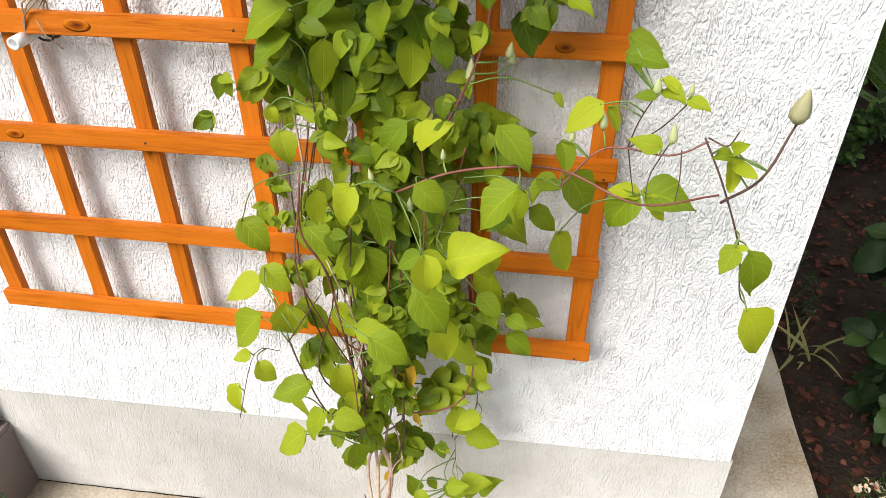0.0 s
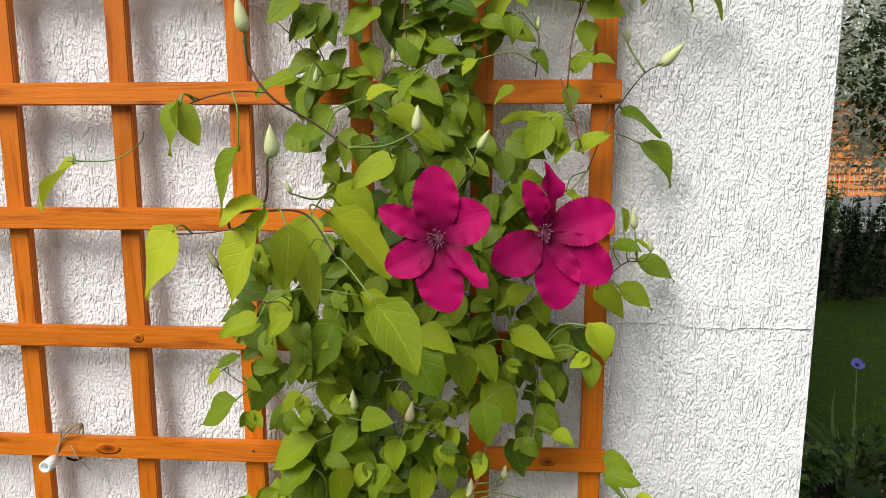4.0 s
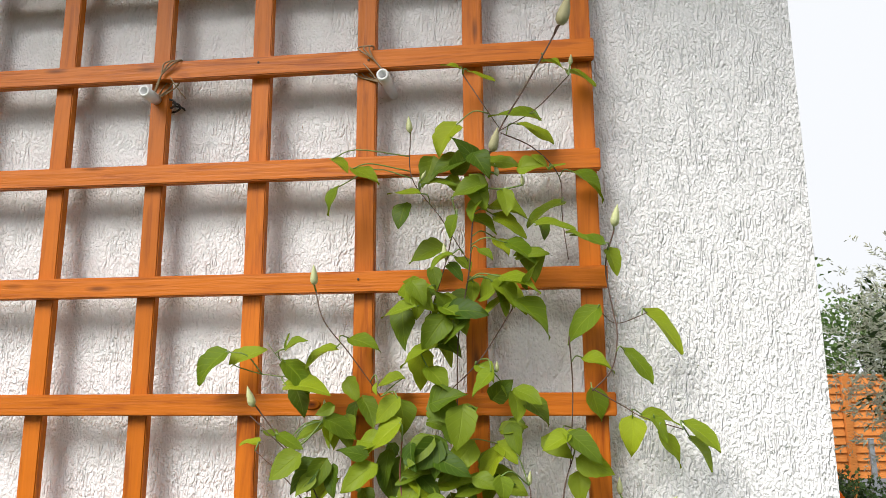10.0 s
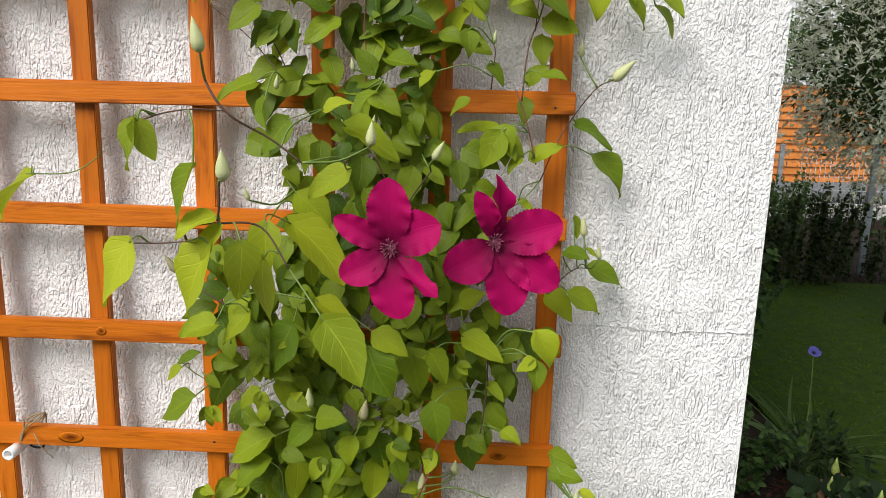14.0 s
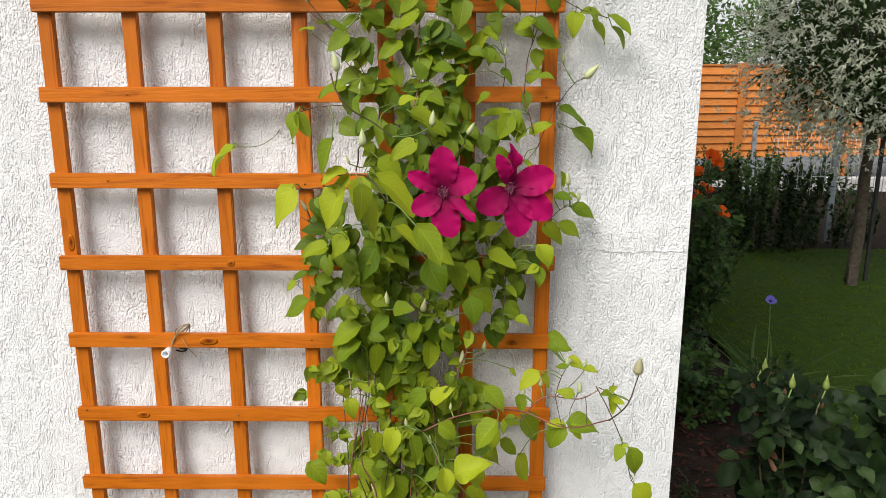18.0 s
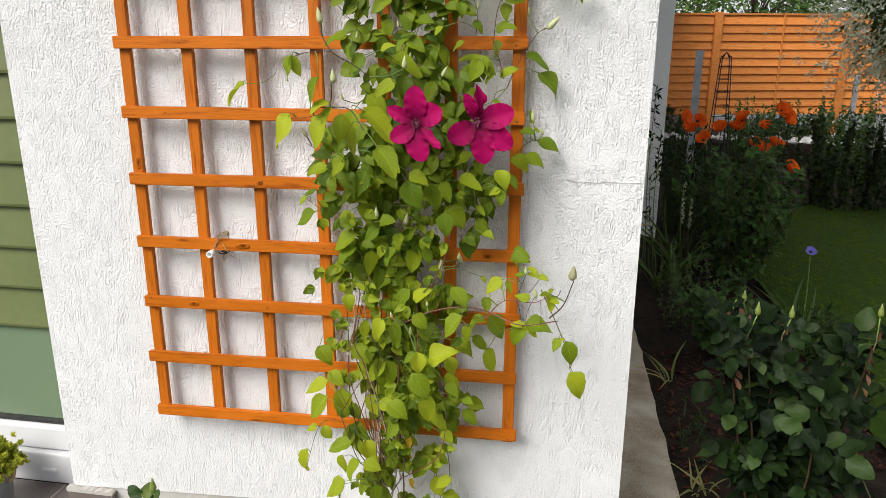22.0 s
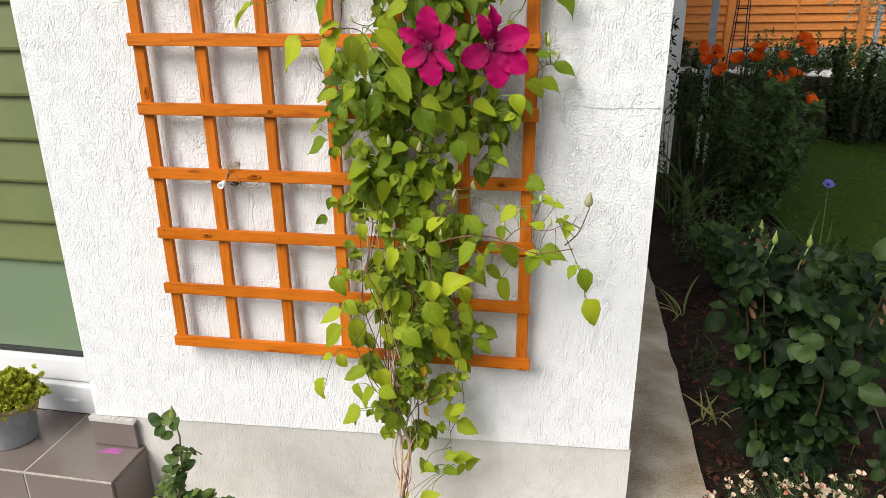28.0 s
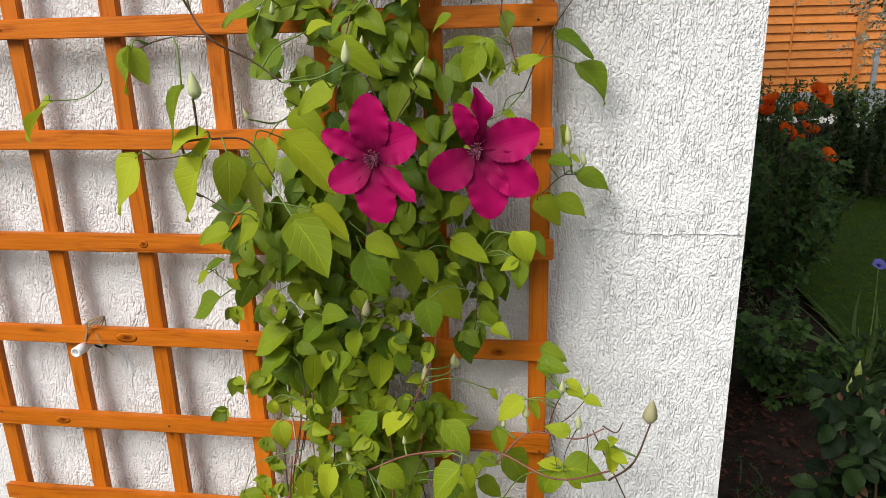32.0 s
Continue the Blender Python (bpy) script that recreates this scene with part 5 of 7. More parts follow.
# ---- clematis: leaves as foot x, z, tip x, z, distance from the wall, share of the blade that shows ----
UPPER_LEFT_LEAVES = [
    (-0.012, 1.632, -0.056, 1.597, -0.085, 1.0), (-0.008, 1.618, 0.035, 1.645, -0.071, 0.9), (0.074, 1.635, 0.105, 1.648, -0.105, 0.45),
    (0.061, 1.635, 0.061, 1.656, -0.069, 0.3), (0.13, 1.635, 0.09, 1.622, -0.088, 0.55), (0.07, 1.618, 0.111, 1.584, -0.096, 0.8),
    (0.141, 1.648, 0.187, 1.637, -0.066, 0.5), (0.075, 1.591, 0.135, 1.592, -0.103, 0.4), (0.034, 1.524, 0.007, 1.526, -0.078, 0.4),
    (0.055, 1.531, 0.034, 1.542, -0.077, 0.5), (0.068, 1.534, 0.103, 1.521, -0.103, 0.7), (0.11, 1.542, 0.072, 1.531, -0.066, 0.5),
]
UPPER_MID_LEAVES = [
    (0.121, 1.551, 0.163, 1.533, -0.09, 0.9), (0.12, 1.546, 0.134, 1.515, -0.076, 0.6), (0.188, 1.594, 0.184, 1.581, -0.11, 0.6),
    (0.21, 1.598, 0.171, 1.594, -0.074, 0.4), (0.233, 1.632, 0.239, 1.58, -0.093, 1.0), (0.21, 1.575, 0.179, 1.547, -0.101, 1.0),
    (0.206, 1.572, 0.216, 1.53, -0.071, 0.9), (0.213, 1.548, 0.163, 1.516, -0.108, 0.55), (0.243, 1.558, 0.28, 1.548, -0.083, 0.5),
    (0.252, 1.645, 0.279, 1.613, -0.082, 0.6), (0.246, 1.61, 0.276, 1.585, -0.108, 0.5),
]
TOP_LEAVES = [
    (0.284, 1.989, 0.261, 1.994, -0.08, 0.4), (0.295, 1.99, 0.334, 1.976, -0.066, 0.5), (0.381, 1.907, 0.321, 1.927, -0.1, 0.45),
    (0.358, 1.915, 0.408, 1.898, -0.064, 0.45), (0.279, 1.912, 0.253, 1.869, -0.083, 1.0), (0.391, 1.986, 0.418, 1.977, -0.091, 0.4),
    (0.422, 1.982, 0.461, 1.966, -0.061, 0.45), (0.391, 1.845, 0.375, 1.861, -0.098, 0.7), (0.393, 1.851, 0.412, 1.861, -0.073, 0.6),
    (0.422, 1.846, 0.469, 1.819, -0.072, 0.45), (0.451, 1.75, 0.415, 1.771, -0.098, 0.45), (0.408, 1.813, 0.355, 1.789, -0.061, 0.6),
    (0.12, 1.873, 0.149, 1.857, -0.09, 0.6),
]
TOP_CLUSTER_LEAVES = [
    (0.15, 1.856, 0.191, 1.84, -0.1, 0.6), (0.128, 1.837, 0.113, 1.797, -0.086, 0.6), (0.237, 1.815, 0.196, 1.823, -0.12, 0.4),
    (0.244, 1.837, 0.281, 1.84, -0.084, 0.5), (0.281, 1.818, 0.317, 1.826, -0.103, 0.5), (0.309, 1.807, 0.296, 1.779, -0.111, 0.7),
    (0.32, 1.806, 0.374, 1.796, -0.081, 0.4), (0.283, 1.786, 0.268, 1.756, -0.118, 0.8), (0.3, 1.791, 0.334, 1.768, -0.093, 0.6),
    (0.327, 1.79, 0.37, 1.768, -0.092, 0.6), (0.277, 1.74, 0.248, 1.73, -0.118, 0.4), (0.279, 1.742, 0.299, 1.727, -0.081, 0.6),
    (0.308, 1.747, 0.328, 1.733, -0.11, 0.7), (0.341, 1.754, 0.382, 1.733, -0.104, 0.5), (0.326, 1.764, 0.346, 1.743, -0.084, 0.7),
]
MID_CLUSTER_LEAVES = [
    (0.244, 1.703, 0.212, 1.695, -0.1, 0.6), (0.298, 1.711, 0.301, 1.685, -0.086, 1.0), (0.232, 1.679, 0.188, 1.676, -0.12, 0.5),
    (0.279, 1.675, 0.233, 1.645, -0.084, 0.8), (0.262, 1.68, 0.301, 1.668, -0.103, 0.5), (0.35, 1.685, 0.399, 1.651, -0.111, 0.5),
    (0.332, 1.706, 0.369, 1.677, -0.081, 0.6), (0.334, 1.712, 0.385, 1.696, -0.118, 0.4), (0.328, 1.706, 0.347, 1.669, -0.093, 0.5),
    (0.303, 1.613, 0.324, 1.597, -0.092, 0.9), (0.32, 1.604, 0.293, 1.58, -0.118, 0.7), (0.331, 1.591, 0.338, 1.575, -0.081, 0.6),
    (0.405, 1.535, 0.369, 1.523, -0.11, 0.5), (0.399, 1.535, 0.447, 1.513, -0.104, 0.5), (0.298, 1.562, 0.26, 1.543, -0.084, 0.6),
]
UPPER_RIGHT_LEAVES = [
    (0.444, 1.678, 0.399, 1.637, -0.07, 0.7), (0.502, 1.673, 0.551, 1.631, -0.056, 0.45), (0.471, 1.627, 0.509, 1.596, -0.09, 0.8),
    (0.434, 1.584, 0.449, 1.545, -0.054, 0.9), (0.425, 1.62, 0.464, 1.613, -0.073, 0.4), (0.459, 1.746, 0.472, 1.715, -0.081, 0.9),
    (0.491, 1.554, 0.537, 1.549, -0.051, 0.5), (0.498, 1.553, 0.516, 1.529, -0.088, 0.5), (0.478, 1.551, 0.471, 1.51, -0.063, 1.1),
    (0.536, 1.545, 0.578, 1.521, -0.062, 0.4), (0.504, 1.535, 0.534, 1.5, -0.088, 0.4), (0.543, 1.528, 0.571, 1.496, -0.051, 0.35),
]
SECOND_ROW_LEAVES = [
    (0.088, 1.431, 0.038, 1.417, -0.1, 0.5), (0.108, 1.459, 0.137, 1.49, -0.086, 0.9), (0.226, 1.443, 0.205, 1.473, -0.12, 1.0),
    (0.262, 1.493, 0.23, 1.491, -0.084, 0.95), (0.224, 1.484, 0.267, 1.465, -0.103, 0.6), (0.238, 1.459, 0.283, 1.457, -0.111, 0.4),
    (0.269, 1.432, 0.241, 1.421, -0.081, 0.5), (0.293, 1.446, 0.275, 1.431, -0.118, 0.6), (0.329, 1.519, 0.297, 1.477, -0.093, 0.8),
    (0.324, 1.524, 0.35, 1.508, -0.092, 0.7), (0.328, 1.491, 0.334, 1.462, -0.118, 1.0), (0.399, 1.437, 0.42, 1.462, -0.081, 0.8),
    (0.413, 1.447, 0.443, 1.445, -0.11, 0.5), (0.353, 1.455, 0.376, 1.435, -0.104, 0.5), (0.144, 1.435, 0.18, 1.437, -0.084, 0.45),
]
NEAR_SHOOTS_LEAVES = [
    (0.062, 1.393, 0.05, 1.354, -0.345, 0.8), (0.064, 1.392, 0.083, 1.363, -0.345, 0.6), (0.11, 1.355, 0.081, 1.305, -0.345, 0.5),
    (0.051, 1.289, 0.02, 1.241, -0.345, 0.9), (-0.03, 1.345, -0.064, 1.313, -0.345, 0.4), (0.127, 1.314, 0.095, 1.306, -0.345, 0.6),
    (0.123, 1.288, 0.089, 1.232, -0.345, 0.7), (0.131, 1.306, 0.111, 1.278, -0.345, 0.9), (0.149, 1.292, 0.153, 1.245, -0.345, 0.7),
]
MID_NEAR_LEAVES = [
    (0.068, 1.172, 0.024, 1.165, -0.2, 0.7), (0.1, 1.182, 0.068, 1.152, -0.186, 0.65), (0.216, 1.345, 0.174, 1.321, -0.22, 1.0),
    (0.157, 1.313, 0.2, 1.28, -0.184, 0.8), (0.128, 1.284, 0.123, 1.231, -0.203, 1.0), (0.156, 1.287, 0.221, 1.239, -0.211, 0.55),
    (0.169, 1.242, 0.175, 1.209, -0.181, 0.8), (0.186, 1.207, 0.232, 1.182, -0.218, 0.4), (0.149, 1.392, 0.118, 1.358, -0.193, 1.0),
    (0.126, 1.414, 0.124, 1.382, -0.192, 0.6), (0.244, 1.422, 0.222, 1.408, -0.218, 0.6), (0.209, 1.386, 0.274, 1.362, -0.181, 0.45),
    (0.191, 1.404, 0.221, 1.415, -0.21, 0.6),
]
RIGHT_OF_FLOWERS_LEAVES = [
    (0.286, 1.4, 0.304, 1.368, -0.1, 0.8), (0.282, 1.355, 0.331, 1.328, -0.086, 0.6), (0.368, 1.382, 0.345, 1.339, -0.12, 1.0),
    (0.369, 1.384, 0.316, 1.391, -0.084, 0.5), (0.367, 1.378, 0.405, 1.358, -0.103, 0.7), (0.393, 1.355, 0.376, 1.338, -0.111, 0.6),
    (0.408, 1.35, 0.442, 1.374, -0.081, 0.8), (0.358, 1.29, 0.329, 1.318, -0.118, 0.95), (0.394, 1.303, 0.415, 1.295, -0.093, 0.5),
    (0.281, 1.292, 0.316, 1.267, -0.092, 0.6), (0.331, 1.183, 0.362, 1.203, -0.118, 0.8), (0.292, 1.22, 0.326, 1.19, -0.081, 0.6),
    (0.335, 1.151, 0.367, 1.125, -0.11, 0.7), (0.427, 1.15, 0.455, 1.125, -0.104, 0.7),
]
EDGE_RIGHT_LEAVES = [
    (0.459, 1.393, 0.511, 1.374, -0.06, 0.5), (0.484, 1.355, 0.532, 1.316, -0.046, 0.55), (0.453, 1.241, 0.481, 1.243, -0.08, 0.35),
    (0.488, 1.216, 0.541, 1.197, -0.044, 0.45), (0.437, 1.184, 0.473, 1.158, -0.063, 0.8), (0.462, 1.189, 0.508, 1.17, -0.071, 0.65),
    (0.466, 1.278, 0.475, 1.252, -0.041, 0.5), (0.48, 1.247, 0.491, 1.241, -0.078, 0.5),
]
BELOW_FLOWERS_LEAVES = [
    (0.095, 1.189, 0.062, 1.142, -0.17, 0.65), (0.141, 1.159, 0.101, 1.098, -0.156, 0.65), (0.234, 1.146, 0.268, 1.09, -0.19, 0.9),
    (0.276, 1.135, 0.298, 1.082, -0.154, 0.8), (0.301, 1.142, 0.326, 1.105, -0.173, 0.9), (0.239, 1.163, 0.283, 1.143, -0.181, 0.7),
    (0.338, 1.153, 0.388, 1.139, -0.151, 0.6), (0.415, 1.174, 0.44, 1.136, -0.188, 0.8), (0.417, 1.133, 0.394, 1.124, -0.163, 0.5),
    (0.418, 1.132, 0.422, 1.097, -0.162, 1.0), (0.177, 1.062, 0.211, 1.073, -0.188, 0.8), (0.216, 1.016, 0.246, 1.052, -0.151, 0.7),
]
BRIGHT_LEAF_LEAVES = [
    (0.232, 1.244, 0.266, 1.2, -0.4, 0.85),
]
BRIGHT_LEAF_B_LEAVES = [
    (0.157, 1.271, 0.154, 1.207, -0.31, 0.75),
]
MIDDLE_LEAVES = [
    (0.161, 1.036, 0.123, 1.007, -0.15, 0.9), (0.142, 1.007, 0.191, 0.991, -0.136, 0.6), (0.214, 1.032, 0.206, 0.994, -0.17, 0.9),
    (0.234, 1.019, 0.255, 0.979, -0.134, 0.9), (0.112, 1.018, 0.049, 0.99, -0.153, 0.6), (0.111, 0.993, 0.061, 0.958, -0.161, 0.65),
    (0.138, 0.977, 0.142, 0.925, -0.131, 0.8), (0.2, 0.999, 0.174, 0.966, -0.168, 0.6), (0.233, 0.992, 0.238, 0.939, -0.143, 0.8),
    (0.26, 0.994, 0.275, 0.957, -0.142, 1.0), (0.304, 1.077, 0.316, 1.031, -0.168, 1.0), (0.306, 1.085, 0.354, 1.039, -0.131, 0.75),
    (0.023, 1.067, -0.028, 1.04, -0.16, 0.6), (0.039, 1.092, 0.058, 1.081, -0.154, 0.6), (-0.001, 1.093, -0.024, 1.078, -0.134, 0.5),
]
MIDDLE_MORE_LEAVES = [
    (-0.008, 1.095, 0.015, 1.117, -0.12, 0.5), (0.375, 1.034, 0.395, 1.042, -0.106, 0.4), (0.385, 1.035, 0.412, 1.029, -0.14, 0.5),
    (0.448, 0.991, 0.485, 0.982, -0.104, 0.6), (0.45, 0.992, 0.462, 0.976, -0.123, 0.6), (0.119, 1.084, 0.145, 1.046, -0.131, 0.8),
    (0.178, 1.074, 0.138, 1.061, -0.101, 0.8), (0.204, 1.075, 0.223, 1.051, -0.138, 0.7), (0.086, 1.062, 0.059, 1.036, -0.113, 0.8),
    (0.071, 1.04, 0.043, 1.02, -0.112, 0.7), (0.106, 1.045, 0.079, 1.019, -0.138, 0.7), (0.173, 0.956, 0.194, 0.929, -0.101, 0.7),
    (0.273, 1.032, 0.266, 1.0, -0.13, 0.8), (0.367, 1.087, 0.389, 1.077, -0.124, 0.6),
]
LOW_LEFT_LEAVES = [
    (0.137, 0.9, 0.098, 0.914, -0.14, 0.6), (0.066, 0.899, 0.074, 0.876, -0.126, 1.0), (0.089, 0.886, 0.107, 0.851, -0.16, 0.6),
    (0.136, 0.893, 0.144, 0.839, -0.124, 0.8), (0.223, 0.898, 0.189, 0.854, -0.143, 1.1), (0.239, 0.883, 0.273, 0.92, -0.151, 0.7),
    (0.005, 0.737, 0.045, 0.7, -0.121, 0.9), (0.102, 0.765, 0.144, 0.732, -0.158, 0.9), (0.161, 0.721, 0.116, 0.667, -0.133, 0.8),
    (0.161, 0.721, 0.178, 0.647, -0.132, 0.9), (0.043, 0.696, 0.081, 0.668, -0.158, 0.8), (0.099, 0.677, 0.059, 0.66, -0.121, 0.7),
    (0.029, 0.668, -0.026, 0.642, -0.15, 0.6),
]
LOW_FRONT_LEAVES = [
    (0.254, 0.784, 0.225, 0.769, -0.22, 0.6), (0.254, 0.775, 0.284, 0.767, -0.206, 0.6), (0.261, 0.796, 0.271, 0.754, -0.24, 0.8),
    (0.282, 0.77, 0.336, 0.806, -0.204, 0.6), (0.351, 0.876, 0.309, 0.837, -0.223, 0.7), (0.252, 0.742, 0.287, 0.689, -0.231, 0.9),
    (0.17, 0.652, 0.216, 0.653, -0.201, 0.6), (0.198, 0.671, 0.244, 0.649, -0.238, 0.6), (0.267, 0.68, 0.289, 0.626, -0.213, 0.7),
    (0.332, 0.934, 0.367, 0.901, -0.212, 0.8), (0.256, 0.879, 0.285, 0.853, -0.238, 0.8), (0.176, 0.85, 0.161, 0.803, -0.201, 0.8),
    (0.207, 0.85, 0.224, 0.807, -0.23, 0.7), (0.147, 0.854, 0.151, 0.817, -0.224, 0.7),
]
LOW_TIPS_LEAVES = [
    (0.046, 0.653, -0.001, 0.605, -0.2, 0.8), (0.015, 0.574, -0.012, 0.565, -0.186, 0.8), (0.042, 0.591, 0.065, 0.567, -0.22, 0.7),
    (-0.014, 0.505, -0.021, 0.449, -0.184, 0.8), (0.085, 0.679, 0.087, 0.618, -0.203, 0.9), (0.102, 0.556, 0.052, 0.54, -0.211, 0.6),
    (0.073, 0.497, 0.069, 0.444, -0.181, 0.9), (0.119, 0.514, 0.092, 0.472, -0.218, 0.6), (0.076, 0.439, 0.025, 0.402, -0.193, 0.6),
    (0.075, 0.432, 0.058, 0.395, -0.192, 0.6), (0.136, 0.51, 0.175, 0.501, -0.218, 0.7), (0.127, 0.44, 0.105, 0.396, -0.181, 0.7),
    (0.155, 0.448, 0.158, 0.399, -0.21, 0.8),
]
LOW_CORE_LEAVES = [
    (0.13, 0.641, 0.159, 0.601, -0.15, 0.7), (0.187, 0.656, 0.156, 0.619, -0.136, 0.8), (0.199, 0.59, 0.168, 0.551, -0.17, 0.8),
    (0.114, 0.512, 0.145, 0.467, -0.134, 0.7), (0.2, 0.534, 0.183, 0.471, -0.153, 0.7), (0.152, 0.489, 0.125, 0.445, -0.161, 0.6),
    (0.145, 0.384, 0.181, 0.372, -0.131, 0.6), (0.28, 0.619, 0.324, 0.583, -0.168, 0.6), (0.299, 0.56, 0.33, 0.541, -0.143, 0.6),
    (0.217, 0.627, 0.194, 0.59, -0.142, 0.7), (0.313, 0.696, 0.345, 0.671, -0.168, 0.8), (0.323, 0.703, 0.318, 0.635, -0.131, 0.8),
    (0.348, 0.659, 0.375, 0.657, -0.16, 0.45), (0.349, 0.625, 0.385, 0.591, -0.154, 0.6),
]
SIDE_SHOOT_LEAVES = [
    (0.424, 0.938, 0.387, 0.906, -0.15, 0.9), (0.434, 0.929, 0.452, 0.905, -0.136, 0.7), (0.485, 0.907, 0.453, 0.918, -0.17, 0.55),
    (0.475, 0.828, 0.446, 0.779, -0.134, 0.8), (0.482, 0.845, 0.543, 0.841, -0.153, 0.35), (0.482, 0.841, 0.509, 0.823, -0.161, 0.5),
    (0.479, 0.829, 0.443, 0.838, -0.131, 0.4), (0.473, 0.957, 0.451, 0.961, -0.168, 0.4), (0.483, 0.954, 0.506, 0.952, -0.143, 0.5),
    (0.481, 0.964, 0.504, 0.956, -0.142, 0.4), (0.503, 0.956, 0.527, 0.953, -0.168, 0.4), (0.402, 0.844, 0.439, 0.793, -0.131, 0.7),
    (0.369, 0.854, 0.4, 0.849, -0.16, 0.5), (0.392, 0.896, 0.4, 0.866, -0.154, 1.0), (0.396, 0.769, 0.42, 0.711, -0.134, 0.7),
]
SIDE_MORE_LEAVES = [
    (0.357, 0.818, 0.339, 0.773, -0.13, 0.9), (0.364, 0.788, 0.401, 0.762, -0.116, 0.7), (0.378, 0.847, 0.361, 0.828, -0.15, 0.7),
    (0.325, 0.775, 0.374, 0.747, -0.114, 0.6), (0.446, 0.984, 0.486, 0.985, -0.133, 0.55), (0.445, 0.984, 0.46, 0.976, -0.141, 0.6),
    (0.379, 0.929, 0.392, 0.917, -0.111, 0.6), (0.31, 0.747, 0.332, 0.705, -0.148, 0.8),
]
SHOOT_END_LEAVES = [
    (0.55, 0.863, 0.538, 0.844, -0.27, 0.9), (0.564, 0.856, 0.583, 0.808, -0.27, 0.8), (0.577, 0.791, 0.605, 0.742, -0.27, 0.75),
    (0.527, 0.953, 0.513, 0.96, -0.27, 0.6), (0.528, 0.951, 0.535, 0.922, -0.27, 0.7), (0.533, 0.945, 0.546, 0.947, -0.27, 0.6),
    (0.528, 0.958, 0.531, 0.97, -0.27, 0.5), (0.551, 0.862, 0.559, 0.868, -0.27, 0.5),
]
HANGING_LEAVES = [
    (0.271, 0.397, 0.296, 0.353, -0.08, 0.9), (0.292, 0.343, 0.347, 0.324, -0.066, 0.9), (0.312, 0.41, 0.271, 0.397, -0.1, 0.5),
    (0.205, 0.188, 0.188, 0.173, -0.064, 0.6), (0.258, 0.209, 0.302, 0.211, -0.083, 0.6), (0.316, 0.228, 0.346, 0.266, -0.091, 0.6),
    (0.225, 0.195, 0.245, 0.181, -0.061, 0.5),
]
YELLOW_LEAVES = [
    (0.188, 0.464, 0.182, 0.441, -0.12, 0.8), (0.221, 0.408, 0.216, 0.365, -0.106, 0.8), (0.225, 0.54, 0.219, 0.483, -0.14, 0.6),
    (0.178, 0.263, 0.159, 0.25, -0.104, 0.7), (0.051, 0.741, 0.061, 0.755, -0.123, 0.6), (0.21, 0.513, 0.194, 0.483, -0.131, 0.6),
]
LOW_SPRIG_LEAVES = [
    (0.289, 0.271, 0.342, 0.29, -0.12, 0.5), (0.304, 0.248, 0.304, 0.209, -0.106, 0.7), (0.272, 0.291, 0.305, 0.311, -0.14, 0.5),
    (0.216, 0.217, 0.202, 0.259, -0.104, 0.6), (0.207, 0.146, 0.256, 0.175, -0.123, 0.5), (0.227, 0.138, 0.248, 0.12, -0.131, 0.6),
    (0.156, 0.08, 0.147, 0.04, -0.101, 0.8), (0.221, 0.26, 0.25, 0.246, -0.138, 0.6), (0.168, 0.145, 0.149, 0.119, -0.113, 0.6),
]
SHOOTS = [UPPER_LEFT_LEAVES, UPPER_MID_LEAVES, TOP_LEAVES, TOP_CLUSTER_LEAVES, MID_CLUSTER_LEAVES, UPPER_RIGHT_LEAVES, SECOND_ROW_LEAVES, NEAR_SHOOTS_LEAVES, MID_NEAR_LEAVES, RIGHT_OF_FLOWERS_LEAVES, EDGE_RIGHT_LEAVES, BELOW_FLOWERS_LEAVES, BRIGHT_LEAF_LEAVES, BRIGHT_LEAF_B_LEAVES, MIDDLE_LEAVES, MIDDLE_MORE_LEAVES, LOW_LEFT_LEAVES, LOW_FRONT_LEAVES, LOW_TIPS_LEAVES, LOW_CORE_LEAVES, SIDE_SHOOT_LEAVES, SIDE_MORE_LEAVES, SHOOT_END_LEAVES, HANGING_LEAVES, LOW_SPRIG_LEAVES]
# buds: foot, tip, fullness, and whether ripe
BUDS_A = [
    (0.105, 1.711, 0.105, 1.736, -0.1, 0.9, 0),
    (0.029, 1.566, 0.022, 1.591, -0.09, 0.9, 0),
    (0.12, 1.554, 0.119, 1.575, -0.09, 0.8, 0),
    (0.217, 1.514, 0.25, 1.521, -0.1, 0.8, 0),
    (0.412, 2.018, 0.424, 2.057, -0.12, 1.0, 1),
    (0.326, 1.862, 0.334, 1.891, -0.12, 1.0, 1),
    (0.465, 1.77, 0.47, 1.796, -0.1, 1.0, 0),
    (0.424, 1.984, 0.425, 1.997, -0.08, 1.0, 0),
    (0.221, 1.903, 0.22, 1.924, -0.09, 0.9, 0),
    (0.238, 1.838, 0.244, 1.848, -0.1, 0.9, 0),
    (0.331, 1.838, 0.328, 1.853, -0.1, 0.9, 0),
    (0.361, 1.825, 0.36, 1.838, -0.1, 0.9, 0),
]
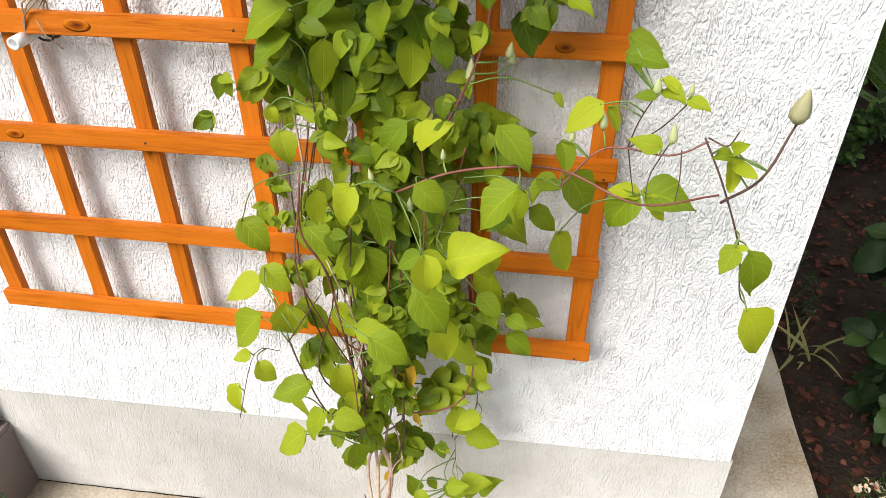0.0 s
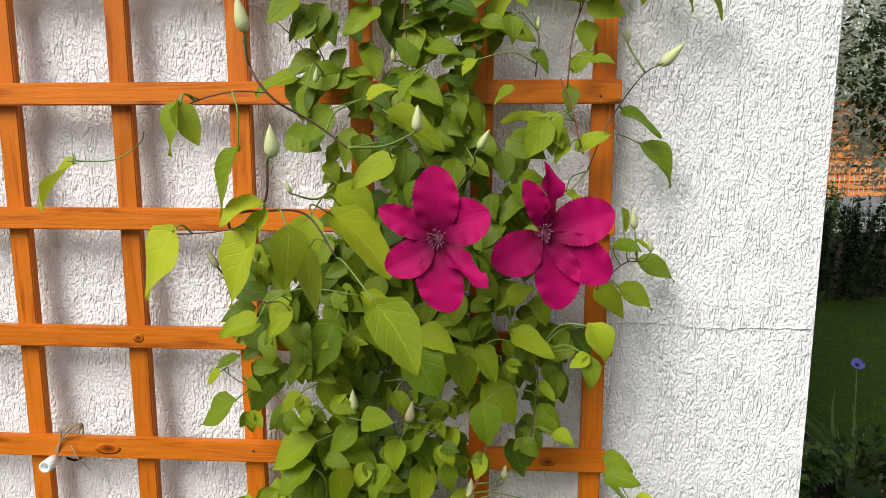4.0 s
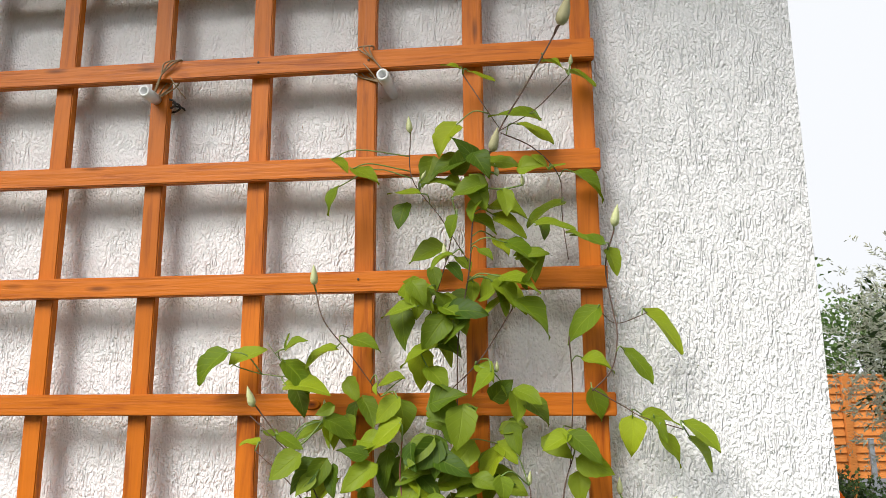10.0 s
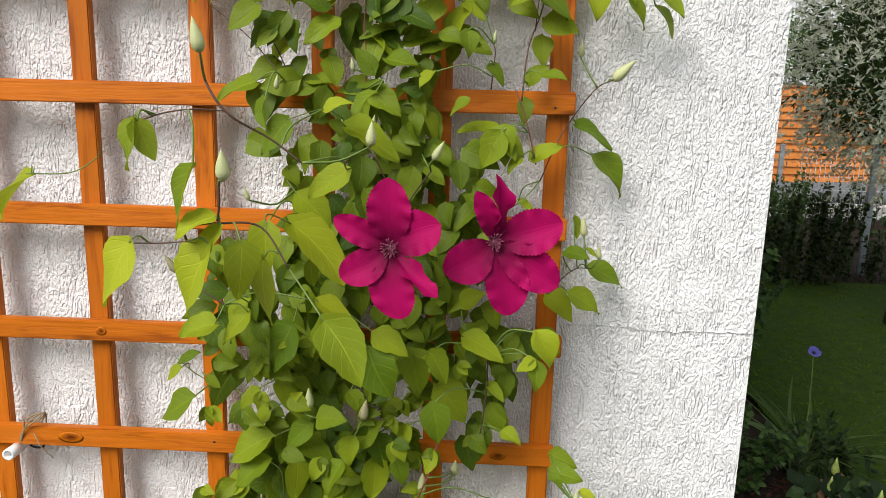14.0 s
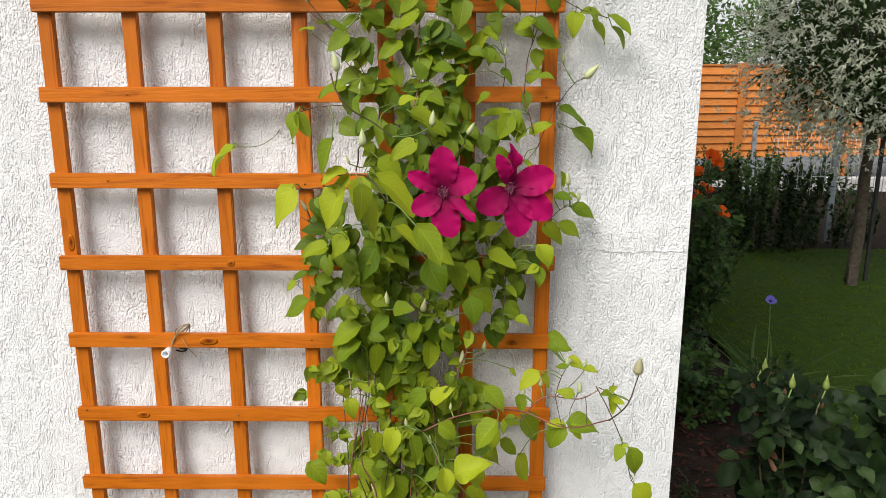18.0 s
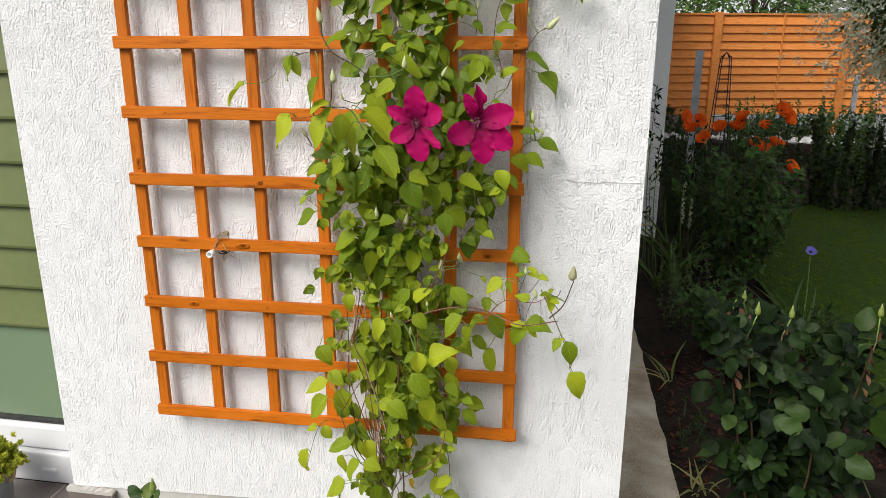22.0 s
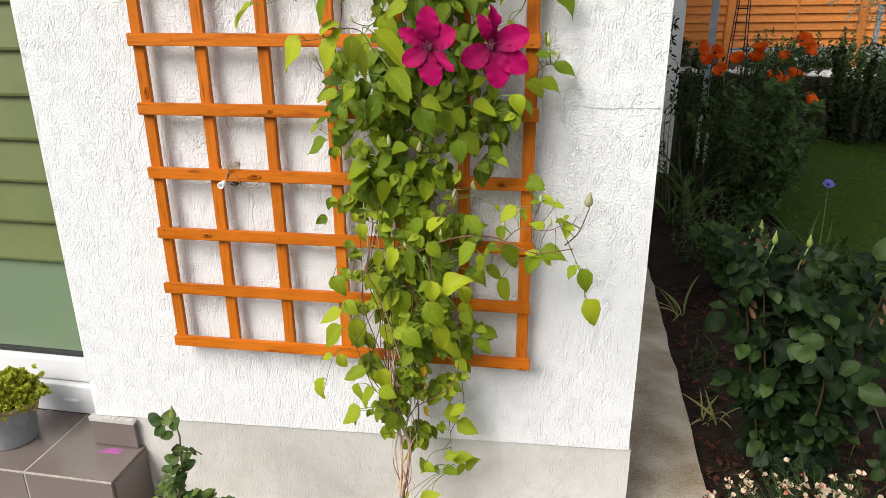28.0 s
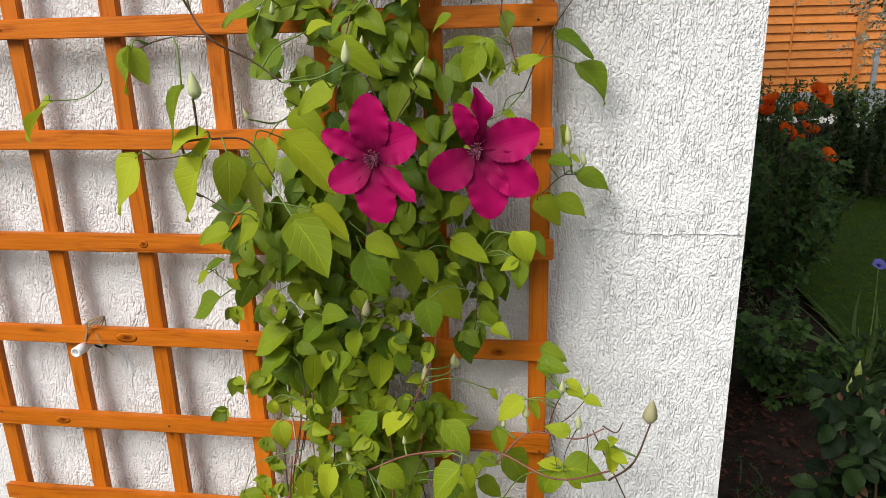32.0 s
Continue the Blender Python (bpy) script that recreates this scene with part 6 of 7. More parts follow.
BUDS_B = [
    (0.266, 1.739, 0.265, 1.757, -0.1, 0.9, 0),
    (0.12, 1.448, 0.116, 1.476, -0.346, 1.0, 0),
    (0.163, 1.354, 0.163, 1.377, -0.42, 1.1, 0),
    (0.497, 1.443, 0.521, 1.467, -0.07, 0.9, 0),
    (0.459, 1.468, 0.459, 1.487, -0.07, 0.9, 0),
    (0.358, 1.479, 0.36, 1.495, -0.09, 0.9, 0),
    (0.325, 1.605, 0.325, 1.618, -0.09, 0.9, 0),
    (0.294, 1.459, 0.295, 1.478, -0.09, 0.9, 0),
    (0.117, 1.423, 0.12, 1.439, -0.12, 0.9, 0),
    (0.226, 1.384, 0.229, 1.398, -0.12, 0.9, 0),
    (0.204, 1.445, 0.203, 1.459, -0.12, 0.9, 0),
    (0.109, 1.308, 0.105, 1.322, -0.2, 0.9, 0),
]
BUDS_C = [
    (0.476, 1.259, 0.473, 1.285, -0.07, 0.8, 0),
    (0.496, 1.232, 0.493, 1.25, -0.07, 0.9, 0),
    (0.05, 1.24, 0.04, 1.259, -0.25, 0.8, 1),
    (0.161, 1.062, 0.161, 1.088, -0.16, 1.0, 0),
    (0.223, 1.05, 0.228, 1.077, -0.16, 1.0, 1),
    (0.291, 0.947, 0.292, 0.968, -0.12, 1.0, 0),
    (0.329, 0.968, 0.332, 0.987, -0.12, 1.0, 0),
    (0.244, 1.371, 0.246, 1.395, -0.25, 1.0, 0),
    (0.297, 1.352, 0.309, 1.373, -0.15, 0.9, 0),
    (0.569, 0.985, 0.571, 1.016, -0.269, 1.2, 1),
    (0.476, 0.952, 0.475, 0.972, -0.15, 1.0, 0),
    (0.508, 0.953, 0.507, 0.968, -0.15, 0.9, 0),
]
BUDS_D = [
    (0.498, 0.906, 0.496, 0.93, -0.16, 0.9, 0),
    (0.43, 0.912, 0.428, 0.934, -0.15, 1.0, 0),
    (0.4, 0.896, 0.401, 0.913, -0.15, 1.0, 0),
    (0.235, 0.813, 0.236, 0.833, -0.18, 0.9, 0),
    (0.195, 0.847, 0.193, 0.864, -0.18, 0.9, 0),
    (0.272, 0.879, 0.272, 0.894, -0.18, 0.9, 0),
    (0.29, 0.938, 0.291, 0.967, -0.12, 0.9, 0),
    (0.332, 0.954, 0.33, 0.975, -0.1, 1.0, 0),
]
BUDS = BUDS_A + BUDS_B + BUDS_C + BUDS_D
STEMS_A = [
    (STEM, 0.0022, -0.1, [(0.412, 2.028), (0.370, 1.951), (0.335, 1.892), (0.315, 1.840), (0.301, 1.782), (0.295, 1.722), (0.281, 1.645), (0.278, 1.569), (0.275, 1.508)]),
    (STEM, 0.0018, -0.09, [(0.467, 1.771), (0.455, 1.728), (0.460, 1.676), (0.463, 1.645), (0.455, 1.607), (0.432, 1.582)]),
    (STEM, 0.0014, -0.09, [(0.221, 1.903), (0.222, 1.846), (0.259, 1.792), (0.294, 1.734)]),
    (STEM, 0.0014, -0.09, [(0.421, 1.966), (0.379, 1.922), (0.335, 1.895)]),
    (STEM, 0.0014, -0.08, [(0.287, 1.985), (0.314, 1.935), (0.335, 1.900)]),
    (STEM, 0.0014, -0.08, [(0.335, 1.897), (0.375, 1.875), (0.405, 1.842), (0.407, 1.791), (0.412, 1.737)]),
    (STEM, 0.0016, -0.09, [(0.102, 1.712), (0.118, 1.668), (0.149, 1.628), (0.184, 1.577)]),
]
STEMS_B = [
    (STEM, 0.0018, -0.09, [(0.029, 1.566), (0.063, 1.527), (0.103, 1.487)]),
    (STEM_GREEN, 0.0012, -0.08, [(0.031, 1.605), (0.066, 1.605), (0.036, 1.645)]),
    (STEM, 0.0016, -0.08, [(0.409, 1.645), (0.411, 1.582), (0.405, 1.496)]),
    (STEM, 0.0014, -0.08, [(0.433, 1.585), (0.469, 1.564), (0.487, 1.553), (0.529, 1.540)]),
    (STEM, 0.0013, -0.07, [(0.443, 1.681), (0.465, 1.661), (0.500, 1.671)]),
    (STEM, 0.0018, -0.09, [(0.233, 1.632), (0.243, 1.671), (0.266, 1.737), (0.280, 1.792)]),
    (STEM, 0.0016, -0.09, [(0.345, 1.677), (0.306, 1.619), (0.267, 1.581)]),
]
STEMS_C = [
    (STEM, 0.0018, -0.09, [(0.392, 1.417), (0.397, 1.474), (0.409, 1.511)]),
    (STEM, 0.0016, -0.08, [(0.419, 1.326), (0.441, 1.378), (0.474, 1.430), (0.495, 1.444)]),
    (STEM, 0.0016, -0.09, [(0.245, 1.402), (0.228, 1.441), (0.199, 1.493)]),
    (STEM, 0.0016, -0.09, [(0.357, 1.429), (0.360, 1.467), (0.358, 1.479)]),
    (STEM_RED, 0.0022, -0.12, [(0.204, 1.385), (0.217, 1.442), (0.214, 1.491), (0.217, 1.528)]),
    (STEM, 0.0016, -0.09, [(0.132, 1.427), (0.106, 1.480), (0.079, 1.512), (0.025, 1.555)]),
    (STEM, 0.0014, -0.1, [(0.122, 1.434), (0.082, 1.479), (0.035, 1.515)]),
]
STEMS_D = [
    (STEM, 0.0024, -0.3, [(0.102, 1.447), (0.111, 1.423), (0.130, 1.398), (0.160, 1.378), (0.188, 1.357)]),
    (STEM, 0.0014, -0.33, [(0.055, 1.392), (0.081, 1.399), (0.111, 1.403), (0.133, 1.402)]),
    (STEM_GREEN, 0.0011, -0.36, [(-0.021, 1.348), (0.007, 1.348), (0.031, 1.361), (0.042, 1.372)]),
    (STEM, 0.0014, -0.33, [(0.043, 1.283), (0.074, 1.286), (0.104, 1.292)]),
    (STEM, 0.0022, -0.4, [(0.156, 1.349), (0.155, 1.334), (0.151, 1.321)]),
    (STEM, 0.0024, -0.32, [(0.095, 1.276), (0.091, 1.294), (0.100, 1.303), (0.123, 1.305), (0.155, 1.300), (0.182, 1.264)]),
    (STEM, 0.0018, -0.13, [(0.228, 1.355), (0.247, 1.311), (0.259, 1.280)]),
]
STEMS_E = [
    (STEM, 0.0018, -0.13, [(0.293, 1.337), (0.269, 1.302), (0.262, 1.280)]),
    (STEM, 0.0014, -0.07, [(0.442, 1.192), (0.468, 1.216), (0.487, 1.221)]),
    (STEM_RED, 0.0018, -0.08, [(0.413, 1.345), (0.399, 1.397), (0.386, 1.429)]),
    (STEM, 0.0018, -0.12, [(0.366, 1.125), (0.364, 1.058), (0.359, 1.016)]),
    (STEM, 0.0016, -0.2, [(0.076, 1.191), (0.048, 1.207), (0.025, 1.220)]),
    (STEM_GREEN, 0.0014, -0.1, [(0.026, 1.056), (-0.000, 1.069), (-0.026, 1.091)]),
    (STEM_RED, 0.0028, -0.2, [(0.224, 0.844), (0.278, 0.872), (0.341, 0.893), (0.397, 0.881), (0.470, 0.864), (0.546, 0.869)]),
]
STEMS_F = [
    (STEM, 0.0024, -0.26, [(0.530, 0.903), (0.555, 0.935), (0.572, 0.981)]),
    (STEM_RED, 0.0022, -0.17, [(0.393, 0.858), (0.434, 0.895), (0.494, 0.901), (0.528, 0.920)]),
    (STEM, 0.0018, -0.18, [(0.526, 0.925), (0.542, 0.923), (0.550, 0.937)]),
    (STEM, 0.0018, -0.24, [(0.511, 0.951), (0.533, 0.911), (0.561, 0.846), (0.577, 0.786), (0.589, 0.766)]),
    (STEM, 0.0016, -0.15, [(0.458, 0.887), (0.465, 0.918), (0.476, 0.952)]),
    (STEM, 0.0015, -0.15, [(0.460, 0.888), (0.488, 0.917), (0.508, 0.953)]),
    (STEM, 0.0014, -0.14, [(0.460, 0.882), (0.466, 0.855), (0.472, 0.831)]),
]
STEMS_G = [
    (STEM, 0.0012, -0.17, [(0.497, 0.911), (0.482, 0.873), (0.480, 0.849)]),
    (STEM, 0.0013, -0.16, [(0.509, 0.897), (0.511, 0.870), (0.510, 0.846)]),
    (STEM, 0.0018, -0.06, [(0.193, 0.428), (0.264, 0.405), (0.266, 0.308)]),
    (STEM, 0.0018, -0.06, [(0.298, 0.451), (0.303, 0.390), (0.269, 0.303)]),
    (STEM_GREEN, 0.0012, -0.07, [(0.270, 0.310), (0.273, 0.254), (0.280, 0.211)]),
    (STEM_RED, 0.0026, -0.2, [(0.125, 0.866), (0.119, 0.794), (0.140, 0.742), (0.147, 0.666), (0.155, 0.552), (0.157, 0.418)]),
    (STEM, 0.0022, -0.2, [(0.075, 0.610), (0.093, 0.573), (0.124, 0.504), (0.154, 0.487)]),
]
STEMS_H = [
    (STEM, 0.0016, -0.22, [(0.085, 0.629), (0.121, 0.693), (0.141, 0.724)]),
    (STEM, 0.0012, -0.2, [(-0.010, 0.464), (0.012, 0.550), (0.034, 0.589), (0.071, 0.609)]),
    (STEM, 0.0022, -0.13, [(0.122, 0.931), (0.124, 0.884), (0.115, 0.834)]),
    (STEM, 0.0022, -0.13, [(0.134, 0.925), (0.138, 0.865), (0.139, 0.806)]),
    (STEM_RED, 0.0026, -0.13, [(0.312, 1.029), (0.302, 0.978), (0.273, 0.908), (0.248, 0.866)]),
    (STEM, 0.0018, -0.15, [(0.126, 0.816), (0.149, 0.780), (0.181, 0.743), (0.201, 0.729)]),
    (STEM, 0.0018, -0.13, [(0.249, 0.907), (0.236, 0.879), (0.222, 0.843)]),
]
STEMS_I = [
    (STEM, 0.0016, -0.13, [(0.286, 0.826), (0.267, 0.779), (0.253, 0.746)]),
]
STEMS = STEMS_A + STEMS_B + STEMS_C + STEMS_D + STEMS_E + STEMS_F + STEMS_G + STEMS_H + STEMS_I



def vine_blade(rng):
    """A clematis leaflet: broad, heart-shaped at the stalk, drawn out at the tip, with an uneven waved margin."""
    verts, uvs, faces = [], [], []
    across, stations = 2, 11
    cols = 2 * across + 1
    wide, fold, droop = rng.uniform(0.33, 0.42), rng.uniform(0.10, 0.42), rng.uniform(0.08, 0.34)
    bend, ph, wave = rng.uniform(-0.07, 0.07), rng.uniform(0, 6.3), rng.uniform(0.03, 0.08)
    lobes = [(rng.uniform(0.3, 0.65), rng.uniform(0.0, 0.16)) for _ in range(2)]
    for i in range(stations):
        s = (i / (stations - 1)) ** 0.9
        base = (s / 0.34) ** 0.5 * max(0.0, (1 - s) / 0.66) ** 1.0
        for k in range(cols):
            u = (k - across) / across
            at, deep = lobes[0 if u < 0 else 1]
            hw = wide * base * (1 - deep * math.exp(-((s - at) / 0.07) ** 2) + 0.03 * math.sin(23 * s + ph))
            y = s - 0.10 * abs(u) ** 1.5 * (1 - s) ** 5
            z = fold * abs(u) * hw - droop * s * s + wave * math.sin(6 * s + ph + 2.2 * u) * abs(u)
            verts.append((u * hw + bend * math.sin(math.pi * s), y, z))
            uvs.append((0.5 + u / 2, s))
    for i in range(stations - 1):
        for k in range(cols - 1):
            a = i * cols + k
            faces.append((a, a + 1, a + cols + 1, a + cols))
    return np.array(verts), faces, np.array(uvs)


VINE_RNG = random.Random(151)
VINE_BLADES = [vine_blade(VINE_RNG) for _ in range(14)]
VINE_MESH, VINE_YOUNG_MESH = shared(VINE_BLADES, "leaf"), shared(VINE_BLADES, "leaf")
YELLOW_MESH = shared(blades(152, 3, wide=0.30, fold=0.4, curl=0.4, wave=0.08, ovate=True), "leaf")


def lie(x0, z0, x1, z1, y, show, rng):
    """The pose of a leaf of which only a share of the width faces out."""
    foot, tip = Vector((x0, y, z0)), Vector((x1, y - rng.uniform(0.0, 0.02), z1))
    way = tip - foot
    turned = math.acos(0.3 + 0.65 * min(1.0, show))
    side = way.cross(Vector((0, -1, 0))).normalized()
    side = side if side.z > 0 else -side
    face = Vector((0, -1, 0.25)) * math.cos(turned) + side * math.sin(turned)
    return frame_of(foot, way, face + aim(rng, 0.16), way.length * (0.9 if y > -0.2 else 1.0), 0.97)


def build_clematis():
    rng = random.Random(161)
    vine = thing("clematis", (0.16, -0.34, -0.05), "climbing clematis with light green leaves, pale buds and two magenta flowers", "climbing plant")
    o = Matrix.Translation(-vine.location)
    i = 0
    for rows in SHOOTS:
        for row in rows:
            young = row[1] < 0.97 or row[4] < -0.2
            ob = new("leaf", (VINE_YOUNG_MESH if young else VINE_MESH)[i % len(VINE_MESH)])
            if not ob.data.materials:
                ob.data.materials.append(VINE_LEAF if young else VINE_OLD)
            ob.parent, ob.matrix_basis = vine, o @ lie(*row, rng)
            i += 1
    for k, row in enumerate(YELLOW_LEAVES):
        ob = new("leaf", YELLOW_MESH[k % 3])
        if not ob.data.materials:
            ob.data.materials.append(VINE_YELLOW)
        ob.parent, ob.matrix_basis = vine, o @ lie(*row, rng)
        tagged(ob, "yellowed withering leaf")
    # inner foliage between the shoots, in greens darkened as shade in the gaps
    mats = []
    while len(mats) < 1150:
        z = rng.uniform(0.27, 1.62)
        mid = 0.20 + 0.03 * math.sin(z * 6.0)
        half = 0.16 + 0.025 * math.sin(z * 11 + 1) if z < 1.3 else 0.14
        if z < 0.62:
            mid, half = 0.185, max(0.03, 0.05 + (z - 0.36) * 0.36)
            if z < 0.42 and rng.random() < 0.6:
                continue
        x = mid + max(-1.05, min(1.05, rng.gauss(0, 0.6))) * half
        if z > 1.3 and rng.random() < 0.62 + 1.4 * max(0, z - 1.40):
            continue
        if noise.noise((x * 11, z * 9, 4.0)) < (-0.22 if 1.05 < z < 1.45 else -0.04) + 0.12 * abs(x - mid) / half:
            continue
        y = -rng.uniform(0.062, 0.118)
        a = rng.gauss(-1.5, 0.9)
        way = Vector((math.cos(a), -0.45, math.sin(a)))
        mats.append(o @ frame_of((x, y, z), way, Vector((0, -1, 0.6)) + aim(rng, 0.6), rng.uniform(0.022, 0.046), 0.95))
    while len(mats) < 1215:
        z = rng.uniform(1.42, 1.88)
        x = 0.295 + rng.gauss(0, 0.045) if z > 1.62 else 0.27 + rng.gauss(0, 0.09)
        if noise.noise((x * 14, z * 12, 2.0)) < 0.0 or not 0.08 < x < 0.44:
            continue
        a = rng.gauss(-1.2, 1.2)
        way = Vector((math.cos(a), -0.45, math.sin(a)))
        mats.append(o @ frame_of((x, -rng.uniform(0.07, 0.12), z), way, Vector((0, -1, 0.9)) + aim(rng, 0.6), rng.uniform(0.026, 0.048), 0.95))
    joined("inner_foliage", VINE_BLADES, [m for m in mats if m.translation.z + vine.location.z > 0.97], VINE_SHADE_FILL, vine)
    joined("young_inner_foliage", VINE_BLADES, [m for m in mats if m.translation.z + vine.location.z <= 0.97], VINE_YOUNG_SHADE_FILL, vine)
    small = []
    while len(small) < 560:
        z = rng.uniform(0.36, 1.16)
        half = 0.15 if z > 0.62 else max(0.04, 0.06 + (z - 0.36) * 0.34)
        x = (0.20 + 0.03 * math.sin(z * 6.0) if z > 0.62 else 0.185) + max(-1.1, min(1.1, rng.gauss(0, 0.62))) * half
        if noise.noise((x * 13, z * 11, 9.0)) < 0.02:
            continue
        foot, a = Vector((x, -rng.uniform(0.10, 0.17), z)), rng.gauss(-1.4, 1.0)
        for turn in (-0.9, 0.0, 0.9):
            way = Vector((math.cos(a + turn), -0.5, math.sin(a + turn) - 0.1))
            small.append(o @ frame_of(foot, way, Vector((0, -1, 0.8)) + aim(rng, 0.5), rng.uniform(0.013, 0.030), 0.95))
    joined("fresh_foliage", VINE_BLADES, small, VINE_YOUNG_SHADE_FILL, vine, "small fresh leaflets in threes")
    for material, r, y, line in STEMS:
        pts = [(x, y + 0.012 * math.sin(7 * k + 30 * x), z) for k, (x, z) in enumerate(line)]
        tube("stem", [o @ Vector(p) for p in pts], r * 0.55, r * 0.4, material, vine, 6, 6)
    # leaf stalks, each back to the nearest stem
    spine = [Vector((0.185 + 0.06 * math.sin(z * 8 + k), -0.095, z)) for z in np.arange(0.35, 1.5, 0.03) for k in (0, 2)]
    for _, _, y, line in STEMS:
        spine += curve([(x, y + 0.012 * math.sin(7 * k + 30 * x), z) for k, (x, z) in enumerate(line)], 6)
    def stalk(tip, away, r):
        near = min(spine, key=lambda p: (p - tip).length + 0.35 * max(0.0, -(p - tip).dot(away)) + 0.3 * max(0.0, p.z - tip.z))
        mid = tip.lerp(near, 0.45) + away * 0.15 * (near - tip).length + Vector((0, -0.004, 0.004))
        return [tuple(o @ near), tuple(o @ mid), tuple(o @ tip)], r * 1.2, r
    stalks = []
    for rows in SHOOTS:
        for x0, z0, x1, z1, y, _ in rows:
            stalks.append(stalk(Vector((x0, y, z0)), Vector((x0 - x1, 0.005, z0 - z1)).normalized(), 0.0008))
    many_tubes("petiole_tangle", stalks, STEM_GREEN, vine, 4, 4)
    # old woody stems at the foot
    for k in range(5):
        a = rng.uniform(-1, 1)
        s = Vector((0.004 * a, 0.004 * rng.uniform(-1, 1), 0))
        pts = [Vector((0.156 + 0.012 * a, -0.362, -0.06)), Vector((0.170, -0.31, 0.03)) + s, Vector((0.174, -0.24, 0.11)) + s,
               Vector((0.170, -0.18, 0.18)) + s * 2, Vector((0.172 + 0.012 * a, -0.13, 0.29)), Vector((0.18 + 0.045 * a, -0.11, 0.45)),
               Vector((0.19 + 0.10 * a + rng.uniform(-0.03, 0.03), -0.10, 0.72 + 0.3 * rng.random()))]
        pts = pts[:4] + [p + Vector((rng.uniform(-0.018, 0.018), 0, 0)) for q in zip(pts[4:], [p.lerp(n, 0.5) for p, n in zip(pts[4:], pts[5:])] + [None]) for p in q if p]
        if k > 2:
            pts = pts[3:]
        tube("woody_stem", [o @ p for p in pts], 0.0062 if k == 0 else rng.uniform(0.0022, 0.0036), 0.0020 if k == 0 else 0.0012, STEM if k in (3, 5) else WOODY, vine, 7, 6,
             "pale shredding woody stem" if k == 0 else "")
    for k in range(16):
        z = rng.uniform(0.10, 0.30)
        p = Vector((0.172 + rng.uniform(-0.012, 0.012), -0.235 + (z - 0.11) * 0.55 + rng.uniform(-0.012, 0.004), z))
        q = p + Vector((rng.uniform(-0.03, 0.03), rng.uniform(-0.02, 0.03), rng.uniform(0.05, 0.13)))
        tube("bark_strand", [o @ p, o @ (p.lerp(q, 0.5) + aim(rng, 0.012)), o @ q], 0.0014, 0.0007, WOODY if k % 3 else STEM_RED, vine, 5, 4)
    for k in range(11):
        x, z = rng.uniform(0.08, 0.30), rng.uniform(0.34, 0.5)
        pts = [Vector((0.15 + 0.3 * (x - 0.15), -0.11, z))]
        for n in range(4):
            pts.append(Vector((x + rng.uniform(-0.02, 0.02), -rng.uniform(0.08, 0.17), z + 0.12 * (n + 1))))
        tube("stem", [o @ p for p in pts], 0.0013, 0.0009, STEM if k % 3 else STEM_RED, vine, 5, 5)
    for k in range(26):
        a = rng.uniform(-1, 1)
        z = rng.uniform(0.30, 0.55)
        p = Vector((0.165 + 0.05 * a, -0.115 + rng.uniform(-0.03, 0.02), z))
        q = p + Vector((rng.uniform(-0.05, 0.05), rng.uniform(-0.03, 0.02), rng.uniform(0.05, 0.2)))
        tube("stem", [o @ p, o @ (p.lerp(q, 0.5) + aim(rng, 0.02)), o @ q], 0.0013, 0.0009, STEM_RED if k % 2 else WOODY, vine, 5, 4)
    # buds
    prof = [(0.02, 0), (0.10, 0.03), (0.19, 0.16), (0.20, 0.32), (0.16, 0.55), (0.09, 0.78), (0.03, 0.94), (0.004, 1.0)]
    pale, ripe = lathe("bud", prof, 12, 0.07), lathe("bud", prof, 12, 0.08)
    pale.materials.append(BUD)
    ripe.materials.append(BUD_DARK)
    for x0, z0, x1, z1, y, full, dark in BUDS:
        a, b = Vector((x0, y, z0)), Vector((x1, y - 0.004, z1))
        way = b - a
        ob = new("bud", ripe if dark else pale)
        turn = way.to_track_quat("Z", "Y").to_matrix().to_4x4()
        ob.parent, ob.matrix_basis = vine, o @ Matrix.Translation(a) @ turn @ Matrix.Diagonal((way.length * full, way.length * full, way.length, 1))
        line, r0, r1 = stalk(a, -way.normalized(), 0.001)
        tube("bud_stalk", line, r0, r1, STEM_GREEN if not dark else STEM, vine, 5, 4)
    # two open flowers
    wide = blades(171, 6, wide=0.34, fold=0.26, curl=0.14, wave=0.016, peak=0.56, blunt=0.58, across=4, stations=34, teeth=0.03, ripple=26)
    slim = blades(172, 2, wide=0.16, fold=0.7, curl=0.1, wave=0.06, peak=0.55, blunt=0.6, across=3, stations=12, teeth=0.06, ripple=12)
    wide, slim = shared(wide, "petal"), shared(slim, "petal")
    # direction of each petal as a clock angle, its length, its forward lean, and its breadth
    left_flower = [(92, 0.070, 0.50, 0.95), (153, 0.062, 0.40, 0.66), (28, 0.056, 0.45, 1.25), (213, 0.056, 0.28, 0.98), (281, 0.069, 0.14, 0.98), (321, 0.067, 0.25, 0)]
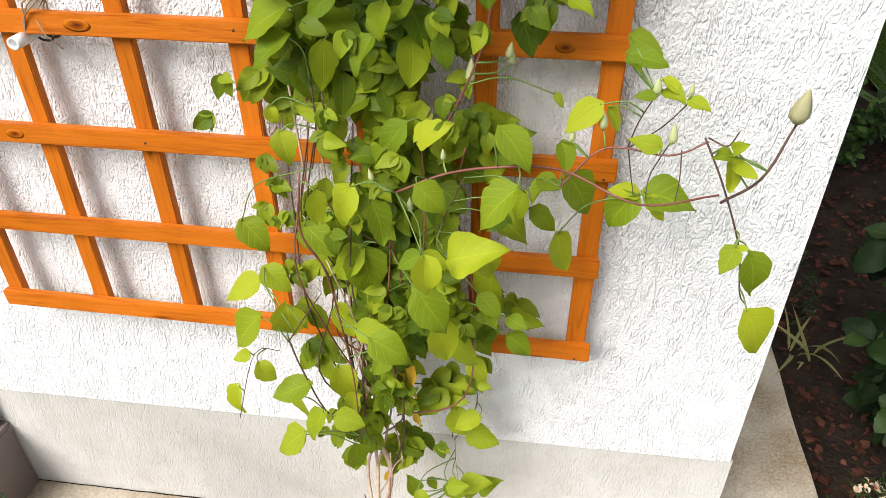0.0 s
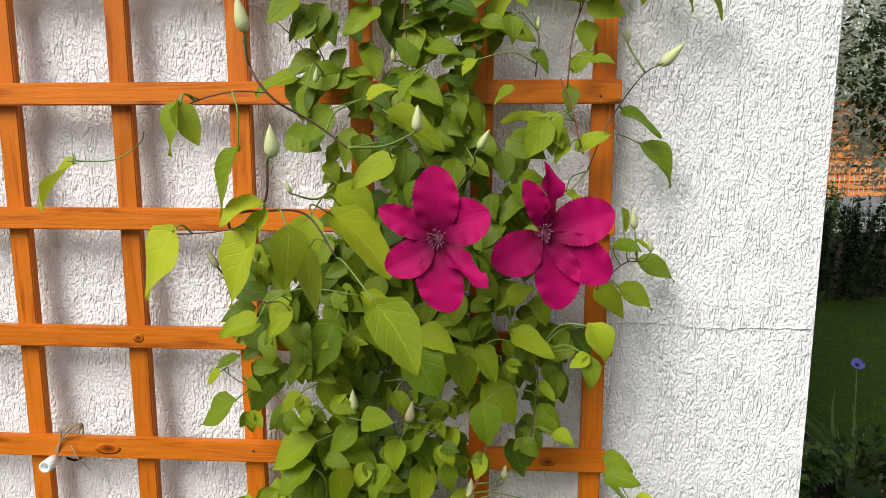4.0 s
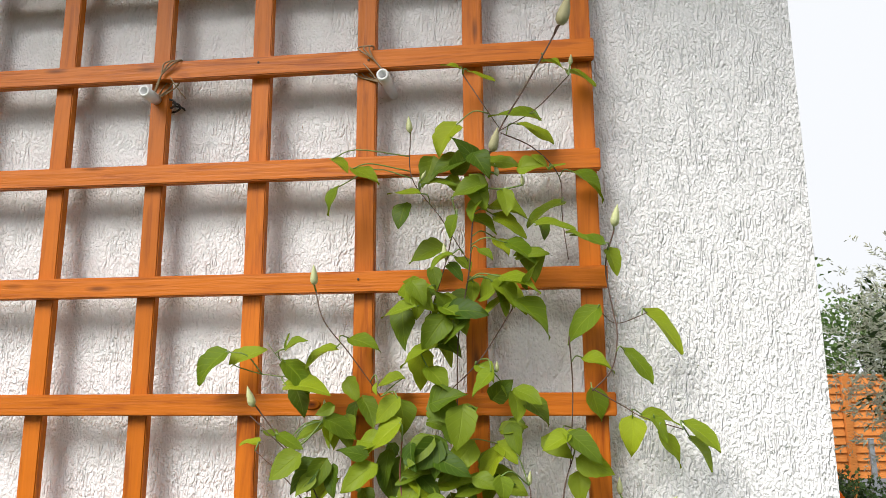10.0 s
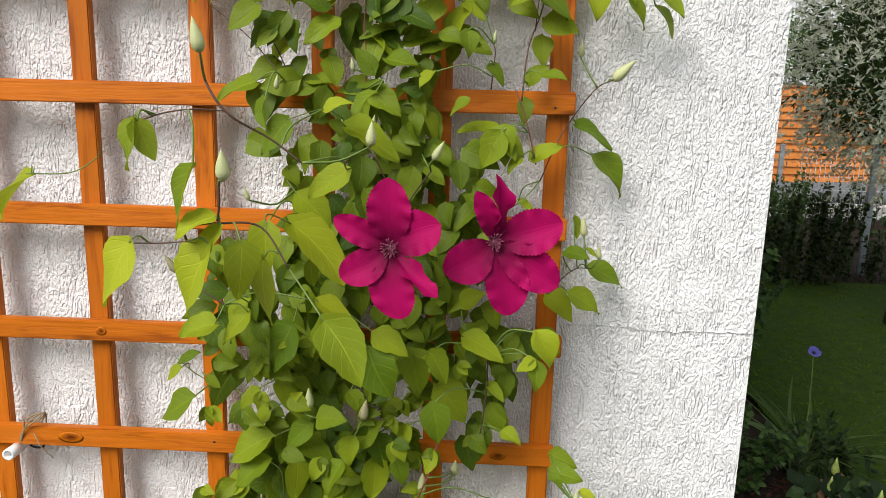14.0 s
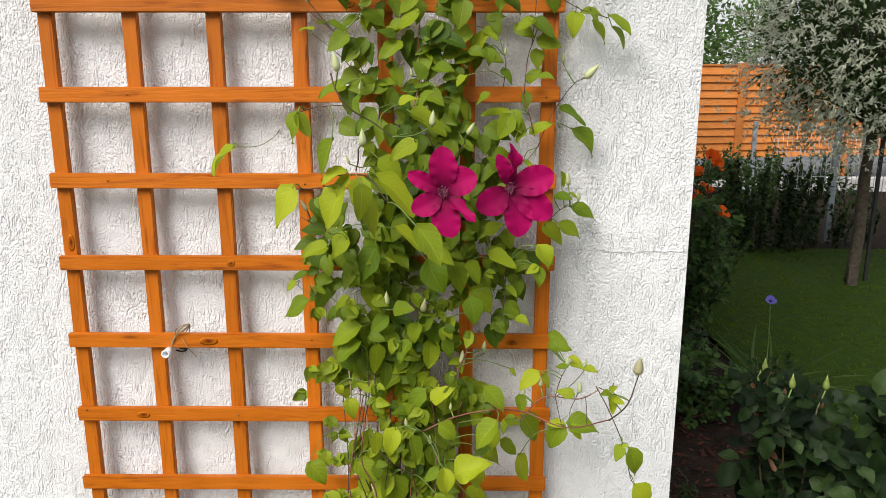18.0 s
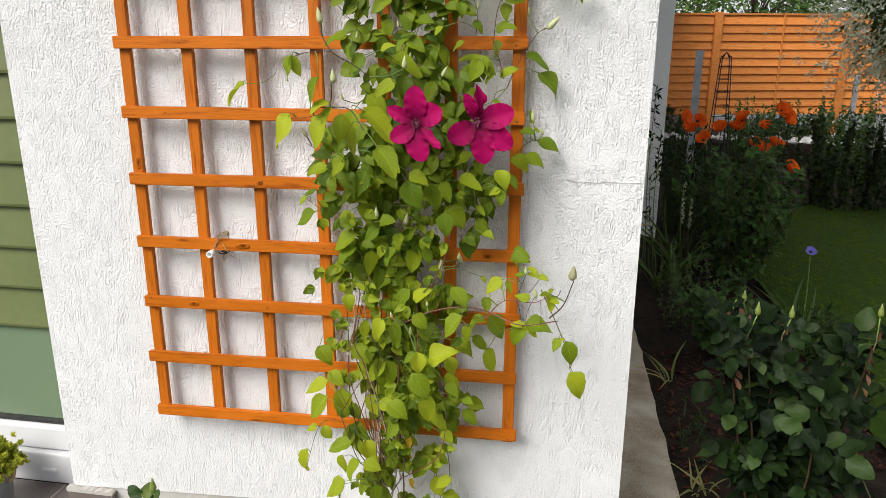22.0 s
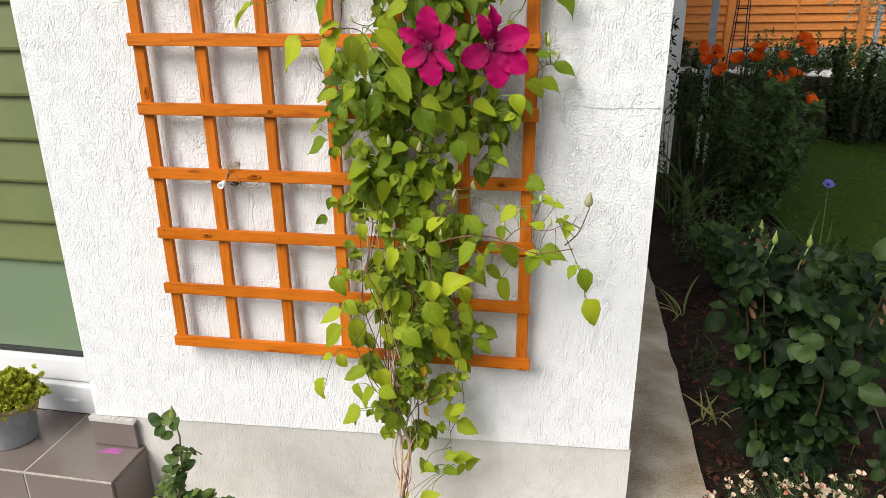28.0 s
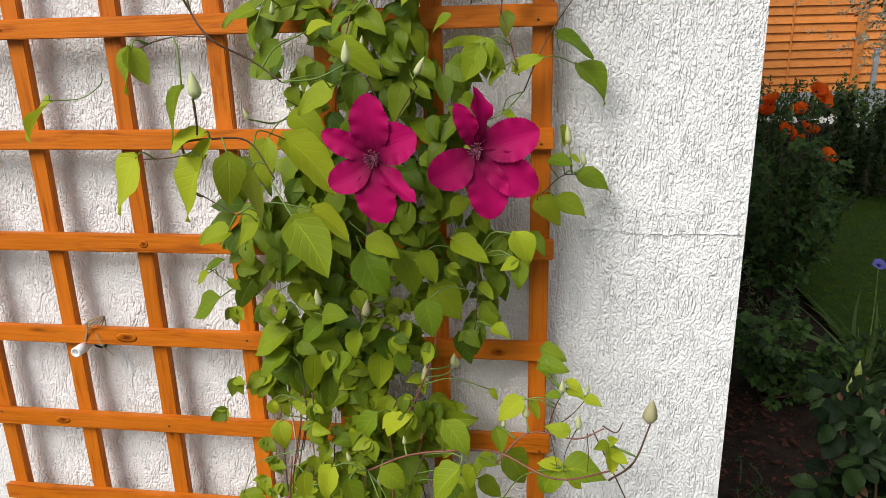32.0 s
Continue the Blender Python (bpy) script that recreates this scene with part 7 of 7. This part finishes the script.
    right_flower = [(17, 0.074, 0.30, 1.0), (326, 0.083, 0.15, 0.84), (283, 0.080, 0.10, 0.9), (213, 0.063, 0.25, 1.12), (113, 0.060, 0.65, 0.62), (89, 0.074, 0.40, 0)]
    for (x, y, z), petals_of, tilt in (((0.261, -0.218, 1.266), left_flower, -3), ((0.367, -0.150, 1.264), right_flower, 6)):
        heart = part("flower", lathe("flower", [(0.004, -0.006), (0.007, -0.002), (0.0065, 0.003), (0.003, 0.006)], 10), STAMEN, vine, "open magenta clematis flower")
        heart.matrix_basis = o @ Matrix.Translation((x, y, z)) @ pose(0, 0, 0, 80, 0, tilt)
        for k, (angle, long, lean, broad) in enumerate(petals_of):
            form = broad == 0
            a = radians(angle)
            way = Vector((math.cos(a), math.sin(a), lean))
            ob = new("petal", slim[k % 2] if form else wide[k % 6])
            if not ob.data.materials:
                ob.data.materials.append(MAGENTA)
            face = Vector((0, 0, 1)) - Vector((way.x, way.y, 0)) * lean + (Vector((0.9, 0, 0)) if form else Vector())
            ob.parent, ob.matrix_basis = heart, frame_of(Vector((math.cos(a), math.sin(a), 0)) * 0.003 + Vector((0, 0, 0.0006 * k)), way, face, long, 1.0 if form else broad)
        for k in range(26):
            a = 6.283 * k / 26 + rng.uniform(-0.1, 0.1)
            r = rng.uniform(0.004, 0.011)
            top = Vector((math.cos(a) * r, math.sin(a) * r, rng.uniform(0.010, 0.016)))
            tube("stamen", [(math.cos(a) * 0.003, math.sin(a) * 0.003, 0.002), tuple(top * 0.6), tuple(top)], 0.0005, 0.0008, STAMEN, heart, 4, 2)
        tube("flower_stalk", [o @ Vector((x, y + 0.006, z)), o @ Vector((x + 0.01, y + 0.05, z + 0.02)), o @ Vector((x + 0.02, -0.08, z - 0.03))], 0.002, 0.0018, STEM, vine, 6, 4)


# ---- build ----
build_ground()
build_house()
build_door()
build_steps()
build_bucket()
build_trellis()
build_spacers()
build_fence()
build_obelisk()
build_willow()
build_far_trees()
build_poppies()
build_side_garden()
build_mulch()
build_grass()
build_broom()
build_front_plants()
build_clematis()
